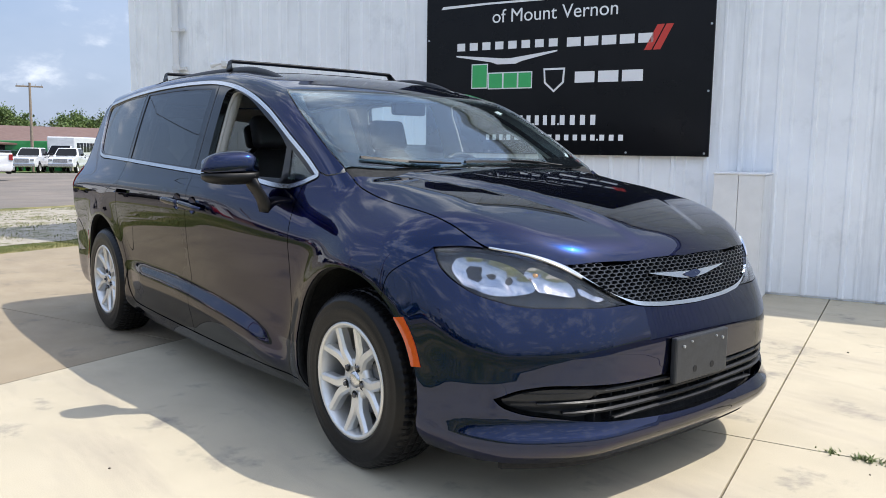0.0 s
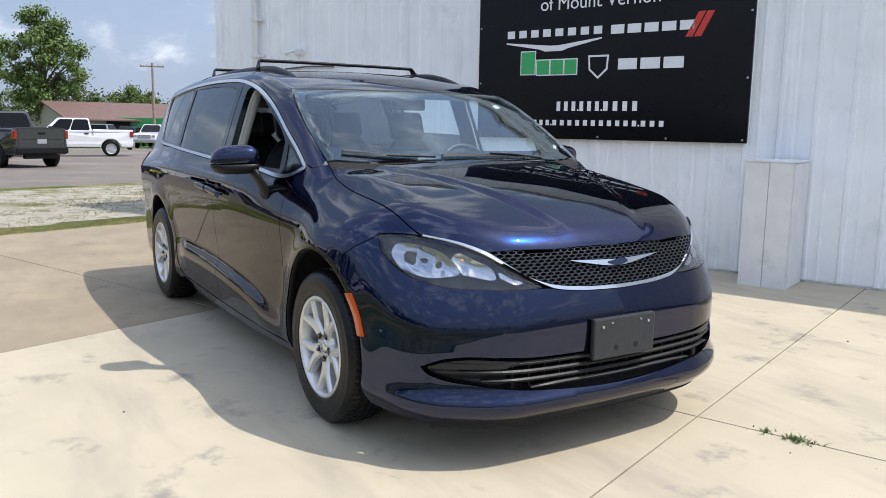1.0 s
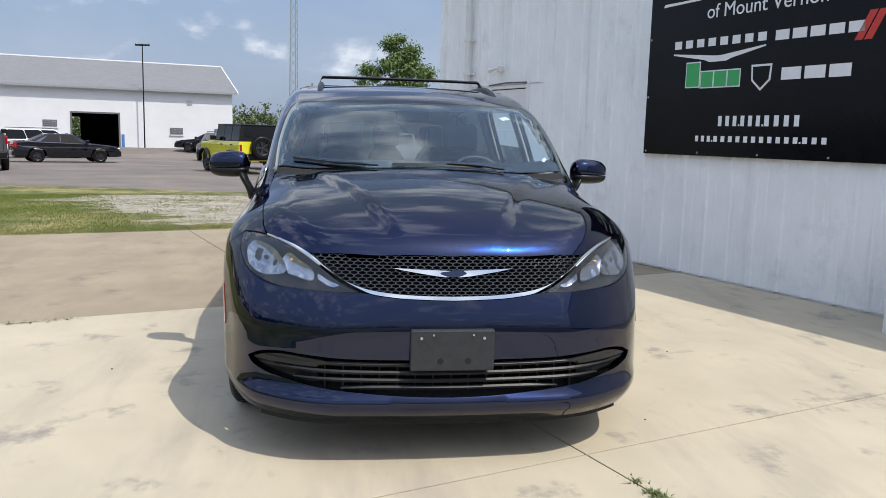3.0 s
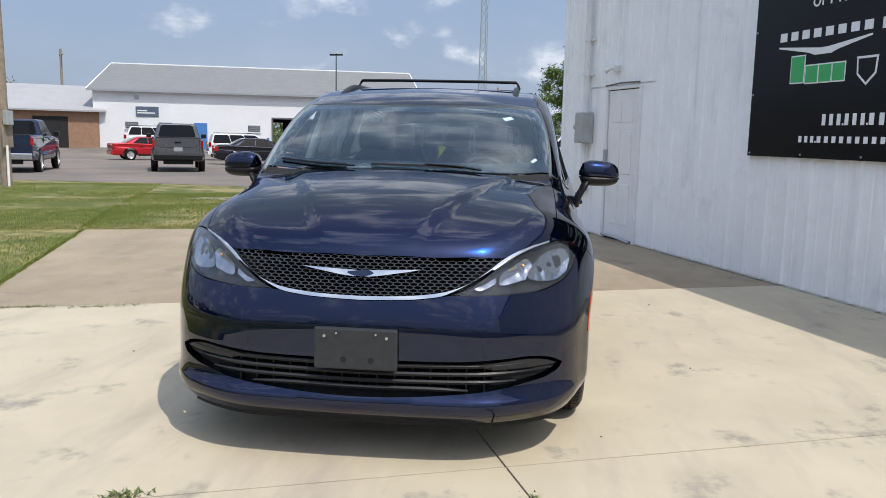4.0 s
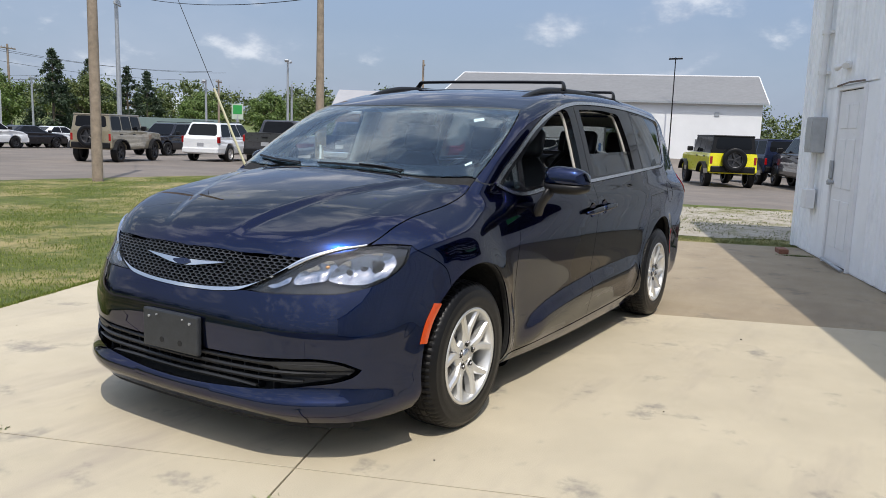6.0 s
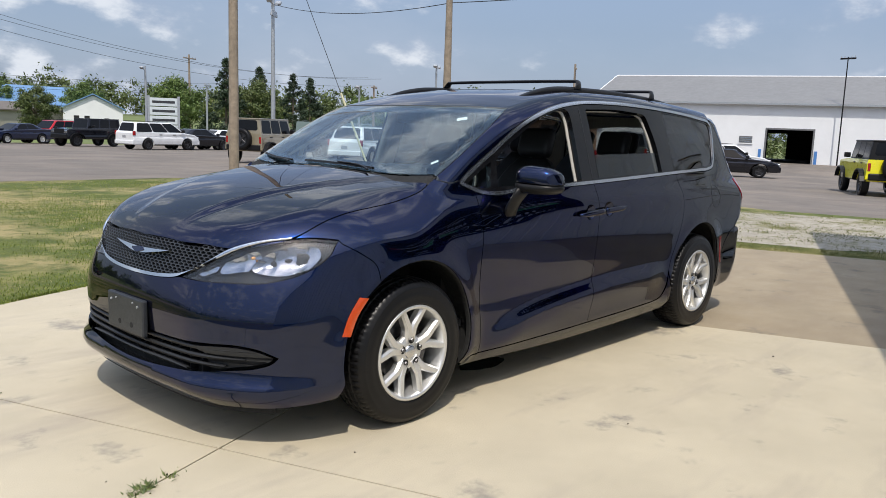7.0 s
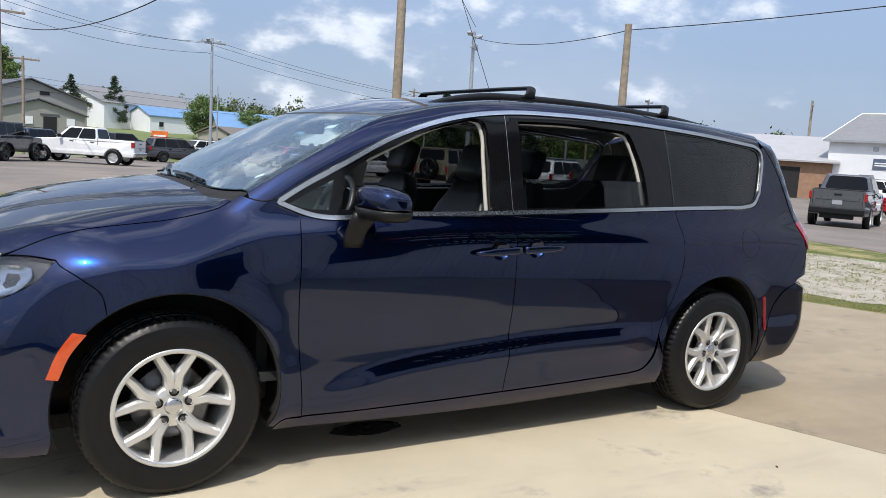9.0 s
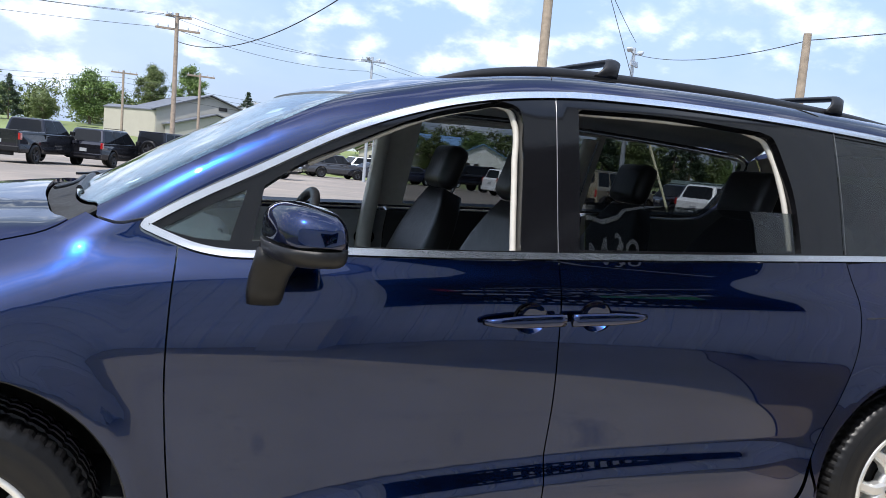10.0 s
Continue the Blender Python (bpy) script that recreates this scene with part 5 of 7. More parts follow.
# wipers: a slim arm from the cowl and a flat blade on the glass
for arm, blade in (([(1.370, .43), (1.335, .36), (1.315, .12)], [(1.310, .40), (1.315, .12), (1.310, -.18)]), ([(1.370, -.26), (1.330, -.34), (1.29, -.50)], [(1.305, -.32), (1.265, -.54), (1.215, -.71)])):
    q = on_top(dense(arm, .04)) + np.array([.004, 0, .016])
    bm = bm_new()
    tube(bm, [Vector(p) for p in q], .0055, 6)
    wp = part("wiper", bm, BLACK, van, "black wiper resting on the screen", smooth=True)
    q = on_top(dense(blade, .04))
    bm = bm_new()
    blob(bm, [[(p[0] + .011 * c, p[1], p[2] + .006 + .007 * d) for c, d in ((-1, -.6), (-.3, 1), (.4, 1), (1, -.6))] for p in q])
    part("wiper_blade", bm, RUBBER, wp)

# the right side mirrors the left
for nm, ob in list(side.items()):
    twin(ob, van)

# ---- wheels ----
R_T = .362


def tyre_mesh():
    n = 210
    prof = [(.224, -.100), (.232, -.110), (.242, -.117), (.248, -.1205), (.251, -.1195), (.270, -.1225), (.290, -.1235), (.296, -.1225), (.318, -.119), (.323, -.1195), (.326, -.117), (.340, -.109), (.352, -.096), (.3575, -.082), (.3595, -.060), (.3535, -.057), (.3535, -.050), (.3605, -.047), (.3620, -.024), (.3545, -.021), (.3545, -.014), (.3620, -.011), (.3620, .011)]
    prof = prof + [(r, -y) for r, y in prof[::-1][1:]]
    bm = bm_new()
    rings = []
    for k in range(n):
        a = 2 * math.pi * k / n
        ring = []
        for r, y in prof:
            rr = r
            if r > .351 and abs(y) > .055 and k % 3 == 0:
                rr = r - .0060
            elif r > .358 and abs(y) < .05 and k % 5 == 0:
                rr = r - .004
            ring.append(bm.verts.new((rr * math.cos(a), y, rr * math.sin(a))))
        rings.append(ring)
    for k in range(n):
        a, b = rings[k], rings[(k + 1) % n]
        for i in range(len(prof) - 1):
            bm.faces.new((a[i], a[i + 1], b[i + 1], b[i]))
    bmesh.ops.recalc_face_normals(bm, faces=bm.faces[:])
    me = mesh_of(bm, "tyre")
    me.materials.append(RUBBER)
    me.polygons.foreach_set("use_smooth", [abs(p.center.y) > .085 and math.hypot(p.center.x, p.center.z) < .349 for p in me.polygons])
    return me


def barrel_mesh():
    bm = bm_new()
    lathe(bm, [(.2360, .106), (.2385, .112), (.2365, .1175), (.230, .1190), (.2215, .1175), (.2165, .108), (.212, .085), (.206, .060), (.203, -.10), (.222, -.112), (.230, -.105), (.209, -.09), (.210, .06), (.220, .09)], 64, None, True)
    bmesh.ops.recalc_face_normals(bm, faces=bm.faces[:])
    me = mesh_of(bm, "wheel")
    me.materials.append(ALLOY)
    me.polygons.foreach_set("use_smooth", [True] * len(me.polygons))
    return me


def spoke_mesh():
    """One spoke of a V pair, from the hub to the rim, rounded on its face."""
    bm = bm_new()
    rings = []
    mid = dense([(.050, .010), (.090, .0135), (.125, .0200), (.165, .0430), (.208, .0690)], .012)
    tan = np.gradient(mid, axis=0)
    for k, (c, t) in enumerate(zip(mid, tan)):
        s = k / (len(mid) - 1)
        t = t / np.linalg.norm(t)
        w = .0225 - .0060 * s
        y = .090 + .010 * math.sin(math.pi * s * .8) + .016 * s ** 3
        rings.append([(c[0] - t[1] * p * w, y + q, c[1] + t[0] * p * w) for p, q in ((-1.15, -.040), (-1.05, -.012), (-.62, 0), (-.2, .0005), (.2, .0005), (.62, 0), (1.05, -.012), (1.15, -.040))])
    loops = [[bm.verts.new(p) for p in r] for r in rings]
    for a, b in zip(loops, loops[1:]):
        for k in range(8):
            bm.faces.new((a[k], a[(k + 1) % 8], b[(k + 1) % 8], b[k]))
    bm.faces.new(loops[0][::-1])
    bm.faces.new(loops[-1])
    bmesh.ops.recalc_face_normals(bm, faces=bm.faces[:])
    me = mesh_of(bm, "spoke")
    me.materials.append(ALLOY)
    return me


def lathe_mesh(name, prof, material, n=32, smooth=True):
    bm = bm_new()
    lathe(bm, prof, n)
    bmesh.ops.recalc_face_normals(bm, faces=bm.faces[:])
    me = mesh_of(bm, name)
    me.materials.append(material)
    me.polygons.foreach_set("use_smooth", [smooth] * len(me.polygons))
    return me


TYRE, BARREL, SPOKE = tyre_mesh(), barrel_mesh(), spoke_mesh()
HUB = lathe_mesh("hub", [(.001, .085), (.030, .086), (.074, .087), (.084, .080), (.088, .050), (.060, .03)], ALLOY)
CAP = lathe_mesh("centre_cap", [(.0005, .0965), (.024, .096), (.032, .092), (.036, .084)], SATIN)
NUT = lathe_mesh("lug_nut", [(.0005, .101), (.008, .100), (.0105, .096), (.0105, .082)], STEEL, 6, False)
NUTWELL = lathe_mesh("nut_well", [(.0195, .0915), (.0180, .0895), (.0100, .0890)], DARK, 16)
DISC = lathe_mesh("brake_disc", [(.06, .02), (.148, .02), (.150, .016), (.150, -.006), (.06, -.006)], STEEL, 48)


def wheel(x, y, turn, right):
    m = pose(x, y, .357, 0, turn, 180 if right else 0)
    w = part("wheel", BARREL, None, van, "silver alloy wheel with paired spokes")
    w.matrix_basis = m
    part("tyre", TYRE, None, w, "black tyre with dusty sidewall")
    for me in (HUB, CAP, DISC):
        part(me.name.split(".")[0], me, None, w)
    for k in range(5):
        for s in (1, -1):
            o = part("spoke", SPOKE, None, w)
            o.matrix_basis = pose(0, 0, 0, 0, 72 * k, 0) @ Matrix.Diagonal((1, 1, s, 1))
        a = radians(-72 * k)
        for me in (NUT, NUTWELL):
            o = part(me.name.split(".")[0], me, None, w)
            o.matrix_basis = Matrix.Translation((.062 * math.cos(a), .003, .062 * math.sin(a)))
    bm = bm_new()
    box(bm, -.155, -.075, -.03, .055, -.08, .08, None, .015)
    part("brake_caliper", bm, STEEL, w)


for x, y, t in ((1.5445, .868, -18), (-1.5445, .868, 12), (1.5445, -.868, 27), (-1.5445, -.868, 8)):
    wheel(x, y, t, y < 0)

# ---- floor and cabin ----
bm = bm_new()
box(bm, -2.35, 2.0, -.62, .62, .20, .26)
box(bm, -1.05, 1.05, -.90, .90, .20, .27)
part("underbody", bm, DARK, van)
tray = on_nose([(y, .205) for y in np.linspace(-.86, .86, 25)]) - np.array([.012, 0, 0])
bm = bm_new()
slab(bm, [(p[0], p[1]) for p in tray] + [(1.99, .90), (1.99, -.90)], .198, .215)
part("undertray", bm, DARK, van)
dam = on_nose([(y, .215) for y in np.linspace(-.80, .80, 33)]) - np.array([.050, 0, 0])
bm = bm_new()
slab(bm, [(p[0], p[1]) for p in dam] + [(p[0] - .02, p[1]) for p in dam[::-1]], .168, .210)
part("air_dam", bm, DARK, van, "black air dam under the bumper")
bm = bm_new()
box(bm, -2.2, 1.25, -.88, .88, .40, .44)
part("cabin_floor", bm, DASH, van)
bm = bm_new()
box(bm, 1.12, 1.17, -.80, .80, .30, 1.05)
part("bulkhead", bm, DARK, van)
# dashboard: a swept shelf with a hooded cluster
bm = bm_new()
rings = []
for y in np.linspace(-.80, .80, 33):
    hood = .045 * math.exp(-((y - .40) / .16) ** 2)
    dip = -.02 * abs(y)
    xs = [(1.40 - .30 * y * y, .99), (1.24 - .3 * y * y, 1.060 + dip), (1.02 - .18 * y * y, 1.075 + dip + hood), (.86 - .08 * y * y, 1.055 + dip + hood), (.80 - .06 * y * y, 1.00 + dip), (.83, .86), (.90, .70), (1.15, .70)]
    rings.append([(x, y, z) for x, z in xs])
blob(bm, rings)
part("dashboard", bm, DASH, van, "charcoal dashboard", smooth=True)
bm = bm_new()
lathe(bm, [(.185 + .016 * math.cos(a), .016 * math.sin(a)) for a in np.linspace(0, 2 * math.pi, 12, endpoint=False)], 40, pose(.68, .40, 1.085, 0, 0, 90) @ pose(0, 0, 0, -24, 0, 0), True)
sw = part("steering_wheel", bm, LEATHER, van, smooth=True)
bm = bm_new()
box(bm, -.17, .17, -.012, .012, -.025, .02, pose(.68, .40, 1.085, 0, 0, 90) @ pose(0, 0, 0, -24, 0, 0), .008)
box(bm, -.07, .07, -.03, .025, -.06, .05, pose(.68, .40, 1.085, 0, 0, 90) @ pose(0, 0, 0, -24, 0, 0), .015)
part("wheel_hub", bm, BLACK, sw)
bm = bm_new()
tube(bm, [(.69, .40, 1.07), (.97, .40, .92)], .035, 12)
part("column", bm, BLACK, sw)
bm = bm_new()
box(bm, .845, .865, -.13, .15, .90, 1.06, pose(0, 0, 0, 0, 0, 0), .006)
part("screen_panel", bm, GLOSSBLACK, van)
bm = bm_new()
box(bm, -.11, .11, -.02, .02, -.035, .035, pose(.63, 0, 1.50, 0, 0, 90), .015, 2)
part("inner_mirror", bm, BLACK, van, smooth=True)


def seat(x, y, z=.44, width=.50):
    """A bucket seat: cushion, bolsters, back, headrest on two posts."""
    s = part("seat", (lambda b: (box(b, x - .30, x + .26, y - width / 2, y + width / 2, z + .14, z + .30, None, .05, 3), b)[1])(bm_new()), LEATHER, van, "black leather seat", smooth=True)
    back = pose(x - .18, y, z + .24, 0, -23, 0)
    bm = bm_new()
    rings = []
    for k, h in enumerate(np.linspace(0, .62, 9)):
        w = width / 2 * (1.0 if h < .35 else 1.0 - .55 * ((h - .35) / .27) ** 2)
        d = .075 - .025 * (h / .62)
        ring = []
        for a in np.linspace(0, 2 * math.pi, 24, endpoint=False):
            ca, sa = math.cos(a), math.sin(a)
            yy = w * np.sign(sa) * abs(sa) ** .5
            xx = d * np.sign(ca) * abs(ca) ** .5 + (.028 * (abs(yy) / w) ** 3 if ca > 0 else 0)
            ring.append(back @ Vector((xx, yy, h)))
        rings.append(ring)
    blob(bm, rings)
    part("backrest", bm, LEATHER, s, smooth=True)
    bm = bm_new()
    for dx in (-.10, 0, .10):
        tube(bm, [back @ Vector((.055 - .02 * (h / .5), dx * (1 - .3 * h), h)) for h in (.08, .25, .42)], .010, 6)
    part("stitch_line", bm, LEATHER, s)
    bm = bm_new()
    box(bm, -.05, .05, -.13, .13, .625, .825, back @ pose(.01, 0, 0, 0, 4, 0), .042, 3)
    part("headrest", bm, LEATHER, s, smooth=True)
    for dy in (-.06, .06):
        bm = bm_new()
        tube(bm, [back @ Vector((0, dy, .58)), back @ Vector((0, dy, .67))], .008, 8)
        part("headrest_post", bm, GALV, s)


for x, y in ((.26, .42), (.26, -.42), (-.74, .42), (-.74, -.42)):
    seat(x, y)
for y in (-.45, 0, .45):
    seat(-1.62, y, .44, .42)
for s in (1, -1):
    bm = bm_new()
    tube(bm, [(.28, s * .735, 1.60), (.10, s * .735, 1.61)], .012, 8)
    part("grab_handle", bm, TRIM, van)
    for x0, lean in ((.075, -.03), (-1.03, -.05))[s > 0:]:
        bm = bm_new()
        rings = []
        for z in np.linspace(.85, 1.58, 10):
            y = float(half_width(np.array(x0), np.array(z))) - .075
            w = .042 - .010 * (z - .85)
            rings.append([(x0 + lean * (z - 1) + a * w, s * (y + b), z) for a, b in ((-1, .02), (-.8, -.022), (.8, -.022), (1, .02))])
        blob(bm, rings)
        part("pillar_trim", bm, TRIM, van, "cream inner pillar trim", smooth=True)
    # cream lining round the inside of the door windows
    for run in ([(.098, 1.15), (.082, 1.40), (.076, 1.525), (.092, 1.566), (.130, 1.578), (.205, 1.562), (.329, 1.527), (.565, 1.422), (.70, 1.355)],
                [(-.14, 1.585), (-.50, 1.594), (-.83, 1.583), (-.88, 1.565), (-.90, 1.53), (-.936, 1.40), (-.945, 1.30), (-.945, 1.20)]):
        q = on_side(dense(run, .02)) - np.array([0, .050, 0])
        bm = bm_new()
        tube(bm, [Vector(p * (1, s, 1)) for p in q], .010, 8)
        part("window_lining", bm, TRIM, van, "cream lining round the door window", smooth=True)
# ---- parked vehicles ----
CARGLASS = mat("dark_car_glass", (.008, .009, .011), .06, 0, .05, 4, ior=1.27)


def car_paint(name, c, metal=.3):
    return mat(name, c, .30, metal, .06, 3, coat=.9)


P_WHITE = car_paint("white_car_paint", (.72, .73, .74), 0)
P_BLACK = car_paint("black_car_paint", (.010, .010, .012))
P_GREY = car_paint("grey_car_paint", (.060, .061, .064), .4)
PLATE_GREY = mat("pale_plate", (.30, .31, .33), .5, 0, .1, 30)
P_SILVER = car_paint("silver_car_paint", (.26, .27, .285), .6)
P_STEEL = car_paint("steel_grey_car_paint", (.115, .12, .128), .5)
P_RED = car_paint("red_car_paint", (.42, .012, .016), .2)
P_YELLOW = car_paint("yellow_car_paint", (.80, .74, .02), 0)
P_TAN = car_paint("sand_car_paint", (.27, .235, .165), .2)
P_NAVY = car_paint("navy_car_paint", (.018, .026, .06), .4)
P_GREEN = car_paint("green_paint", (.02, .22, .06), 0)
KINDS = {
    # length, half width, wheel radius, axles, lower edge, body top line, glass foot, glass head, belt, roof, roof half width
    "pickup": (5.85, .99, .405, (1.84, -1.84), .46, [(-2.90, 1.34), (-1.02, 1.36), (-1.0, 1.30), (1.22, 1.28), (2.45, 1.20), (2.80, 1.10), (2.92, .90)], (-1.0, 1.22), (-.86, .55), 1.29, 1.93, .72),
    "suv": (4.85, .95, .375, (1.44, -1.44), .36, [(-2.42, 1.02), (-2.36, 1.14), (1.02, 1.10), (2.0, 1.04), (2.34, .92), (2.42, .74)], (-2.28, 1.02), (-1.98, .32), 1.11, 1.76, .70),
    "sedan": (4.90, .92, .335, (1.45, -1.42), .30, [(-2.44, .88), (-2.34, 1.02), (-1.7, 1.05), (1.05, .96), (2.0, .86), (2.34, .74), (2.44, .60)], (-1.95, 1.16), (-.95, .24), .94, 1.44, .60),
    "van": (5.10, .98, .345, (1.54, -1.50), .32, [(-2.54, 1.04), (-2.46, 1.16), (1.38, 1.08), (2.15, .98), (2.46, .84), (2.55, .66)], (-2.42, 1.40), (-2.22, .42), 1.10, 1.75, .72),
    "jeep": (4.50, .86, .425, (1.48, -1.48), .52, [(-2.12, 1.24), (.62, 1.24), (2.02, 1.16), (2.14, 1.10), (2.18, .78)], (-2.10, .62), (-2.04, .42), 1.24, 1.88, .70),
    "bus": (7.60, 1.12, .39, (2.75, -1.95), .42, [(-3.75, 1.34), (2.05, 1.34), (2.30, 1.30), (3.55, 1.12), (3.74, 1.02), (3.78, .60)], (1.1, 2.3), (1.05, 1.45), 1.33, 2.30, .85),
}
VEHICLE_MESH = {}


def far_wheel(r, alloy):
    key = ("wheel", r, alloy.name)
    if key not in VEHICLE_MESH:
        tyre = lathe_mesh("tyre", [(r * .62, -.10), (r * .72, -.115), (r * .9, -.118), (r, -.095), (r, .095), (r * .9, .118), (r * .72, .115), (r * .62, .10)], RUBBER, 28)
        bm = bm_new()
        lathe(bm, [(.001, .085), (r * .14, .085), (r * .16, .07)], 16)
        lathe(bm, [(r * .60, .108), (r * .635, .115), (r * .62, .09), (r * .55, .02), (.001, .015)], 28)
        for k in range(5):
            box(bm, r * .10, r * .62, .055, .085, -r * .075, r * .075, pose(0, 0, 0, 0, 72 * k, 0), .008)
        rim = mesh_of(bm, "rim")
        rim.materials.append(alloy)
        VEHICLE_MESH[key] = (tyre, rim)
    return VEHICLE_MESH[key]


def body_mesh(kind):
    """Side outline with open arches, rounded and drawn in towards the top."""
    length, hw, r, axles, low, line, *_ = KINDS[kind]
    out = [(line[0][0], low + .08)] + list(line) + [(line[-1][0], low + .06), (line[-1][0] - .1, low)]
    ra = r + .075
    for ax in axles:
        out += [(ax + ra * math.cos(a), max(low, r * .98 + ra * math.sin(a))) for a in np.linspace(radians(-4), radians(184), 13)]
    out += [(line[0][0] + .1, low)]
    bm = bm_new()
    lo = [bm.verts.new((x, -hw, z)) for x, z in out]
    hi = [bm.verts.new((x, hw, z)) for x, z in out]
    a = bm.faces.new(lo)
    b = bm.faces.new(hi[::-1])
    for i in range(len(out)):
        j = (i + 1) % len(out)
        bm.faces.new((lo[j], lo[i], hi[i], hi[j]))
    bmesh.ops.recalc_face_normals(bm, faces=bm.faces[:])
    bmesh.ops.bevel(bm, geom=list(a.edges) + list(b.edges), offset=.05 if kind != "jeep" else .03, segments=3, affect="EDGES", profile=.5)
    top = max(z for _, z in line)
    for cut in (.62, .82, top - .14):
        bmesh.ops.bisect_plane(bm, geom=bm.verts[:] + bm.edges[:] + bm.faces[:], plane_co=(0, 0, cut), plane_no=(0, 0, 1))
    for v in bm.verts:
        v.co.y *= 1 - .05 * max(0, (.62 - v.co.z) / .3) ** 1.5 - (.018 if .75 < v.co.z < top - .16 else 0)
        f = max(0, (v.co.z - .75) / max(.2, top - .75))
        g = max(0, abs(v.co.x) - length * .36) / (length * .14)
        v.co.y *= (1 - .05 * f * f) * (1 - (.10 if kind != "jeep" else .0) * g * g)
    bmesh.ops.triangulate(bm, faces=[f for f in bm.faces if len(f.verts) > 4])
    return mesh_of(bm, "body")


def frustum(bm, foot, head, z0, z1, w0, w1, grow=0.0):
    lo = [bm.verts.new((x, y, z0)) for x, y in ((foot[0] - grow, -w0 - grow), (foot[1] + grow, -w0 - grow), (foot[1] + grow, w0 + grow), (foot[0] - grow, w0 + grow))]
    hi = [bm.verts.new((x, y, z1)) for x, y in ((head[0] - grow, -w1 - grow), (head[1] + grow, -w1 - grow), (head[1] + grow, w1 + grow), (head[0] - grow, w1 + grow))]
    bm.faces.new(lo[::-1])
    bm.faces.new(hi)
    for i in range(4):
        j = (i + 1) % 4
        bm.faces.new((lo[i], lo[j], hi[j], hi[i]))


def pane(bm, a, b, c, d, u0, u1, v0, v1):
    """A sheet of glass on the face with foot a-b and head c-d, a little proud of it, its corners cut."""
    at = lambda u, v: a.lerp(b, u).lerp(c.lerp(d, u), v)
    n = (b - a).cross(c - a).normalized()
    if n.dot((a + b + c + d) / 4 - Vector((0, 0, (a.z + c.z) / 2))) < 0:
        n = -n
    e, g = .06 * (u1 - u0), .12 * (v1 - v0)
    ring = [at(u, v) for u, v in ((u0 + e, v0), (u1 - e, v0), (u1, v0 + g), (u1, v1 - g), (u1 - e, v1), (u0 + e, v1), (u0, v1 - g), (u0, v0 + g))]
    blob(bm, [[p - n * .02 for p in ring], [p + n * .004 for p in ring]])


def build_vehicle(kind, paint):
    length, hw, r, axles, low, line, foot, head, belt, top, rw = KINDS[kind]
    out = []
    add = lambda name, bm, m, label="": out.append((name, bm if isinstance(bm, bpy.types.Mesh) else mesh_of(bm, name), m, label, None))
    add("body", body_mesh(kind), paint)
    if kind == "bus":
        bm = bm_new()
        box(bm, -3.76, 1.55, -1.14, 1.14, 1.10, 2.92, None, .10, 3)
        add("coach_body", bm, paint)
        for s in (1, -1):
            for k in range(6):
                bm = bm_new()
                box(bm, -3.45 + k * .78, -2.77 + k * .78, s * 1.132, s * 1.150, 1.62, 2.42, None, .004)
                add("side_window", bm, CARGLASS)
    w0 = hw * .93
    shell = BLACK if kind == "jeep" and paint is P_YELLOW else paint
    bm = bm_new()
    frustum(bm, foot, head, belt - .03, top - .02, w0, rw)
    bmesh.ops.recalc_face_normals(bm, faces=bm.faces[:])
    bmesh.ops.bevel(bm, geom=bm.edges[:], offset={"jeep": .035, "pickup": .09, "sedan": .15}.get(kind, .11), segments=5, affect="EDGES", profile=.5)
    add("cabin", bm, shell)
    z0, z1 = belt - .03, top - .02
    cuts = {"pickup": (.04, .46, .48, .90), "suv": (.04, .315, .327, .63, .642, .95), "sedan": (.17, .505, .520, .88), "van": (.03, .345, .355, .665, .675, .96), "jeep": (.04, .32, .35, .63, .66, .94), "bus": (.5, .9)}[kind]
    for sy in (1, -1):
        a, b = Vector((foot[0], sy * w0, z0)), Vector((foot[1], sy * w0, z0))
        c, d = Vector((head[0], sy * rw, z1)), Vector((head[1], sy * rw, z1))
        for u0, u1 in zip(cuts[::2], cuts[1::2]):
            bm = bm_new()
            pane(bm, a, b, c, d, u0, u1, .09, .90)
            add("side_window", bm, CARGLASS)
    if kind != "bus":
        bm = bm_new()
        pane(bm, Vector((foot[0], w0, z0)), Vector((foot[0], -w0, z0)), Vector((head[0], rw, z1)), Vector((head[0], -rw, z1)), .09, .91, .14 if kind != "jeep" else .26, .90)
        add("rear_window", bm, CARGLASS)
    bm = bm_new()
    pane(bm, Vector((foot[1], w0, z0)), Vector((foot[1], -w0, z0)), Vector((head[1], rw, z1)), Vector((head[1], -rw, z1)), .06, .94, .07, .92)
    add("windscreen", bm, CARGLASS)
    if kind == "jeep":
        bm = bm_new()
        box(bm, head[0] - .03, head[1] + .03, -rw - .02, rw + .02, top - .06, top, None, .025, 2)
        add("roof", bm, shell)
    xf, xr = line[-1][0], line[0][0]
    bm = bm_new()
    box(bm, xf - .10, xf + .06, -hw * .90, hw * .90, low + .02, low + .30, None, .04, 2)
    add("front_bumper", bm, SATIN if kind == "pickup" else (BLACK if kind in ("jeep", "bus") else paint))
    bm = bm_new()
    box(bm, xr - .07, xr + .10, -hw * .90, hw * .90, low + .04, low + .27, None, .04, 2)
    add("rear_bumper", bm, (BLACK if paint in (P_GREY, P_BLACK, P_STEEL) else SATIN) if kind == "pickup" else (BLACK if kind in ("jeep", "bus") else paint))
    bm = bm_new()
    box(bm, xf - .06, xf + .025, -hw * .52, hw * .52, low + .34, low + (.66 if kind in ("pickup", "jeep", "bus") else .50), None, .02)
    add("grille", bm, BLACK if kind != "pickup" else SATIN)
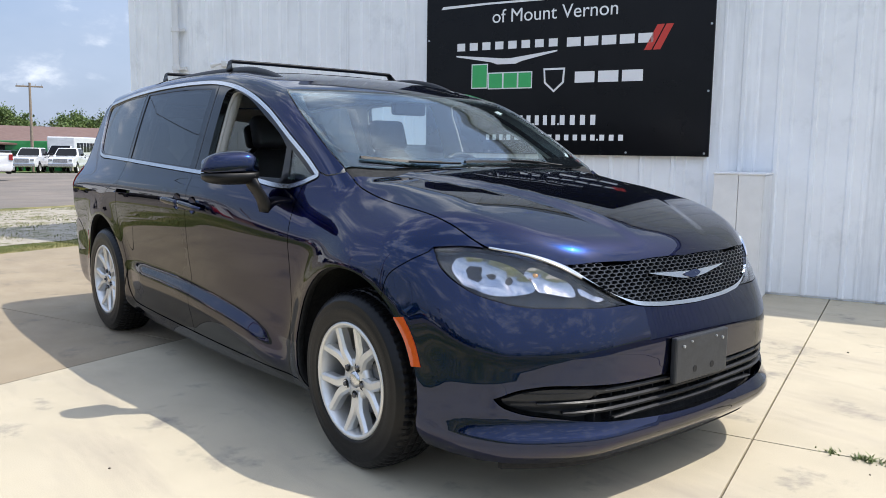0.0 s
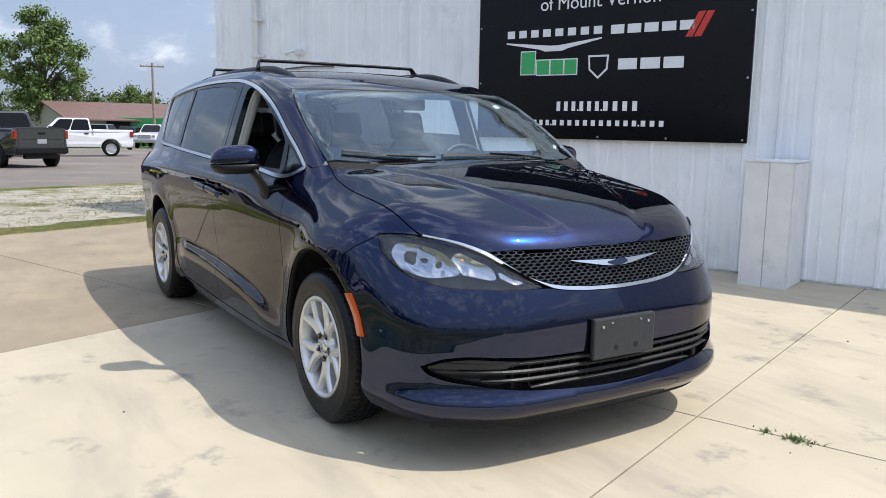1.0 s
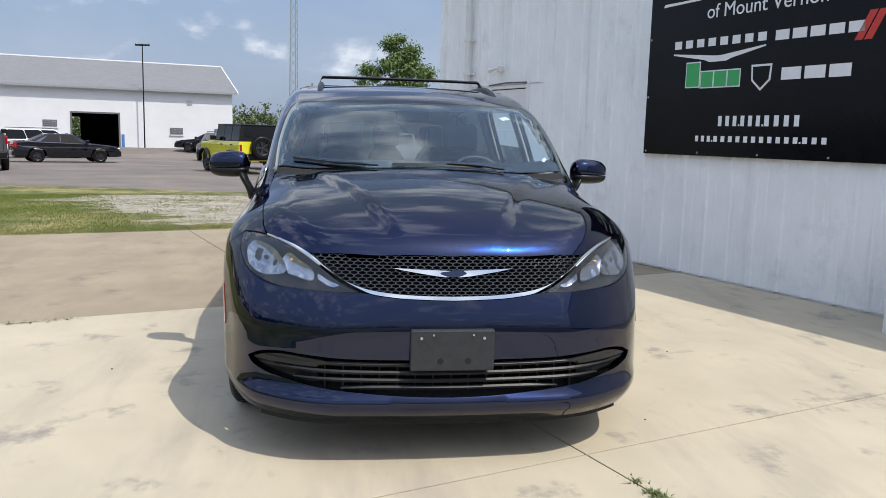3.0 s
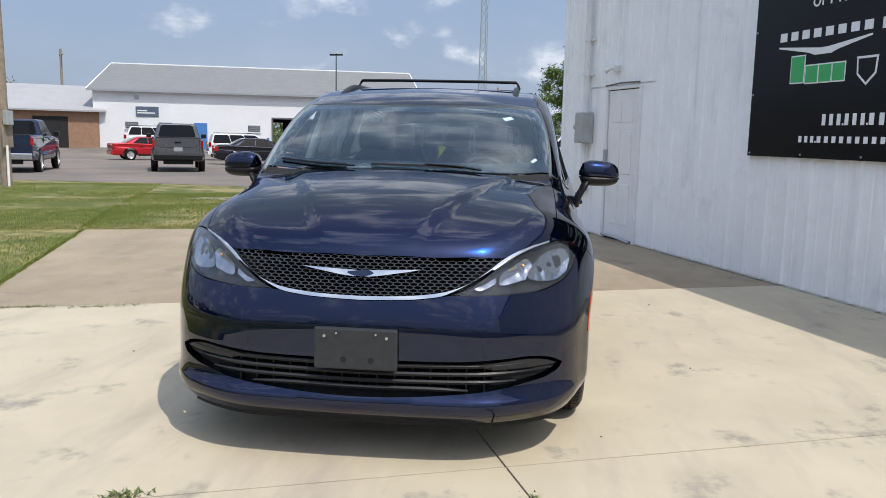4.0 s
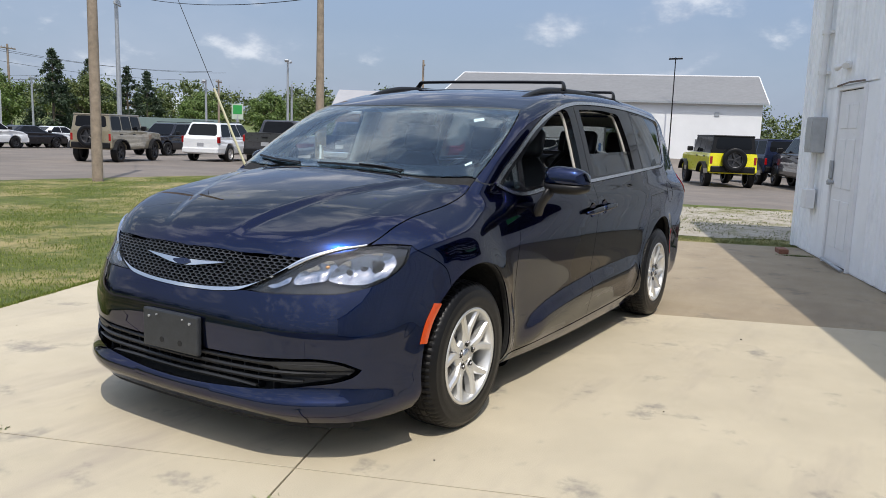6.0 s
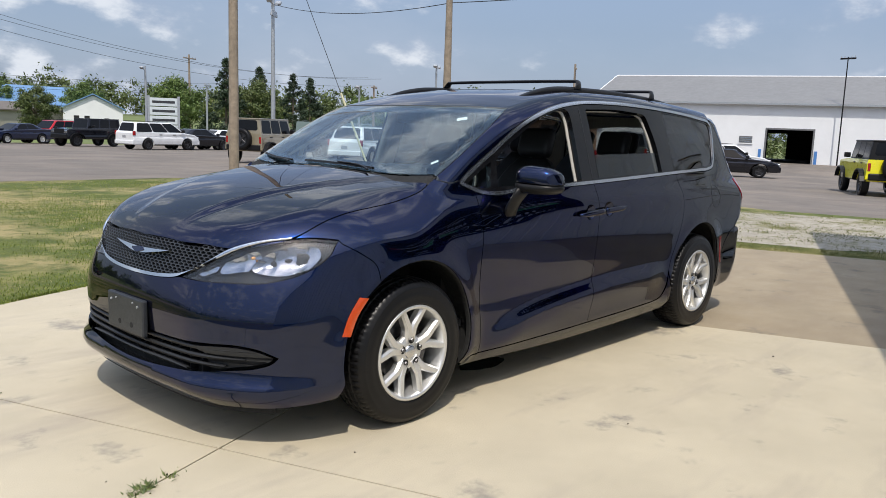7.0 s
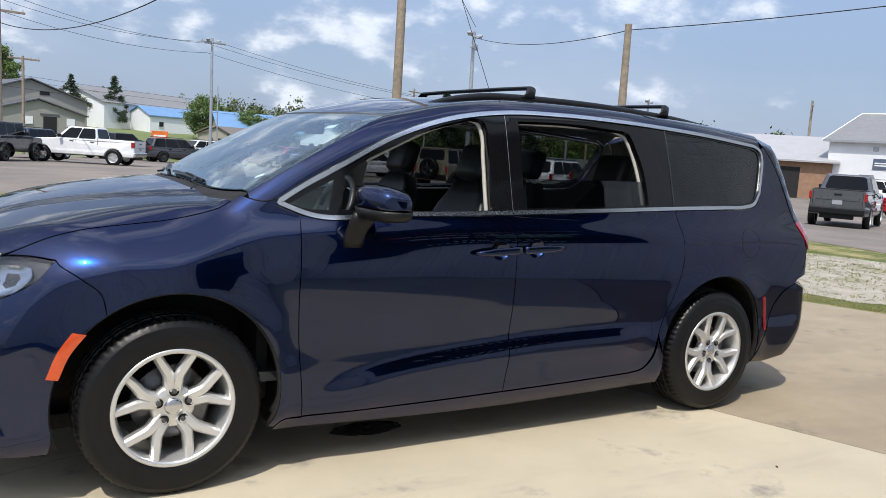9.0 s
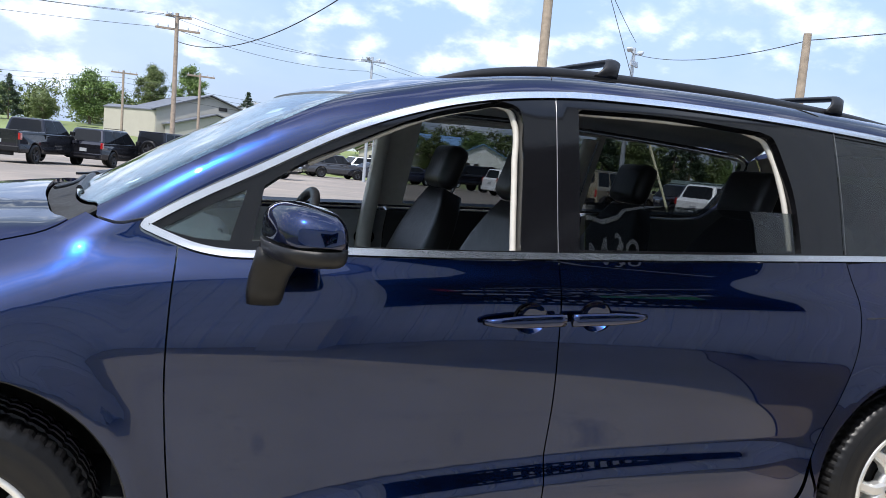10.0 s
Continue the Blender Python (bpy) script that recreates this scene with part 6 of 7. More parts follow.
    hz = {"pickup": 1.0, "suv": .84, "sedan": .68, "van": .78, "jeep": .98, "bus": .92}[kind]
    tz = {"pickup": 1.14, "suv": 1.0, "sedan": .86, "van": 1.05, "jeep": 1.0, "bus": 1.0}[kind]
    for s in (1, -1):
        bm = bm_new()
        box(bm, xf - .16, xf + .02, s * hw * .72 - .14, s * hw * .72 + .14, hz - .08, hz + .08, None, .03, 2)
        add("headlamp", bm, SATIN)
        bm = bm_new()
        box(bm, xr - .010, xr + .16, s * hw * .89 - .05, s * hw * .89 + .05, tz - .15, tz + .13, None, .02, 2)
        add("tail_lamp", bm, RED)
        bm = bm_new()
        box(bm, foot[1] - .42, foot[1] - .26, s * (hw + .02), s * (hw + .22), belt + .02, belt + .20, None, .03, 2)
        add("door_mirror", bm, BLACK if kind != "sedan" else paint)
        for dx in (-.05, -1.1):
            bm = bm_new()
            box(bm, foot[1] - .95 + dx, foot[1] - .75 + dx, s * hw * .955, s * hw * .955 + s * .035, belt - .15, belt - .11, None, .005)
            add("door_handle", bm, BLACK)
    for s in (1, -1):
        bm = bm_new()
        box(bm, axles[1] + r + .12, axles[0] - r - .12, s * (hw * .93 - .02), s * (hw * .93 + .03), low - .03, low + .12, None, .02, 2)
        add("side_sill", bm, BLACK)
    if kind == "pickup":
        for sy in (1, -1):
            bm = bm_new()
            box(bm, -1.035, -1.015, sy * (hw * .955 - .02), sy * (hw * .955 + .012), .62, 1.36)
            add("cab_gap", bm, DARK)
            bm = bm_new()
            box(bm, .10, .112, sy * (hw * .955 - .02), sy * (hw * .955 + .012), .62, 1.24)
            add("door_gap", bm, DARK)
        # dark sheet on the solid bed, coloured like the shade of an open hollow
        bm = bm_new()
        box(bm, xr + .06, -1.10, -.80, .80, 1.335, 1.366)
        add("bed_liner", bm, DARK)
        for z0, z1, y0, y1 in ((.66, 1.30, -.80, -.785), (.66, 1.30, .785, .80), (.66, .675, -.79, .79), (.98, .995, -.70, .70)):
            bm = bm_new()
            box(bm, xr - .006, xr + .01, y0, y1, z0, z1)
            add("tailgate_seam", bm, DARK)
        bm = bm_new()
        box(bm, xr - .03, xr + .01, -.12, .12, 1.16, 1.22, None, .01)
        add("tailgate_handle", bm, BLACK)
        bm = bm_new()
        box(bm, xr + .05, xr + .25, -.55, .55, low - .12, low + .08, None, .02)
        add("tow_bar", bm, DARK)
    if kind in ("suv", "van"):
        for s in (1, -1):
            bm = bm_new()
            box(bm, head[0] + .15, head[1] - .2, s * (rw - .05) - .02, s * (rw - .05) + .02, top + .02, top + .05, None, .01)
            add("roof_rail", bm, BLACK)
    bm = bm_new()
    box(bm, xr - .012, xr + .01, -.16, .16, tz - .30, tz - .15)
    add("plate", bm, PLATE_GREY)
    if kind == "jeep":
        for ax in axles:
            for s in (1, -1):
                bm = bm_new()
                rings = []
                for a in np.linspace(radians(12), radians(168), 9):
                    c, q = math.cos(a), math.sin(a)
                    rings.append([(ax + (r + d) * c * 1.12, s * y, r + (r + d) * q * .92) for d, y in ((.08, .80), (.08, 1.0), (.12, 1.0), (.12, .80))])
                blob(bm, rings)
                add("fender_flare", bm, BLACK)
    return out


def vehicle(kind, paint, x, y, heading, name, label, category):
    key = (kind, paint.name)
    if key not in VEHICLE_MESH:
        VEHICLE_MESH[key] = build_vehicle(kind, paint)
    r, axles, hw = KINDS[kind][2], KINDS[kind][3], KINDS[kind][1]
    z = land(x, y) - .012
    t = tagged(new(name), label, category, "parked vehicles")
    t.matrix_basis = pose(x, y, z, 0, 0, heading)
    for nm, me, m, lb, _ in VEHICLE_MESH[key]:
        part(nm, me, m, t, lb)
    tyre, rim = far_wheel(r, DARK_ALLOY if kind == "jeep" or paint in (P_BLACK, P_GREY) or name == "parked_van" else ALLOY)
    spots = [(ax, s * (hw - .10), r, 0 if s > 0 else 180) for ax in axles for s in (1, -1)]
    if kind == "jeep":
        spots.append((-2.25, 0, 1.02, 90))
    for px, py, pz, turn in spots:
        w = part("wheel", rim, None, t)
        w.matrix_basis = pose(px, py, pz, 0, 0, turn)
        part("tyre", tyre, None, w)
    return t


for kind, paint, x, y, heading, name, label, cat in (
        ("bus", P_WHITE, -69.3, 16.6, -35, "shuttle_bus", "white shuttle bus with a row of dark windows", "bus"),
        ("pickup", P_WHITE, -64.8, 12.8, -28, "pickup_truck", "white pickup truck with a chrome front", "pickup truck"),
        ("pickup", P_WHITE, -63.6, 15.2, -28, "pickup_truck", "white pickup truck with a chrome front", "pickup truck"),
        ("suv", P_BLACK, -70.3, 11.8, -30, "parked_suv", "black sport utility parked on the far lot", "car"),
        ("pickup", P_SILVER, -67.5, 9.2, 150, "pickup_truck", "silver pickup truck with red tail lamps", "pickup truck"),
        ("pickup", P_GREY, -27.6, -.7, 204, "pickup_truck", "dark grey pickup truck on the asphalt", "pickup truck"),
        ("pickup", P_WHITE, -39.5, 3.2, 262, "pickup_truck", "white pickup truck parked side on", "pickup truck"),
        ("jeep", P_YELLOW, -26.8, -4.1, 207, "off_roader", "bright yellow off-roader with a black top and spare wheel", "off-roader"),
        ("sedan", P_BLACK, -56.0, -9.4, 262, "parked_sedan", "black sedan in front of the white building", "car"),
        ("van", P_SILVER, -44.0, -7.2, 200, "parked_van", "silver minivan on the asphalt", "car"),
        ("suv", P_NAVY, -42.4, -2.9, 230, "parked_suv", "dark blue sport utility on the asphalt", "car"),
        ("jeep", P_GREY, -37.5, -1.4, 222, "off_roader", "grey off-roader with a spare wheel", "off-roader"),
        ("pickup", P_GREY, -22.1, -21.7, 206, "pickup_truck", "grey pickup truck beside the lawn", "pickup truck"),
        ("pickup", P_NAVY, -22.9, -18.3, 203, "pickup_truck", "dark blue pickup truck beside the lawn", "pickup truck"),
        ("sedan", P_RED, -42.6, -22.7, 128, "parked_sedan", "red sedan with silver wheels", "car"),
        ("pickup", P_STEEL, -26.57, -13.82, 205, "pickup_truck", "silver-grey pickup truck seen from behind", "pickup truck"),
        ("suv", P_WHITE, -51.9, -26.6, 118, "parked_suv", "white sport utility by the white building", "car"),
        ("van", P_WHITE, -46.2, -17.8, 118, "parked_van", "white minivan by the white building", "car"),
        ("sedan", P_BLACK, -37.0, -13.8, 118, "parked_sedan", "glossy black sedan on the asphalt", "car"),
        ("jeep", P_NAVY, -31.4, -3.3, 214, "off_roader", "dark off-roader with a spare wheel", "off-roader"),
        ("van", P_WHITE, -21.7, -45.1, 190, "parked_van", "white minivan with dark wheels", "car"),
        ("sedan", P_BLACK, -25.4, -46.5, 190, "parked_sedan", "black sedan in the row", "car"),
        ("sedan", P_WHITE, -27.9, -47.2, 190, "parked_sedan", "white sedan in the row", "car"),
        ("jeep", P_TAN, -16.5, -25.7, 206, "off_roader", "sand-coloured off-roader with a hard top", "off-roader"),
        ("suv", P_BLACK, -25.3, -33.1, 15, "parked_suv", "black sport utility beside the off-roader", "car"),
        ("suv", P_WHITE, -22.2, -25.5, 200, "parked_suv", "white sport utility beside the lawn", "car"),
        ("jeep", P_BLACK, -19.8, -51.2, 15, "off_roader", "black off-roader in the far row", "off-roader"),
        ("suv", P_RED, -20.8, -59.4, 20, "parked_suv", "red sport utility in the far row", "car"),
        ("sedan", P_NAVY, -17.5, -57.5, 20, "parked_sedan", "dark blue sedan in the far row", "car"),
        ("sedan", P_BLACK, -14.5, -57.3, 20, "parked_sedan", "black sedan in the far row", "car"),
        ("suv", P_GREY, -11.6, -56.5, 190, "parked_suv", "grey sport utility in the far row", "car"),
        ("pickup", P_BLACK, -8.0, -58.5, 200, "pickup_truck", "black pickup truck in the far row", "pickup truck"),
        ("suv", P_WHITE, -15.5, -66.5, 20, "parked_suv", "white sport utility behind the far row", "car"),
        ("sedan", P_SILVER, -10.5, -66.0, 20, "parked_sedan", "silver sedan behind the far row", "car"),
        ("pickup", P_WHITE, -3.6, -42.5, -30, "pickup_truck", "white pickup truck with a silver bumper", "pickup truck"),
        ("pickup", P_BLACK, 6.0, -36.0, 248, "pickup_truck", "black pickup truck with a chrome bumper", "pickup truck"),
        ("suv", P_BLACK, 3.2, -38.6, 246, "parked_suv", "black sport utility seen from behind", "car"),
        ("jeep", P_BLACK, .3, -40.6, 240, "off_roader", "black off-roader with a spare wheel", "off-roader"),
        ("suv", P_NAVY, -1.9, -49.5, 232, "parked_suv", "dark blue sport utility in the row", "car"),
        ("pickup", P_GREY, 10.5, -36.0, 238, "pickup_truck", "grey pickup truck at the end of the row", "pickup truck")):
    vehicle(kind, paint, x, y, heading, name, label, cat)

# ---- buildings in the distance ----
F_WHITE = mat("white_block_wall", (.76, .77, .78), .75, 0, .04, .8, .002, 12)
F_TAN = mat("tan_metal_wall", (.36, .335, .28), .7, 0, .05, .6)
F_GREYWALL = mat("grey_metal_wall", (.30, .29, .26), .7, 0, .05, .6)
F_BRICK = mat("brown_brick_wall", (.30, .18, .115), .85, 0, .16, 3)
R_GREY = mat("grey_metal_roof", (.20, .20, .20), .65, .0, .06, .8)
R_PALE = mat("pale_metal_roof", (.36, .355, .36), .6, .0, .06, .8)
R_BROWN = mat("brown_metal_roof", (.16, .095, .075), .7, 0, .08, .8)
R_TAUPE = mat("taupe_shingle_roof", (.15, .13, .115), .85, 0, .1, 2)
R_BLUE = mat("blue_metal_roof", (.14, .27, .46), .5, .1, .06, .8)
R_DARK = mat("charcoal_metal_roof", (.10, .105, .12), .6, .1, .06, .8)
F_DARKDOOR = mat("dark_doorway", (.012, .012, .013), .8, 0, .1, 3)
F_LOUVRE = mat("grey_louvre", (.14, .145, .15), .6, 0, .3, 12)
F_BLUE = mat("blue_door_paint", (.06, .20, .48), .5, 0, .06, 6)
F_PALE = mat("dark_picture_panel", (.09, .12, .17), .5, 0, .2, 3)
F_GREENSIGN = mat("green_sign", (.02, .28, .06), .5, 0, .1, 5)
F_ORANGE = mat("orange_banner", (.75, .17, .03), .6, 0, .06, 6)


def house(a, b, depth, eave, ridge, wall, roof, label, over=.4, name="far_building", ridge_along=True, features=(), trim=None, garage=None):
    """A gabled building: a to b is its front foot; it stands back to the left of that line."""
    a, b = Vector((*a, 0)), Vector((*b, 0))
    length = (b - a).length
    z = min(land(a.x, a.y), land(b.x, b.y)) - .1
    m = Matrix.Translation((a.x, a.y, z)) @ pose(0, 0, 0, 0, 0, math.degrees(math.atan2(b.y - a.y, b.x - a.x)))
    h = tagged(new(name), label, "building")
    h.matrix_basis = m
    bm = bm_new()
    if ridge_along:
        prof = [(0, 0), (depth, 0), (depth, eave), (depth / 2, ridge - .08), (0, eave)]
        ends = [[bm.verts.new((x, y, q)) for y, q in prof] for x in (0, length)]
    else:
        prof = [(0, 0), (length, 0), (length, eave), (length / 2, ridge - .08), (0, eave)]
        ends = [[bm.verts.new((x, y, q)) for x, q in prof] for y in (0, depth)]
    bm.faces.new(ends[0])
    bm.faces.new(ends[1][::-1])
    for i in range(5):
        j = (i + 1) % 5
        bm.faces.new((ends[0][j], ends[0][i], ends[1][i], ends[1][j]))
    bmesh.ops.recalc_face_normals(bm, faces=bm.faces[:])
    if garage:
        x0, x1, top, b0, b1 = garage
        for co, no in (((x0, 0, 0), (1, 0, 0)), ((x1, 0, 0), (1, 0, 0)), ((b0, 0, 0), (1, 0, 0)), ((b1, 0, 0), (1, 0, 0)), ((0, 0, top), (0, 0, 1))):
            bmesh.ops.bisect_plane(bm, geom=bm.verts[:] + bm.edges[:] + bm.faces[:], plane_co=co, plane_no=no)
        gone = []
        for f in bm.faces:
            c = f.calc_center_median()
            if c.z < top and (abs(c.y) < .01 and x0 < c.x < x1 or abs(c.y - depth) < .01 and b0 < c.x < b1):
                gone.append(f)
        bmesh.ops.delete(bm, geom=gone, context="FACES")
        # the workshop behind the opening, its shade painted as near-black lining, with a second doorway at the back
        room = bm_new()
        l0, l1 = min(x0, b0) - .9, max(x1, b1) + .9
        box(room, l0 - .1, l0, .12, depth - .12, .06, top + .8)
        box(room, l1, l1 + .1, .12, depth - .12, .06, top + .8)
        box(room, l0, l1, .12, depth - .12, top + .7, top + .8)
        box(room, l0, l1, .02, depth - .02, .06, .10)
        for u0, u1, y0 in ((l0, x0, .02), (x1, l1, .02), (l0, b0, depth - .12), (b1, l1, depth - .12)):
            box(room, u0, u1, y0, y0 + .1, .10, top + .7)
        box(room, x0, x1, .02, .12, top, top + .7)
        box(room, b0, b1, depth - .12, depth - .02, top - .1, top + .7)
        part("workshop", room, F_DARKDOOR, h, "dark workshop interior")
        bm_trim = bm_new()
        for u0, u1, z0, z1 in ((x0 - .12, x0, .1, top + .12), (x1, x1 + .12, .1, top + .12), (x0, x1, top, top + .12)):
            box(bm_trim, u0, u1, -.04, .03, z0, z1)
        part("door_frame", bm_trim, F_LOUVRE, h, "grey steel door frame")
    part("wall", bm, wall, h)
    span = depth if ridge_along else length
    run = length if ridge_along else depth
    k = (ridge - eave) / (span / 2)
    for s in (0, 1):
        bm = bm_new()
        pts = [(-over, eave - over * k), (span / 2, ridge), (span / 2, ridge + .12), (-over, eave - over * k + .12)]
        if s:
            pts = [(span - y, q) for y, q in pts]
        e = [[bm.verts.new((x, y, q) if ridge_along else (y, x, q)) for y, q in pts] for x in (-over, run + over)]
        bm.faces.new(e[0])
        bm.faces.new(e[1][::-1])
        for i in range(4):
            j = (i + 1) % 4
            bm.faces.new((e[0][j], e[0][i], e[1][i], e[1][j]))
        bmesh.ops.recalc_face_normals(bm, faces=bm.faces[:])
        part("roof", bm, roof, h)
        if trim:
            pts = [(-over, eave - over * k - .02), (span / 2, ridge - .02), (span / 2, ridge + .15), (-over, eave - over * k + .15)]
            if s:
                pts = [(span - y, q) for y, q in pts]
            for x0 in (-over - .08, run + over):
                bm = bm_new()
                e = [[bm.verts.new((x, y, q)) for y, q in pts] for x in (x0, x0 + .08)]
                bm.faces.new(e[0])
                bm.faces.new(e[1][::-1])
                for i in range(4):
                    j = (i + 1) % 4
                    bm.faces.new((e[0][j], e[0][i], e[1][i], e[1][j]))
                bmesh.ops.recalc_face_normals(bm, faces=bm.faces[:])
                part("rake_trim", bm, trim, h, "white edge trim")
            bm = bm_new()
            y0 = -over - .10 if not s else span + over
            box(bm, -over, run + over, y0, y0 + .10, eave - over * k - .03, eave - over * k + .12)
            part("gutter", bm, GALV, h, "dull grey gutter")
    if trim:
        bm = bm_new()
        box(bm, -over, run + over, span / 2 - .18, span / 2 + .18, ridge + .06, ridge + .17, None, .02)
        part("ridge_cap", bm, trim, h)
    for nm, x0, x1, z0, z1, material, lb in features:
        bm = bm_new()
        box(bm, x0, x1, -.06, .05, z0, z1, None, .01)
        f = part(nm, bm, material, h, lb)
        if nm == "window":
            bm = bm_new()
            box(bm, x0 - .06, x1 + .06, -.09, -.02, z0 - .10, z0 - .03)
            part("sill", bm, F_WHITE, f)
        if material is F_LOUVRE:
            for q in (.30, .58, .86):
                bm = bm_new()
                box(bm, x0 + .05, x1 - .05, -.075, -.055, z0 + (z1 - z0) * (q - .16), z0 + (z1 - z0) * (q - .04))
                part("slat", bm, SATIN, f)
        if material is F_PALE:
            for q, w in ((.30, .9), (.52, .5)):
                bm = bm_new()
                box(bm, x0 + .12, x0 + .12 + (x1 - x0 - .24) * w, -.07, -.055, z0 + (z1 - z0) * q, z0 + (z1 - z0) * (q + .12))
                part("text_bar", bm, F_WHITE, f)
    return h


house((-53.7, -32.7), (-60.6, -8.4), 17, 4.55, 7.05, F_WHITE, R_GREY, "long white block building with a grey metal roof", .35, trim=F_WHITE, garage=(13.6, 16.8, 2.6, 12.3, 14.0), features=(
    ("window", 2.35, 3.30, 1.62, 2.12, F_LOUVRE, "small louvred window"), ("sign", 3.15, 4.85, 2.55, 3.32, F_PALE, "dark blue picture sign with pale lettering bars"), ("window", 4.85, 5.80, 1.62, 2.12, F_LOUVRE, "small louvred window"),
    ("door", 7.5, 8.5, .1, 2.15, F_BLUE, "blue door"), ("window", 11.65, 12.60, 1.55, 2.05, F_LOUVRE, "small louvred window"),
    ("window", 20.5, 21.45, 1.2, 1.7, F_LOUVRE, "small louvred window"), ("window", 23.85, 24.75, 1.2, 1.7, F_LOUVRE, "small louvred window"),
    ("floodlight", 21.8, 22.15, 3.5, 3.8, GALV, ""), ("floodlight", 3.05, 3.40, 3.85, 4.15, GALV, ""),
    ("bollard", 13.1, 13.3, .1, 1.1, F_BLUE, "blue bollard"), ("bollard", 17.0, 17.2, .1, 1.1, F_BLUE, "blue bollard")))
house((-48.7, -40.3), (-53.75, -32.25), 14, 3.0, 5.0, F_BRICK, R_PALE, "low brown brick building with a pale metal roof", .5, features=(
    ("doorway", 4.9, 7.3, .1, 2.45, F_DARKDOOR, "dark glass entrance"), ("window", 1.0, 3.2, .9, 2.2, F_DARKDOOR, "wide dark window")))
house((-72.8, 7.5), (-75.0, 24.0), 16, 2.5, 4.1, F_TAN, R_BROWN, "long low building with a brown metal roof", .5, features=(("door", 3, 6, .1, 2.4, F_DARKDOOR, "dark door"),))
house((1.3, -92.3), (-10.3, -94.9), 19, 3.55, 5.6, F_GREYWALL, R_DARK, "grey metal building with a charcoal gable roof", .4, ridge_along=False, features=(("vent", 6.9, 7.9, 4.0, 4.4, F_DARKDOOR, "dark louvre vent"),))
house((-.4, -88.2), (-9.5, -89.9), 4.0, 2.2, 3.6, F_GREYWALL, R_DARK, "grey gabled annex with small windows", .3, ridge_along=False, features=(("window", 3.2, 4.1, 1.1, 1.8, F_WHITE, "small white-framed window"), ("window", 7.4, 8.2, 1.1, 1.8, F_WHITE, "small white-framed window"), ("door", 5.1, 6.4, .1, 1.9, F_DARKDOOR, "dark double door"), ("door_hood", 4.8, 6.7, 2.0, 2.2, R_DARK, "dark door hood")))
house((7.0, -98.4), (1.4, -92.6), 2.0, 3.3, 3.6, F_TAN, R_DARK, "tan side wall of the metal building", .1)
house((-19.2, -105.5), (-28.6, -108.6), 6, 2.25, 3.4, F_WHITE, R_BLUE, "white shed with a blue roof", .2, features=(("window", 1.3, 1.9, .9, 1.5, F_DARKDOOR, "small dark window"),))
house((-19.8, -80.6), (-22.0, -80.0), 6, 1.95, 2.55, F_TAN, R_TAUPE, "tan house gable with two small windows", .2, ridge_along=False, features=(("window", .45, .80, .75, 1.35, F_DARKDOOR, "small window"), ("window", 1.35, 1.70, .75, 1.35, F_DARKDOOR, "small window")))
house((-22.2, -80.9), (-31.4, -83.4), 6, 1.75, 2.5, F_TAN, R_TAUPE, "long tan house wing with a taupe roof", .3, features=(("window", 1.6, 2.1, .8, 1.4, F_DARKDOOR, "small window"), ("window", 7.2, 8.0, .8, 1.4, F_DARKDOOR, "small window")))
house((-24.0, -90.0), (-35.5, -88.5), 9, 2.2, 4.1, F_TAN, R_BLUE, "house with a bright blue metal roof", .4)
house((-30.7, -81.6), (-35.9, -79.2), 8, 2.4, 3.8, F_WHITE, R_BLUE, "white gabled house with a grey-blue roof", .3, ridge_along=False, features=(("window", 1.0, 1.5, .9, 1.6, F_DARKDOOR, "small window"), ("window", 2.0, 2.5, .9, 1.6, F_DARKDOOR, "small window"), ("window", 3.9, 4.4, .7, 1.4, F_DARKDOOR, "small window")))
house((-42.0, -57.0), (-47.5, -52.6), 8, 1.6, 2.5, F_GREYWALL, mat("green_metal_roof", (.075, .105, .088), .6, 0, .06, 2), "low shed with a green roof", .3)
house((-14.0, -108.0), (-30.0, -118.0), 12, 3.4, 5.4, F_WHITE, R_GREY, "distant white shed with a grey roof", .3)

# sign pylon, banner, green tractor sign
py = tagged(new("sign_pylon"), "white stacked sign board on two posts", "sign")
pz = land(-30.1, -59.9)
for k, q in enumerate((1.0, 1.75, 2.5, 3.25)):
    bm = bm_new()
    box(bm, -1.1, 1.1, -.12, .12, q, q + .68, Matrix.Translation((-30.1, -59.9, pz)) @ pose(0, 0, 0, 0, 0, -28), .02)
    pb = part("sign_panel", bm, mat("pale_sign", (.55, .60, .62), .5, 0, .06, 4), py)
    bm = bm_new()
    box(bm, -.9, .9, .12, .135, q + .25, q + .45, Matrix.Translation((-30.1, -59.9, pz)) @ pose(0, 0, 0, 0, 0, -28))
    part("text_bar", bm, P_GREY, pb)
for s in (-1, 1):
    bm = bm_new()
    box(bm, s * 1.2 - .1, s * 1.2 + .1, -.1, .1, -.1, 4.1, Matrix.Translation((-30.1, -59.9, pz)) @ pose(0, 0, 0, 0, 0, -28))
    part("post", bm, GALV, py)
ban = tagged(new("banner"), "orange banner sign on a frame by the road", "banner")
bm = bm_new()
box(bm, -.7, .7, -.03, .03, .5, 2.1, Matrix.Translation((-13.2, -70.5, land(-13, -70))) @ pose(0, 0, 0, 0, 0, -12), .01)
bp = part("banner_panel", bm, F_ORANGE, ban)
for q in (.8, 1.2, 1.6):
    bm = bm_new()
    box(bm, -.5, .5, .03, .045, q, q + .14, Matrix.Translation((-13.2, -70.5, land(-13, -70))) @ pose(0, 0, 0, 0, 0, -12))
    part("text_bar", bm, LETTER, bp)
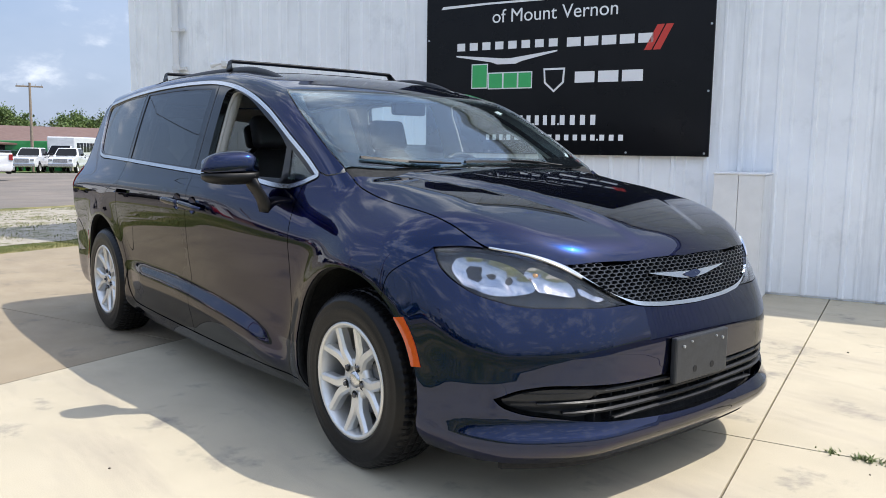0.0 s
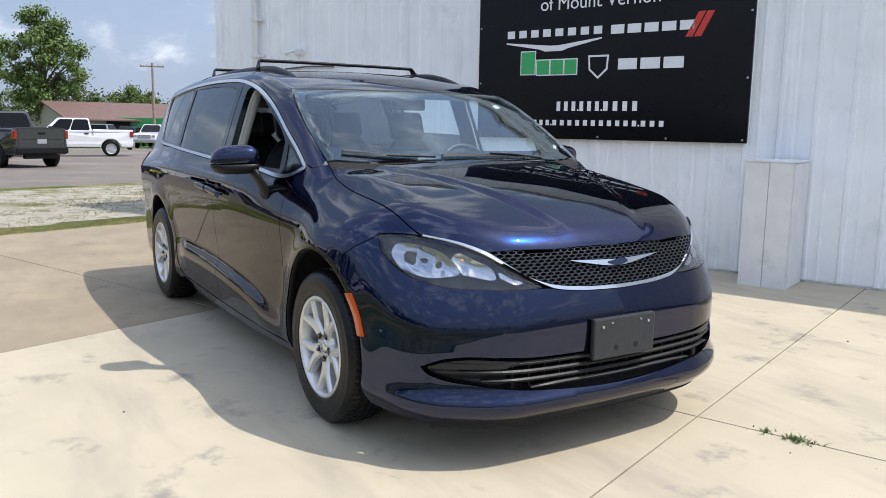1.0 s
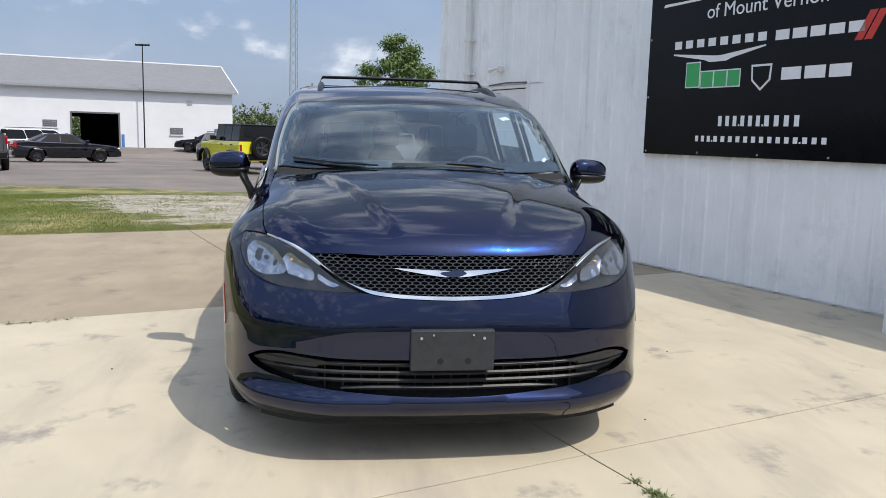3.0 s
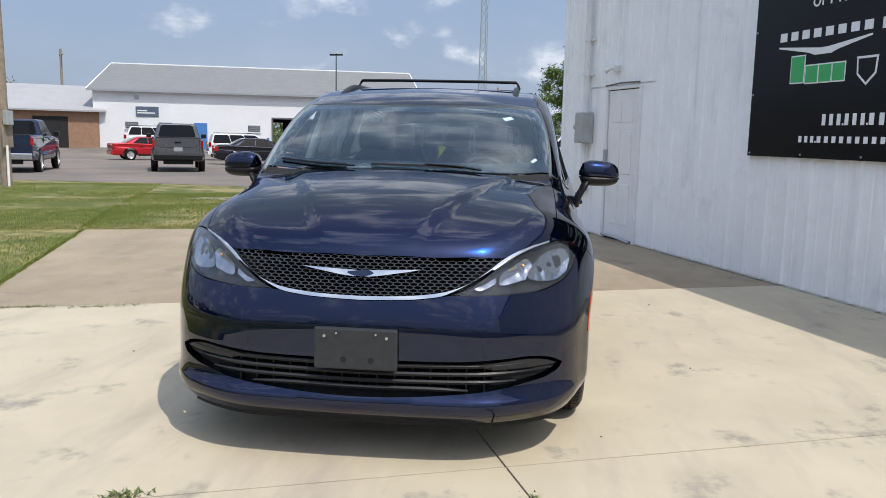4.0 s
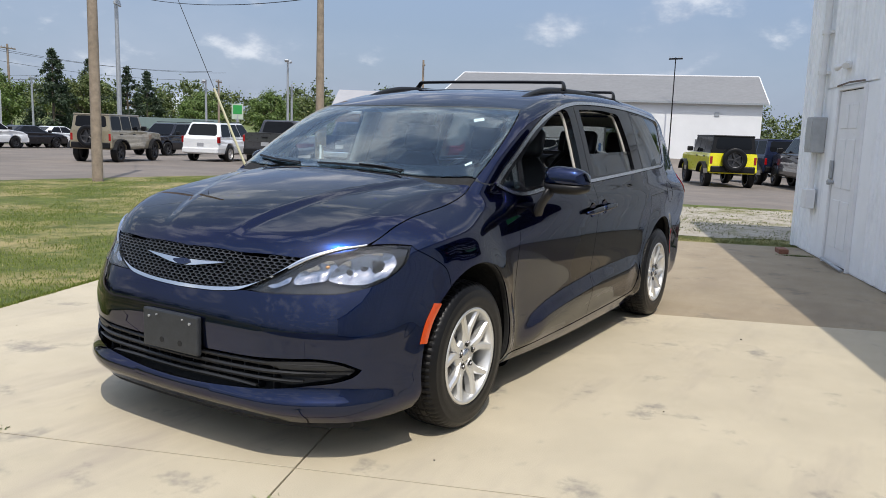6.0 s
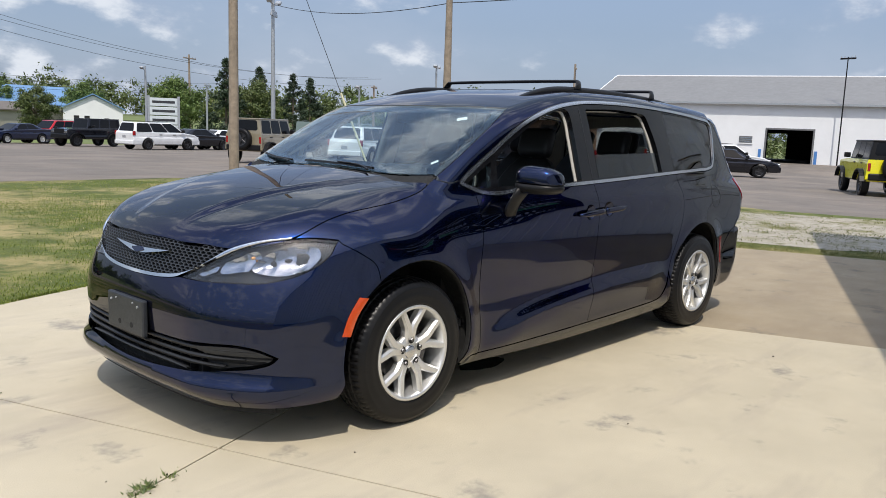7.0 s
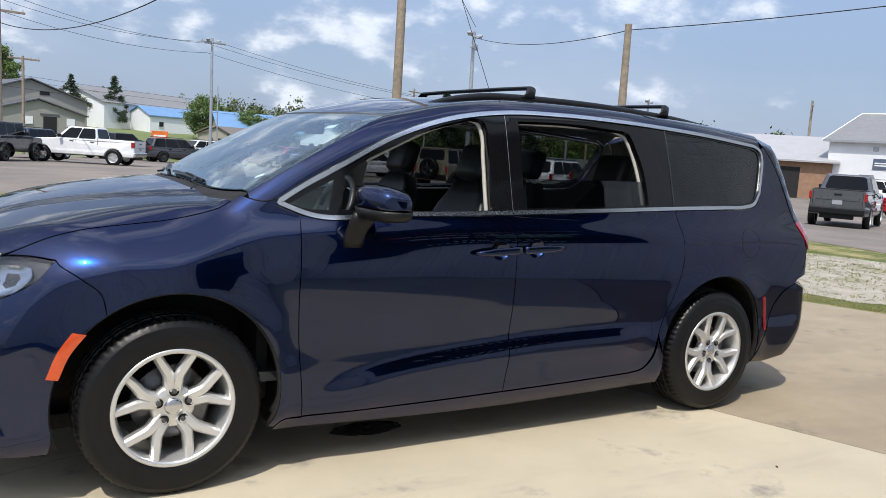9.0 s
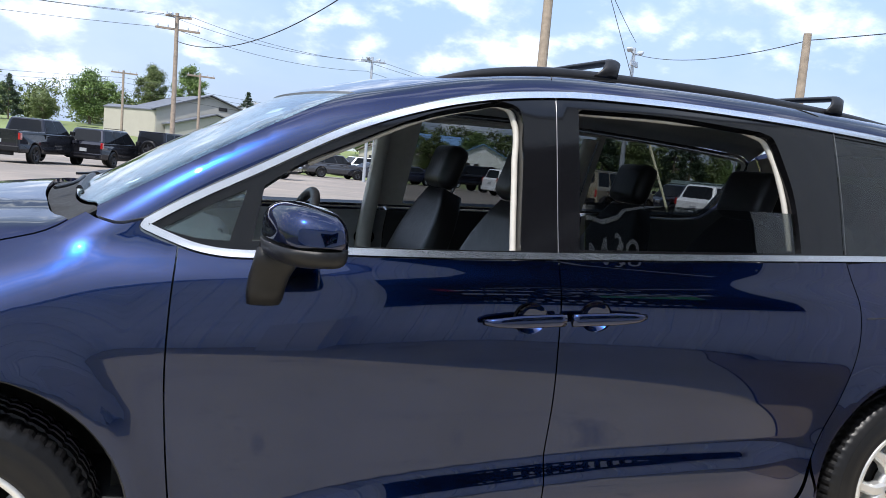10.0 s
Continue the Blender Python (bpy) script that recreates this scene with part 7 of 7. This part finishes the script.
for s in (-.6, .6):
    bm = bm_new()
    tube(bm, [Vector((-13.2 + s, -70.5 - .2 * s, land(-13, -70) - .05)), Vector((-13.2 + s, -70.5 - .2 * s, land(-13, -70) + .6))], .03)
    part("leg", bm, GALV, ban)
gs = tagged(new("green_sign"), "pale square sign with a green field on a post", "sign")
bm = bm_new()
box(bm, -.48, .48, -.1, .1, 2.2, 3.5, Matrix.Translation((-44.9, -47.8, land(-45, -46))) @ pose(0, 0, 0, 0, 0, 135), .02)
gp = part("sign_panel", bm, mat("pale_green_sign", (.42, .50, .40), .5, 0, .06, 4), gs)
bm = bm_new()
box(bm, -.36, .36, -.115, -.1, 2.65, 3.40, Matrix.Translation((-44.9, -47.8, land(-45, -46))) @ pose(0, 0, 0, 0, 0, 135), .005)
part("green_field", bm, F_GREENSIGN, gp)
bm = bm_new()
tube(bm, [Vector((-44.9, -47.8, land(-44.9, -47.8) - .1)), Vector((-44.9, -47.8, land(-45, -46) + 2.6))], .12)
part("post", bm, GALV, gs)
con = tagged(new("green_container"), "green shipping container on the far lot", "container")
bm = bm_new()
box(bm, -3, 3, -1.2, 1.2, 0, 2.6, Matrix.Translation((-74.0, 14.5, land(-74, 14))) @ pose(0, 0, 0, 0, 0, 70), .03)
part("container_body", bm, P_GREEN, con)

# ---- poles and wires ----


def pole(x, y, height, r, label, arms=(), lights=0, material=WOOD, name="utility_pole"):
    z = land(x, y)
    p = tagged(new(name), label, "pole", "poles along the lot")
    bm = bm_new()
    tube(bm, [Vector((x, y, z - .05)), Vector((x + .01 * height * .3, y, z + height * .5)), Vector((x + .01 * height, y + .01, z + height))], [r, r * .86, r * .68], 12)
    part("shaft", bm, material, p, smooth=True)
    for h, w, turn in arms:
        bm = bm_new()
        box(bm, -w, w, -.05, .05, -.06, .06, Matrix.Translation((x, y, z + h)) @ pose(0, 0, 0, 0, 0, turn), .01)
        arm = part("cross_arm", bm, material, p)
        for k in (-.9, -.45, .45, .9):
            bm = bm_new()
            tube(bm, [Matrix.Translation((x, y, z + h)) @ pose(0, 0, 0, 0, 0, turn) @ Vector((k * w, 0, q)) for q in (.06, .20)], [.04, .025], 8)
            part("insulator", bm, GALV, arm)
    for k in range(lights):
        a = 30 + 180 * k
        bm = bm_new()
        m = Matrix.Translation((x, y, z + height - .3)) @ pose(0, 0, 0, 0, 0, a)
        tube(bm, [m @ Vector((0, 0, 0)), m @ Vector((.45, 0, .1))], .03, 8)
        box(bm, -.11, .11, -.14, .14, -.06, .08, m @ pose(.50, 0, .15, 0, -40, 0), .03)
        part("floodlight", bm, GALV, p)
    return Vector((x, y, z))


pole(-13.15, -12.25, 5.25, .135, "short weathered wooden pole standing on the lawn", name="wooden_pole")
pole(-7.28, -14.17, 10.5, .128, "tall brown wooden pole at the lawn's edge", name="wooden_pole")
pole(-18.72, -28.48, 7.5, .115, "grey light pole with two floodlights", ((6.75, .5, 40),), 2, GALV, "light_pole")
pole(-12.6, -51.5, 8.6, .12, "grey utility pole with a crossarm and lights", ((8.3, .9, 10),), 2, GALV)
pole(-13.6, -53.5, 5.6, .05, "thin pale pole beside the utility pole", (), 0, GALV, "light_pole")
pole(.3, -45.0, 8.6, .15, "tall utility pole with crossarms and floodlights", ((8.4, .7, 8), (7.7, 1.2, 8)), 2)
pole(-1.7, -58.9, 6.7, .12, "utility pole with a crossarm", ((6.5, 1.0, 10),))
pole(3.8, -66.9, 6.8, .12, "utility pole with a crossarm", ((6.6, 1.0, 10),))
pole(-23.4, -49.9, 5.6, .10, "thin light pole in the car row", (), 1, GALV, "light_pole")
pole(-34.7, -60.7, 5.4, .10, "thin pole with a flat lamp head", ((5.3, .5, 30),), 0, GALV, "light_pole")
pole(-46.5, -51.7, 6.0, .12, "utility pole with a crossarm", ((5.8, .8, 30),))
pole(-35.6, -41.4, 5.0, .10, "thin lot light pole", (), 1, GALV, "light_pole")
pole(-41.3, -75.0, 8.6, .14, "utility pole among the trees", ((8.2, 1.0, 20),))
pole(-61.0, -39.5, 8.9, .14, "utility pole with a transformer behind the brick building", ((8.4, .8, 40),))
pole(-40.3, -37.6, 4.9, .10, "thin lot light pole with a lamp", ((4.8, .6, 40),), 0, GALV, "light_pole")
pole(-37.0, -35.0, 6.4, .10, "lot light pole with two heads", (), 2, GALV, "light_pole")
pole(-68.4, 13.6, 7.2, .13, "utility pole behind the far lot", ((6.9, 1.0, 75),))
pole(-84.4, -2.7, 7.8, .14, "utility pole beside the mast", ((7.4, .6, 90),))
pole(-58.0, -14.6, 7.7, .055, "thin antenna pole at the white building", ((7.6, .55, 80),), 0, BLACK, "antenna_pole")


board_on = tagged(new("meter_board"), "wooden board with a grey meter box on the short pole", "meter board")
mz = land(-13.15, -12.25)
mb = Matrix.Translation((-13.15, -12.25, mz)) @ pose(0, 0, 0, 0, 0, 86)
bm = bm_new()
box(bm, .14, .17, -.26, .10, .95, 1.55, mb, .006)
part("back_board", bm, WOOD, board_on)
bm = bm_new()
box(bm, .17, .30, -.24, -.02, 1.50, 1.85, mb, .015, 2)
part("meter_case", bm, BOXGREY, board_on)
bm = bm_new()
tube(bm, [mb @ Vector((.19, -.16, -.02)), mb @ Vector((.19, -.16, 1.0))], .030, 10)
part("conduit", bm, BOXPAINT, board_on, "white plastic conduit")


def wires(a, b, sag, r=.012, name="overhead_wire", label="thin black overhead wire"):
    a, b = Vector(a), Vector(b)
    bm = bm_new()
    tube(bm, [a.lerp(b, t) - Vector((0, 0, sag * 4 * t * (1 - t))) for t in np.linspace(0, 1, 25)], r, 5)
    tagged(part(name, bm, WIRE), label, "wire", "overhead wires")


wires((.3, -45.0, 6.6), (-7.28, -14.17, 9.6), 2.1, .022, label="thick black overhead cable")
for dz, dx in ((8.0, -.8), (8.0, .8), (7.3, .4)):
    wires((.3 + dx, -45.0, dz), (-12.6 + dx, -51.5, dz - .3), .5)
    wires((.3 + dx, -45.0, dz), (34 + dx, -36.0, dz + .6), .9)
    wires((-12.6 + dx, -51.5, dz - .3), (-46.5 + dx, -51.7, dz - 2.2), 1.2)
for dz in (5.6, 5.2, 4.6):
    wires((3.8, -66.9, dz), (-46.5, -75.0, dz), 1.0)
    wires((3.8, -66.9, dz), (50, -62, dz + .5), 1.0)
wires((-13.15, -12.25, 5.0), (-18.72, -28.48, 6.9), .35)
wires((-13.15, -12.25, 5.0), (-17.1, 11.5, 6.6), .5)
wires((-7.28, -14.17, 8.2), (-18.72, -28.48, 7.4), .2)
wires((-7.28, -14.17, 9.0), (-9.6, -11.4, .0), .02, .008, "guy_wire", "thin guy wire anchored in the lawn")
bm = bm_new()
a, b = Vector((-7.28, -14.17, 9.0)), Vector((-9.6, -11.4, -.02))
tube(bm, [b.lerp(a, .005), b.lerp(a, .25)], .028, 8)
tagged(part("guy_guard", bm, mat("pale_yellow_guard", (.62, .58, .40), .6, 0, .08, 6)), "pale yellow plastic guard on the guy wire", "guard")

# lattice mast
mast = tagged(new("radio_mast"), "tall thin steel lattice mast", "mast")
mz = land(-112, -6)
for k in range(3):
    bm = bm_new()
    a = radians(120 * k + 20)
    tube(bm, [Vector((-112.4 + .75 * math.cos(a), -5.9 + .75 * math.sin(a), mz)), Vector((-112.4 + .40 * math.cos(a), -5.9 + .40 * math.sin(a), mz + 34))], .07, 6)
    part("leg", bm, GALV, mast)
for k in range(26):
    bm = bm_new()
    for q in range(3):
        a0, a1 = radians(120 * q + 20), radians(120 * q + 140)
        r0, r1 = .75 - .35 * k / 26, .75 - .35 * (k + 1) / 26
        tube(bm, [Vector((-112.4 + r0 * math.cos(a0), -5.9 + r0 * math.sin(a0), mz + k * 1.3)), Vector((-112.4 + r1 * math.cos(a1), -5.9 + r1 * math.sin(a1), mz + (k + 1) * 1.3))], .035, 4)
    part("brace", bm, GALV, mast)

# ---- trees ----


def leafy(name, dark, light, dry):
    m = bpy.data.materials.new(name)
    m.use_nodes = True
    t = m.node_tree
    p = t.nodes["Principled BSDF"]
    g = t.nodes.new("ShaderNodeNewGeometry")
    r = t.nodes.new("ShaderNodeValToRGB")
    r.color_ramp.elements[0].color, r.color_ramp.elements[1].color = (*dark, 1), (*light, 1)
    e = r.color_ramp.elements.new(.93)
    e.color = (*light, 1)
    r.color_ramp.elements[2].color = (*dry, 1)
    t.links.new(g.outputs["Random Per Island"], r.inputs[0])
    t.links.new(r.outputs[0], p.inputs["Base Color"])
    p.inputs["Roughness"].default_value = .6
    p.inputs["Subsurface Weight"].default_value = 0
    return m


LEAF = leafy("green_leaves", (.060, .105, .022), (.15, .225, .055), (.20, .23, .075))
NEEDLE = leafy("dark_needles", (.012, .028, .012), (.032, .058, .022), (.05, .06, .03))
OLIVE = leafy("olive_leaves", (.045, .070, .016), (.12, .155, .042), (.16, .15, .06))
BARK = mat("grey_bark", (.12, .095, .07), .9, 0, .3, 5, .01, 20)
WEED_LEAF = leafy("weed_leaves", (.07, .10, .028), (.16, .20, .06), (.26, .20, .10))
DRY_GRASS = leafy("dry_grass_blades", (.12, .145, .035), (.23, .22, .08), (.36, .31, .15))
GRASS = leafy("grass_blades", (.085, .135, .014), (.20, .240, .038), (.46, .41, .22))


def leaves_mesh(name, centres, sizes, count, leaf, rng, flat=.35):
    """Many small tilted leaf blades in clumps."""
    c = np.array(centres)
    s = np.array(sizes)
    pick = rng.choice(len(c), count, p=s ** 2 / np.sum(s ** 2))
    d = rng.normal(size=(count, 3))
    d /= np.linalg.norm(d, axis=1)[:, None]
    rad = s[pick] * np.minimum(np.abs(rng.normal(0, .62, count)), 1.5) ** .8
    pos = c[pick] + d * rad[:, None] * (1, 1, .8)
    u = rng.normal(size=(count, 3))
    u /= np.linalg.norm(u, axis=1)[:, None]
    w = np.cross(u, d + rng.normal(scale=.5, size=(count, 3)))
    w /= np.linalg.norm(w, axis=1)[:, None] + 1e-9
    k = leaf * rng.uniform(.6, 1.4, count)[:, None]
    v = np.stack([pos - u * k, pos + w * k * .55, pos + u * k, pos - w * k * .55], 1).reshape(-1, 3)
    me = bpy.data.meshes.new(name)
    me.from_pydata(v.tolist(), [], [(4 * i, 4 * i + 1, 4 * i + 2, 4 * i + 3) for i in range(count)])
    return me


def broadleaf(seed, height, spread, count, leaf, foot=.22):
    """Trunk, limbs and a full, clumped, uneven crown, as meshes."""
    rng = np.random.default_rng(seed)
    bm = bm_new()
    tube(bm, [(0, 0, -.1), (.05, .03, height * .2), (-.05, .08, height * .45), (.05, 0, height * .8)], [height * .028, height * .022, height * .016, height * .005], 9)
    cs, ss = [], []
    mid_h, half_h = height * (1 + foot) / 2, height * (1 - foot) / 2
    for k in range(84):
        d = rng.normal(size=3)
        d /= np.linalg.norm(d)
        q = rng.uniform(.35, .92) ** .7
        bulge = 1 + .22 * math.sin(3 * math.atan2(d[1], d[0]) + seed) * (1 - abs(d[2])) + rng.uniform(-.10, .10)
        wide = 1 - .28 * max(0, d[2] * q) ** 1.5
        tip = np.array([d[0] * spread * q * bulge * wide, d[1] * spread * q * bulge * wide, mid_h + d[2] * half_h * q])
        if k < 26:
            base = np.array([0, 0, max(height * .14, tip[2] * .62)])
            tube(bm, [tuple(base), tuple((base + tip) / 2 + (0, 0, .03 * height)), tuple(tip)], [height * .010, height * .007, height * .003], 6)
        cs.append(tip)
        ss.append(spread * rng.uniform(.18, .34))
    return mesh_of(bm, "trunk"), leaves_mesh("crown", cs, ss, count, leaf, rng)


def conifer(seed, height, spread, count, leaf):
    rng = np.random.default_rng(seed)
    bm = bm_new()
    tube(bm, [(0, 0, -.1), (0, .03, height * .5), (0, 0, height)], [height * .018, height * .012, height * .002], 8)
    cs, ss = [], []
    for k in range(90):
        h = rng.uniform(.08, 1) ** .9
        r = spread * (1 - h) ** .85 * rng.uniform(.25, 1.0) + .05
        a = rng.uniform(0, 6.28)
        cs.append(np.array([r * math.cos(a), r * math.sin(a), height * h - .15 * r]))
        ss.append(spread * (.08 + .16 * (1 - h)))
        if k < 30:
            tube(bm, [(0, 0, height * h), (r * math.cos(a), r * math.sin(a), height * h - .15 * r)], [height * .004, height * .002], 5)
    return mesh_of(bm, "trunk"), leaves_mesh("crown", cs, ss, count, leaf, rng)


TREES = {"round": broadleaf(3, 9, 3.9, 17000, .15, .10), "tall": broadleaf(8, 12, 3.5, 30000, .13, .16), "bush": broadleaf(5, 6, 3.2, 15000, .125, .06), "pine": conifer(4, 11, 3.9, 15000, .14)}


def tree(kind, x, y, scale, turn, leaf, label):
    t = tagged(new("tree"), label, "tree", "trees")
    t.matrix_basis = pose(x, y, land(x, y), 0, 0, turn) @ Matrix.Diagonal((scale, scale, scale, 1))
    trunk, crown = TREES[kind]
    part("trunk", trunk, BARK, t)
    key = crown.name + leaf.name
    if key not in VEHICLE_MESH:
        c = crown.copy()
        c.materials.clear()
        c.materials.append(leaf)
        VEHICLE_MESH[key] = c
    part("crown", VEHICLE_MESH[key], None, t)


for kind, x, y, s, leaf, label in (
        ("tall", -84.7, 6.6, 1.12, LEAF, "tall leafy green tree with an uneven crown"), ("bush", -86, 22, 1.0, LEAF, "green tree behind the brown roof"), ("round", -88, 16, .72, LEAF, "green tree behind the brown roof"),
        ("bush", -90, 27, 1.1, OLIVE, "olive-green tree behind the brown roof"), ("bush", -96, 2, .85, OLIVE, "olive-green tree behind the brown roof"), ("bush", -90, 12, .6, LEAF, "small green tree behind the roof"),
        ("pine", -41.5, -68.3, .78, NEEDLE, "tall dark pointed spruce tree"), ("pine", -49.9, -74.7, .75, NEEDLE, "tall dark pointed spruce tree"), ("pine", -55.9, -76.4, .72, NEEDLE, "tall dark pointed spruce tree"), ("pine", -52.6, -68.9, .68, NEEDLE, "tall dark pointed spruce tree"),
        ("round", -24.7, -72.8, .50, OLIVE, "round leafy tree in front of the houses"), ("round", -38, -72, .7, LEAF, "green tree among the spruces"), ("round", -46, -70, .75, OLIVE, "olive-green tree among the spruces"),
        ("round", -57, -66, .65, LEAF, "green tree among the spruces"), ("round", -34, -84, .9, LEAF, "green tree behind the houses"), ("round", -24, -98, 1.0, LEAF, "green tree behind the houses"),
        ("tall", -3, -120, .80, LEAF, "tall leafy tree behind the tan building"), ("tall", 2, -118, .74, OLIVE, "tall olive-green tree behind the tan building"), ("round", 9.5, -112, .8, LEAF, "leafy tree beside the tan building"),
        ("pine", 18, -106, .5, NEEDLE, "dark pointed spruce on the slope"), ("round", 14, -104, .42, OLIVE, "olive-green tree on the slope"), ("round", 21, -106, .40, LEAF, "green tree on the slope"), ("pine", -10.5, -112, .95, NEEDLE, "dark pointed spruce far off"),
        ("pine", -15.5, -110, 1.0, NEEDLE, "dark pointed spruce far off"), ("round", -13, -112, .8, OLIVE, "olive-green tree far off"), ("round", -28, -92, .8, LEAF, "green tree behind the houses"), ("round", -62, -60, .7, LEAF, "green tree by the brick building"),
        ("round", 27, -103, .45, LEAF, "green tree on the slope"), ("tall", 34, -100, .38, LEAF, "green tree on the slope")):
    tree(kind, x, y, s * (.62 if y < -80 and x < -8 else 1), (x * 37 + y * 11) % 360, leaf, label)


def woods(name, a0, a1, dist, height, n, leaf, label, seed):
    """A far belt of trees: clumps of leaves with an uneven top."""
    rng = np.random.default_rng(seed)
    cs, ss = [], []
    for k in range(n):
        a = radians(rng.uniform(a0, a1))
        d = dist * rng.uniform(.94, 1.12)
        h = height * (.62 + .30 * noise.noise(Vector((a * 22, seed, 0)))) * rng.uniform(.75, 1.05)
        x, y = 3 + d * math.cos(a), d * math.sin(a)
        for q in np.linspace(.15, 1, 4):
            cs.append(np.array([x, y, land(x, y) + h * q]) + rng.normal(scale=.6, size=3))
            ss.append(rng.uniform(1.4, 2.4) * (1.15 - .4 * q))
    me = leaves_mesh(name, cs, ss, n * 350, .185 * dist / 110, rng)
    tagged(part(name, me, leaf), label, "woods", kind="stuff")


woods("far_woods", -150, -96, 150, 8.0, 300, OLIVE, "belt of green trees along the horizon", 2)
woods("far_woods", -98, -58, 140, 8.0, 200, OLIVE, "belt of olive-green trees along the horizon", 3)
woods("far_woods", 158, 222, 140, 10.5, 360, OLIVE, "belt of green trees along the horizon", 5)
woods("near_woods", -66, 30, 84, 9.0, 150, LEAF, "belt of green trees beyond the drive", 6)

# ---- grass, weeds and small litter ----


def blades(name, spots, height, width, label, seed, material=GRASS, lie=.7):
    rng = np.random.default_rng(seed)
    n = len(spots)
    p = np.array(spots)
    a = rng.uniform(0, 6.28, n)
    lean = rng.uniform(.1, lie, n)[:, None] * np.c_[np.cos(a), np.sin(a), 0 * a]
    h = height * rng.uniform(.4, 1.3, n)[:, None]
    s = np.c_[-np.sin(a), np.cos(a), 0 * a] * width
    v = np.stack([p - s, p + s, p + s * .55 + h * (np.array([0, 0, .6]) + lean * .35), p + h * (np.array([0, 0, 1]) + lean), p - s * .55 + h * (np.array([0, 0, .6]) + lean * .35)], 1).reshape(-1, 3)
    me = bpy.data.meshes.new(name)
    me.from_pydata(v.tolist(), [], [tuple(range(5 * i, 5 * i + 5)) for i in range(n)])
    return tagged(part(name, me, material), label, "grass", kind="stuff")


rng = np.random.default_rng(11)
spots = []
while len(spots) < 150000:
    u, v = rng.uniform(-18, 8), -3.36 - abs(rng.normal(scale=5.6))
    if rng.uniform() < .16:
        u, v = rng.uniform(-13.6, -6.3), -3.5 + 2.6 * rng.uniform() ** 1.4
    p = APRON @ Vector((u, v, 0))
    if v < -17 or p.y < -14.9 or p.x < -15.6 or (p.x < -14.0 and p.y > -6):
        continue
    if noise.noise(Vector((p.x * .55, p.y * .55, 3))) + .35 * noise.noise(Vector((p.x * 2.1, p.y * 2.1, 1))) < rng.uniform(-.42, .30):
        continue
    spots.append((p.x, p.y, land(p.x, p.y) - .01))
for _ in range(9000):
    u = rng.uniform(-6.2, 6.1)
    p = APRON @ Vector((u, -3.41 + abs(rng.normal(scale=.035)) * (.4 + noise.noise(Vector((u * 2.3, 4, 0)))), 0))
    spots.append((p.x, p.y, -.004))
blades("grass", spots, .024, .0040, "short patchy lawn grass, green and straw", 4)
spots = []
while len(spots) < 34000:
    u = -6.25 - abs(rng.normal(scale=.35)) if rng.uniform() < .35 else rng.uniform(-13.5, -6.3)
    v = rng.uniform(-5, 9)
    p = APRON @ Vector((u, v, 0))
    if u < -6.9 and v > -.6 and noise.noise(Vector((p.x * .8, p.y * .5, 8))) < .12 + rng.uniform(-.1, .2):
        continue
    spots.append((p.x, p.y, land(p.x, p.y) - .02))
blades("verge_grass", spots, .030, .0045, "thin grass and weeds along the gravel", 5, DRY_GRASS)


spots = []
while len(spots) < 9000:
    c = APRON @ Vector((rng.uniform(-13.2, -6.9), rng.uniform(-1.5, 9), 0))
    if noise.noise(Vector((c.x * .35, c.y * .35, 6))) < rng.uniform(-.5, .3):
        continue
    r = rng.uniform(.05, .22)
    for _ in range(int(260 * r)):
        x, y = c.x + rng.normal(scale=r), c.y + rng.normal(scale=r)
        spots.append((x, y, land(x, y) - .008))
blades("gravel_tufts", spots, .024, .0080, "scattered tufts of weeds growing through the gravel", 8, DRY_GRASS, 2.4)


def weed(cx, cy, length, turn, n, seed):
    rng = np.random.default_rng(seed)
    spots = []
    for k in range(n):
        t = rng.normal(scale=.32) * length
        spots.append((cx + math.cos(turn) * t + rng.normal(scale=.020), cy + math.sin(turn) * t + rng.normal(scale=.020), -.008))
    return blades("weed", spots, .022, .0060, "small green weeds growing in the concrete joint", seed, WEED_LEAF, 2.4)


WEED = radians(A_SLAB)
tagged(weed(2.83, .785, .12, WEED, 130, 1), category="weeds")
tagged(weed(2.70, .735, .06, WEED, 26, 2), category="weeds")
tagged(weed(2.895, -.815, .11, WEED + math.pi / 2, 110, 3), category="weeds")
tagged(weed(-.18, -2.62, .5, WEED + math.pi / 2, 120, 4), category="weeds")
tagged(weed(-.02, -3.2, .5, WEED + math.pi / 2, 160, 6), category="weeds")
tagged(weed(-6.2, 1.5, .3, WEED + math.pi / 2, 220, 7), category="weeds")

# crumbs of stone and leaf litter on the slabs
rng = np.random.default_rng(21)
for k in range(14):
    x, y = (APRON @ Vector((rng.uniform(-1, 5.5), rng.uniform(-3, 3.0), 0))).xy
    if k < 3:
        x, y = ((.741, 1.72), (1.95, 2.62), (-1.15, 1.75))[k]
    r = rng.uniform(.003, .007)
    bm = bm_new()
    bmesh.ops.create_icosphere(bm, subdivisions=1, radius=r, matrix=Matrix.Translation((x, y, r * .45)) @ pose(0, 0, 0, 20, 10, k * 40) @ Matrix.Diagonal((1.3, .9, .6, 1)))
    tagged(part("pebble", bm, JOINT), "dark crumb of stone on the concrete", "pebble", "crumbs on the slabs")
# damp patch under the sill
bm = bm_new()
rng = np.random.default_rng(5)
slab(bm, [(.50 + .20 * math.cos(a) * rng.uniform(.9, 1.05), .56 + .09 * math.sin(a) * rng.uniform(.9, 1.05)) for a in np.linspace(0, 6.28, 26, endpoint=False)], .0005, .0025)
tagged(part("water_patch", bm, mat("damp_concrete", (.075, .07, .062), .15, 0, .1, 8)), "dark wet patch on the concrete under the van", "puddle")
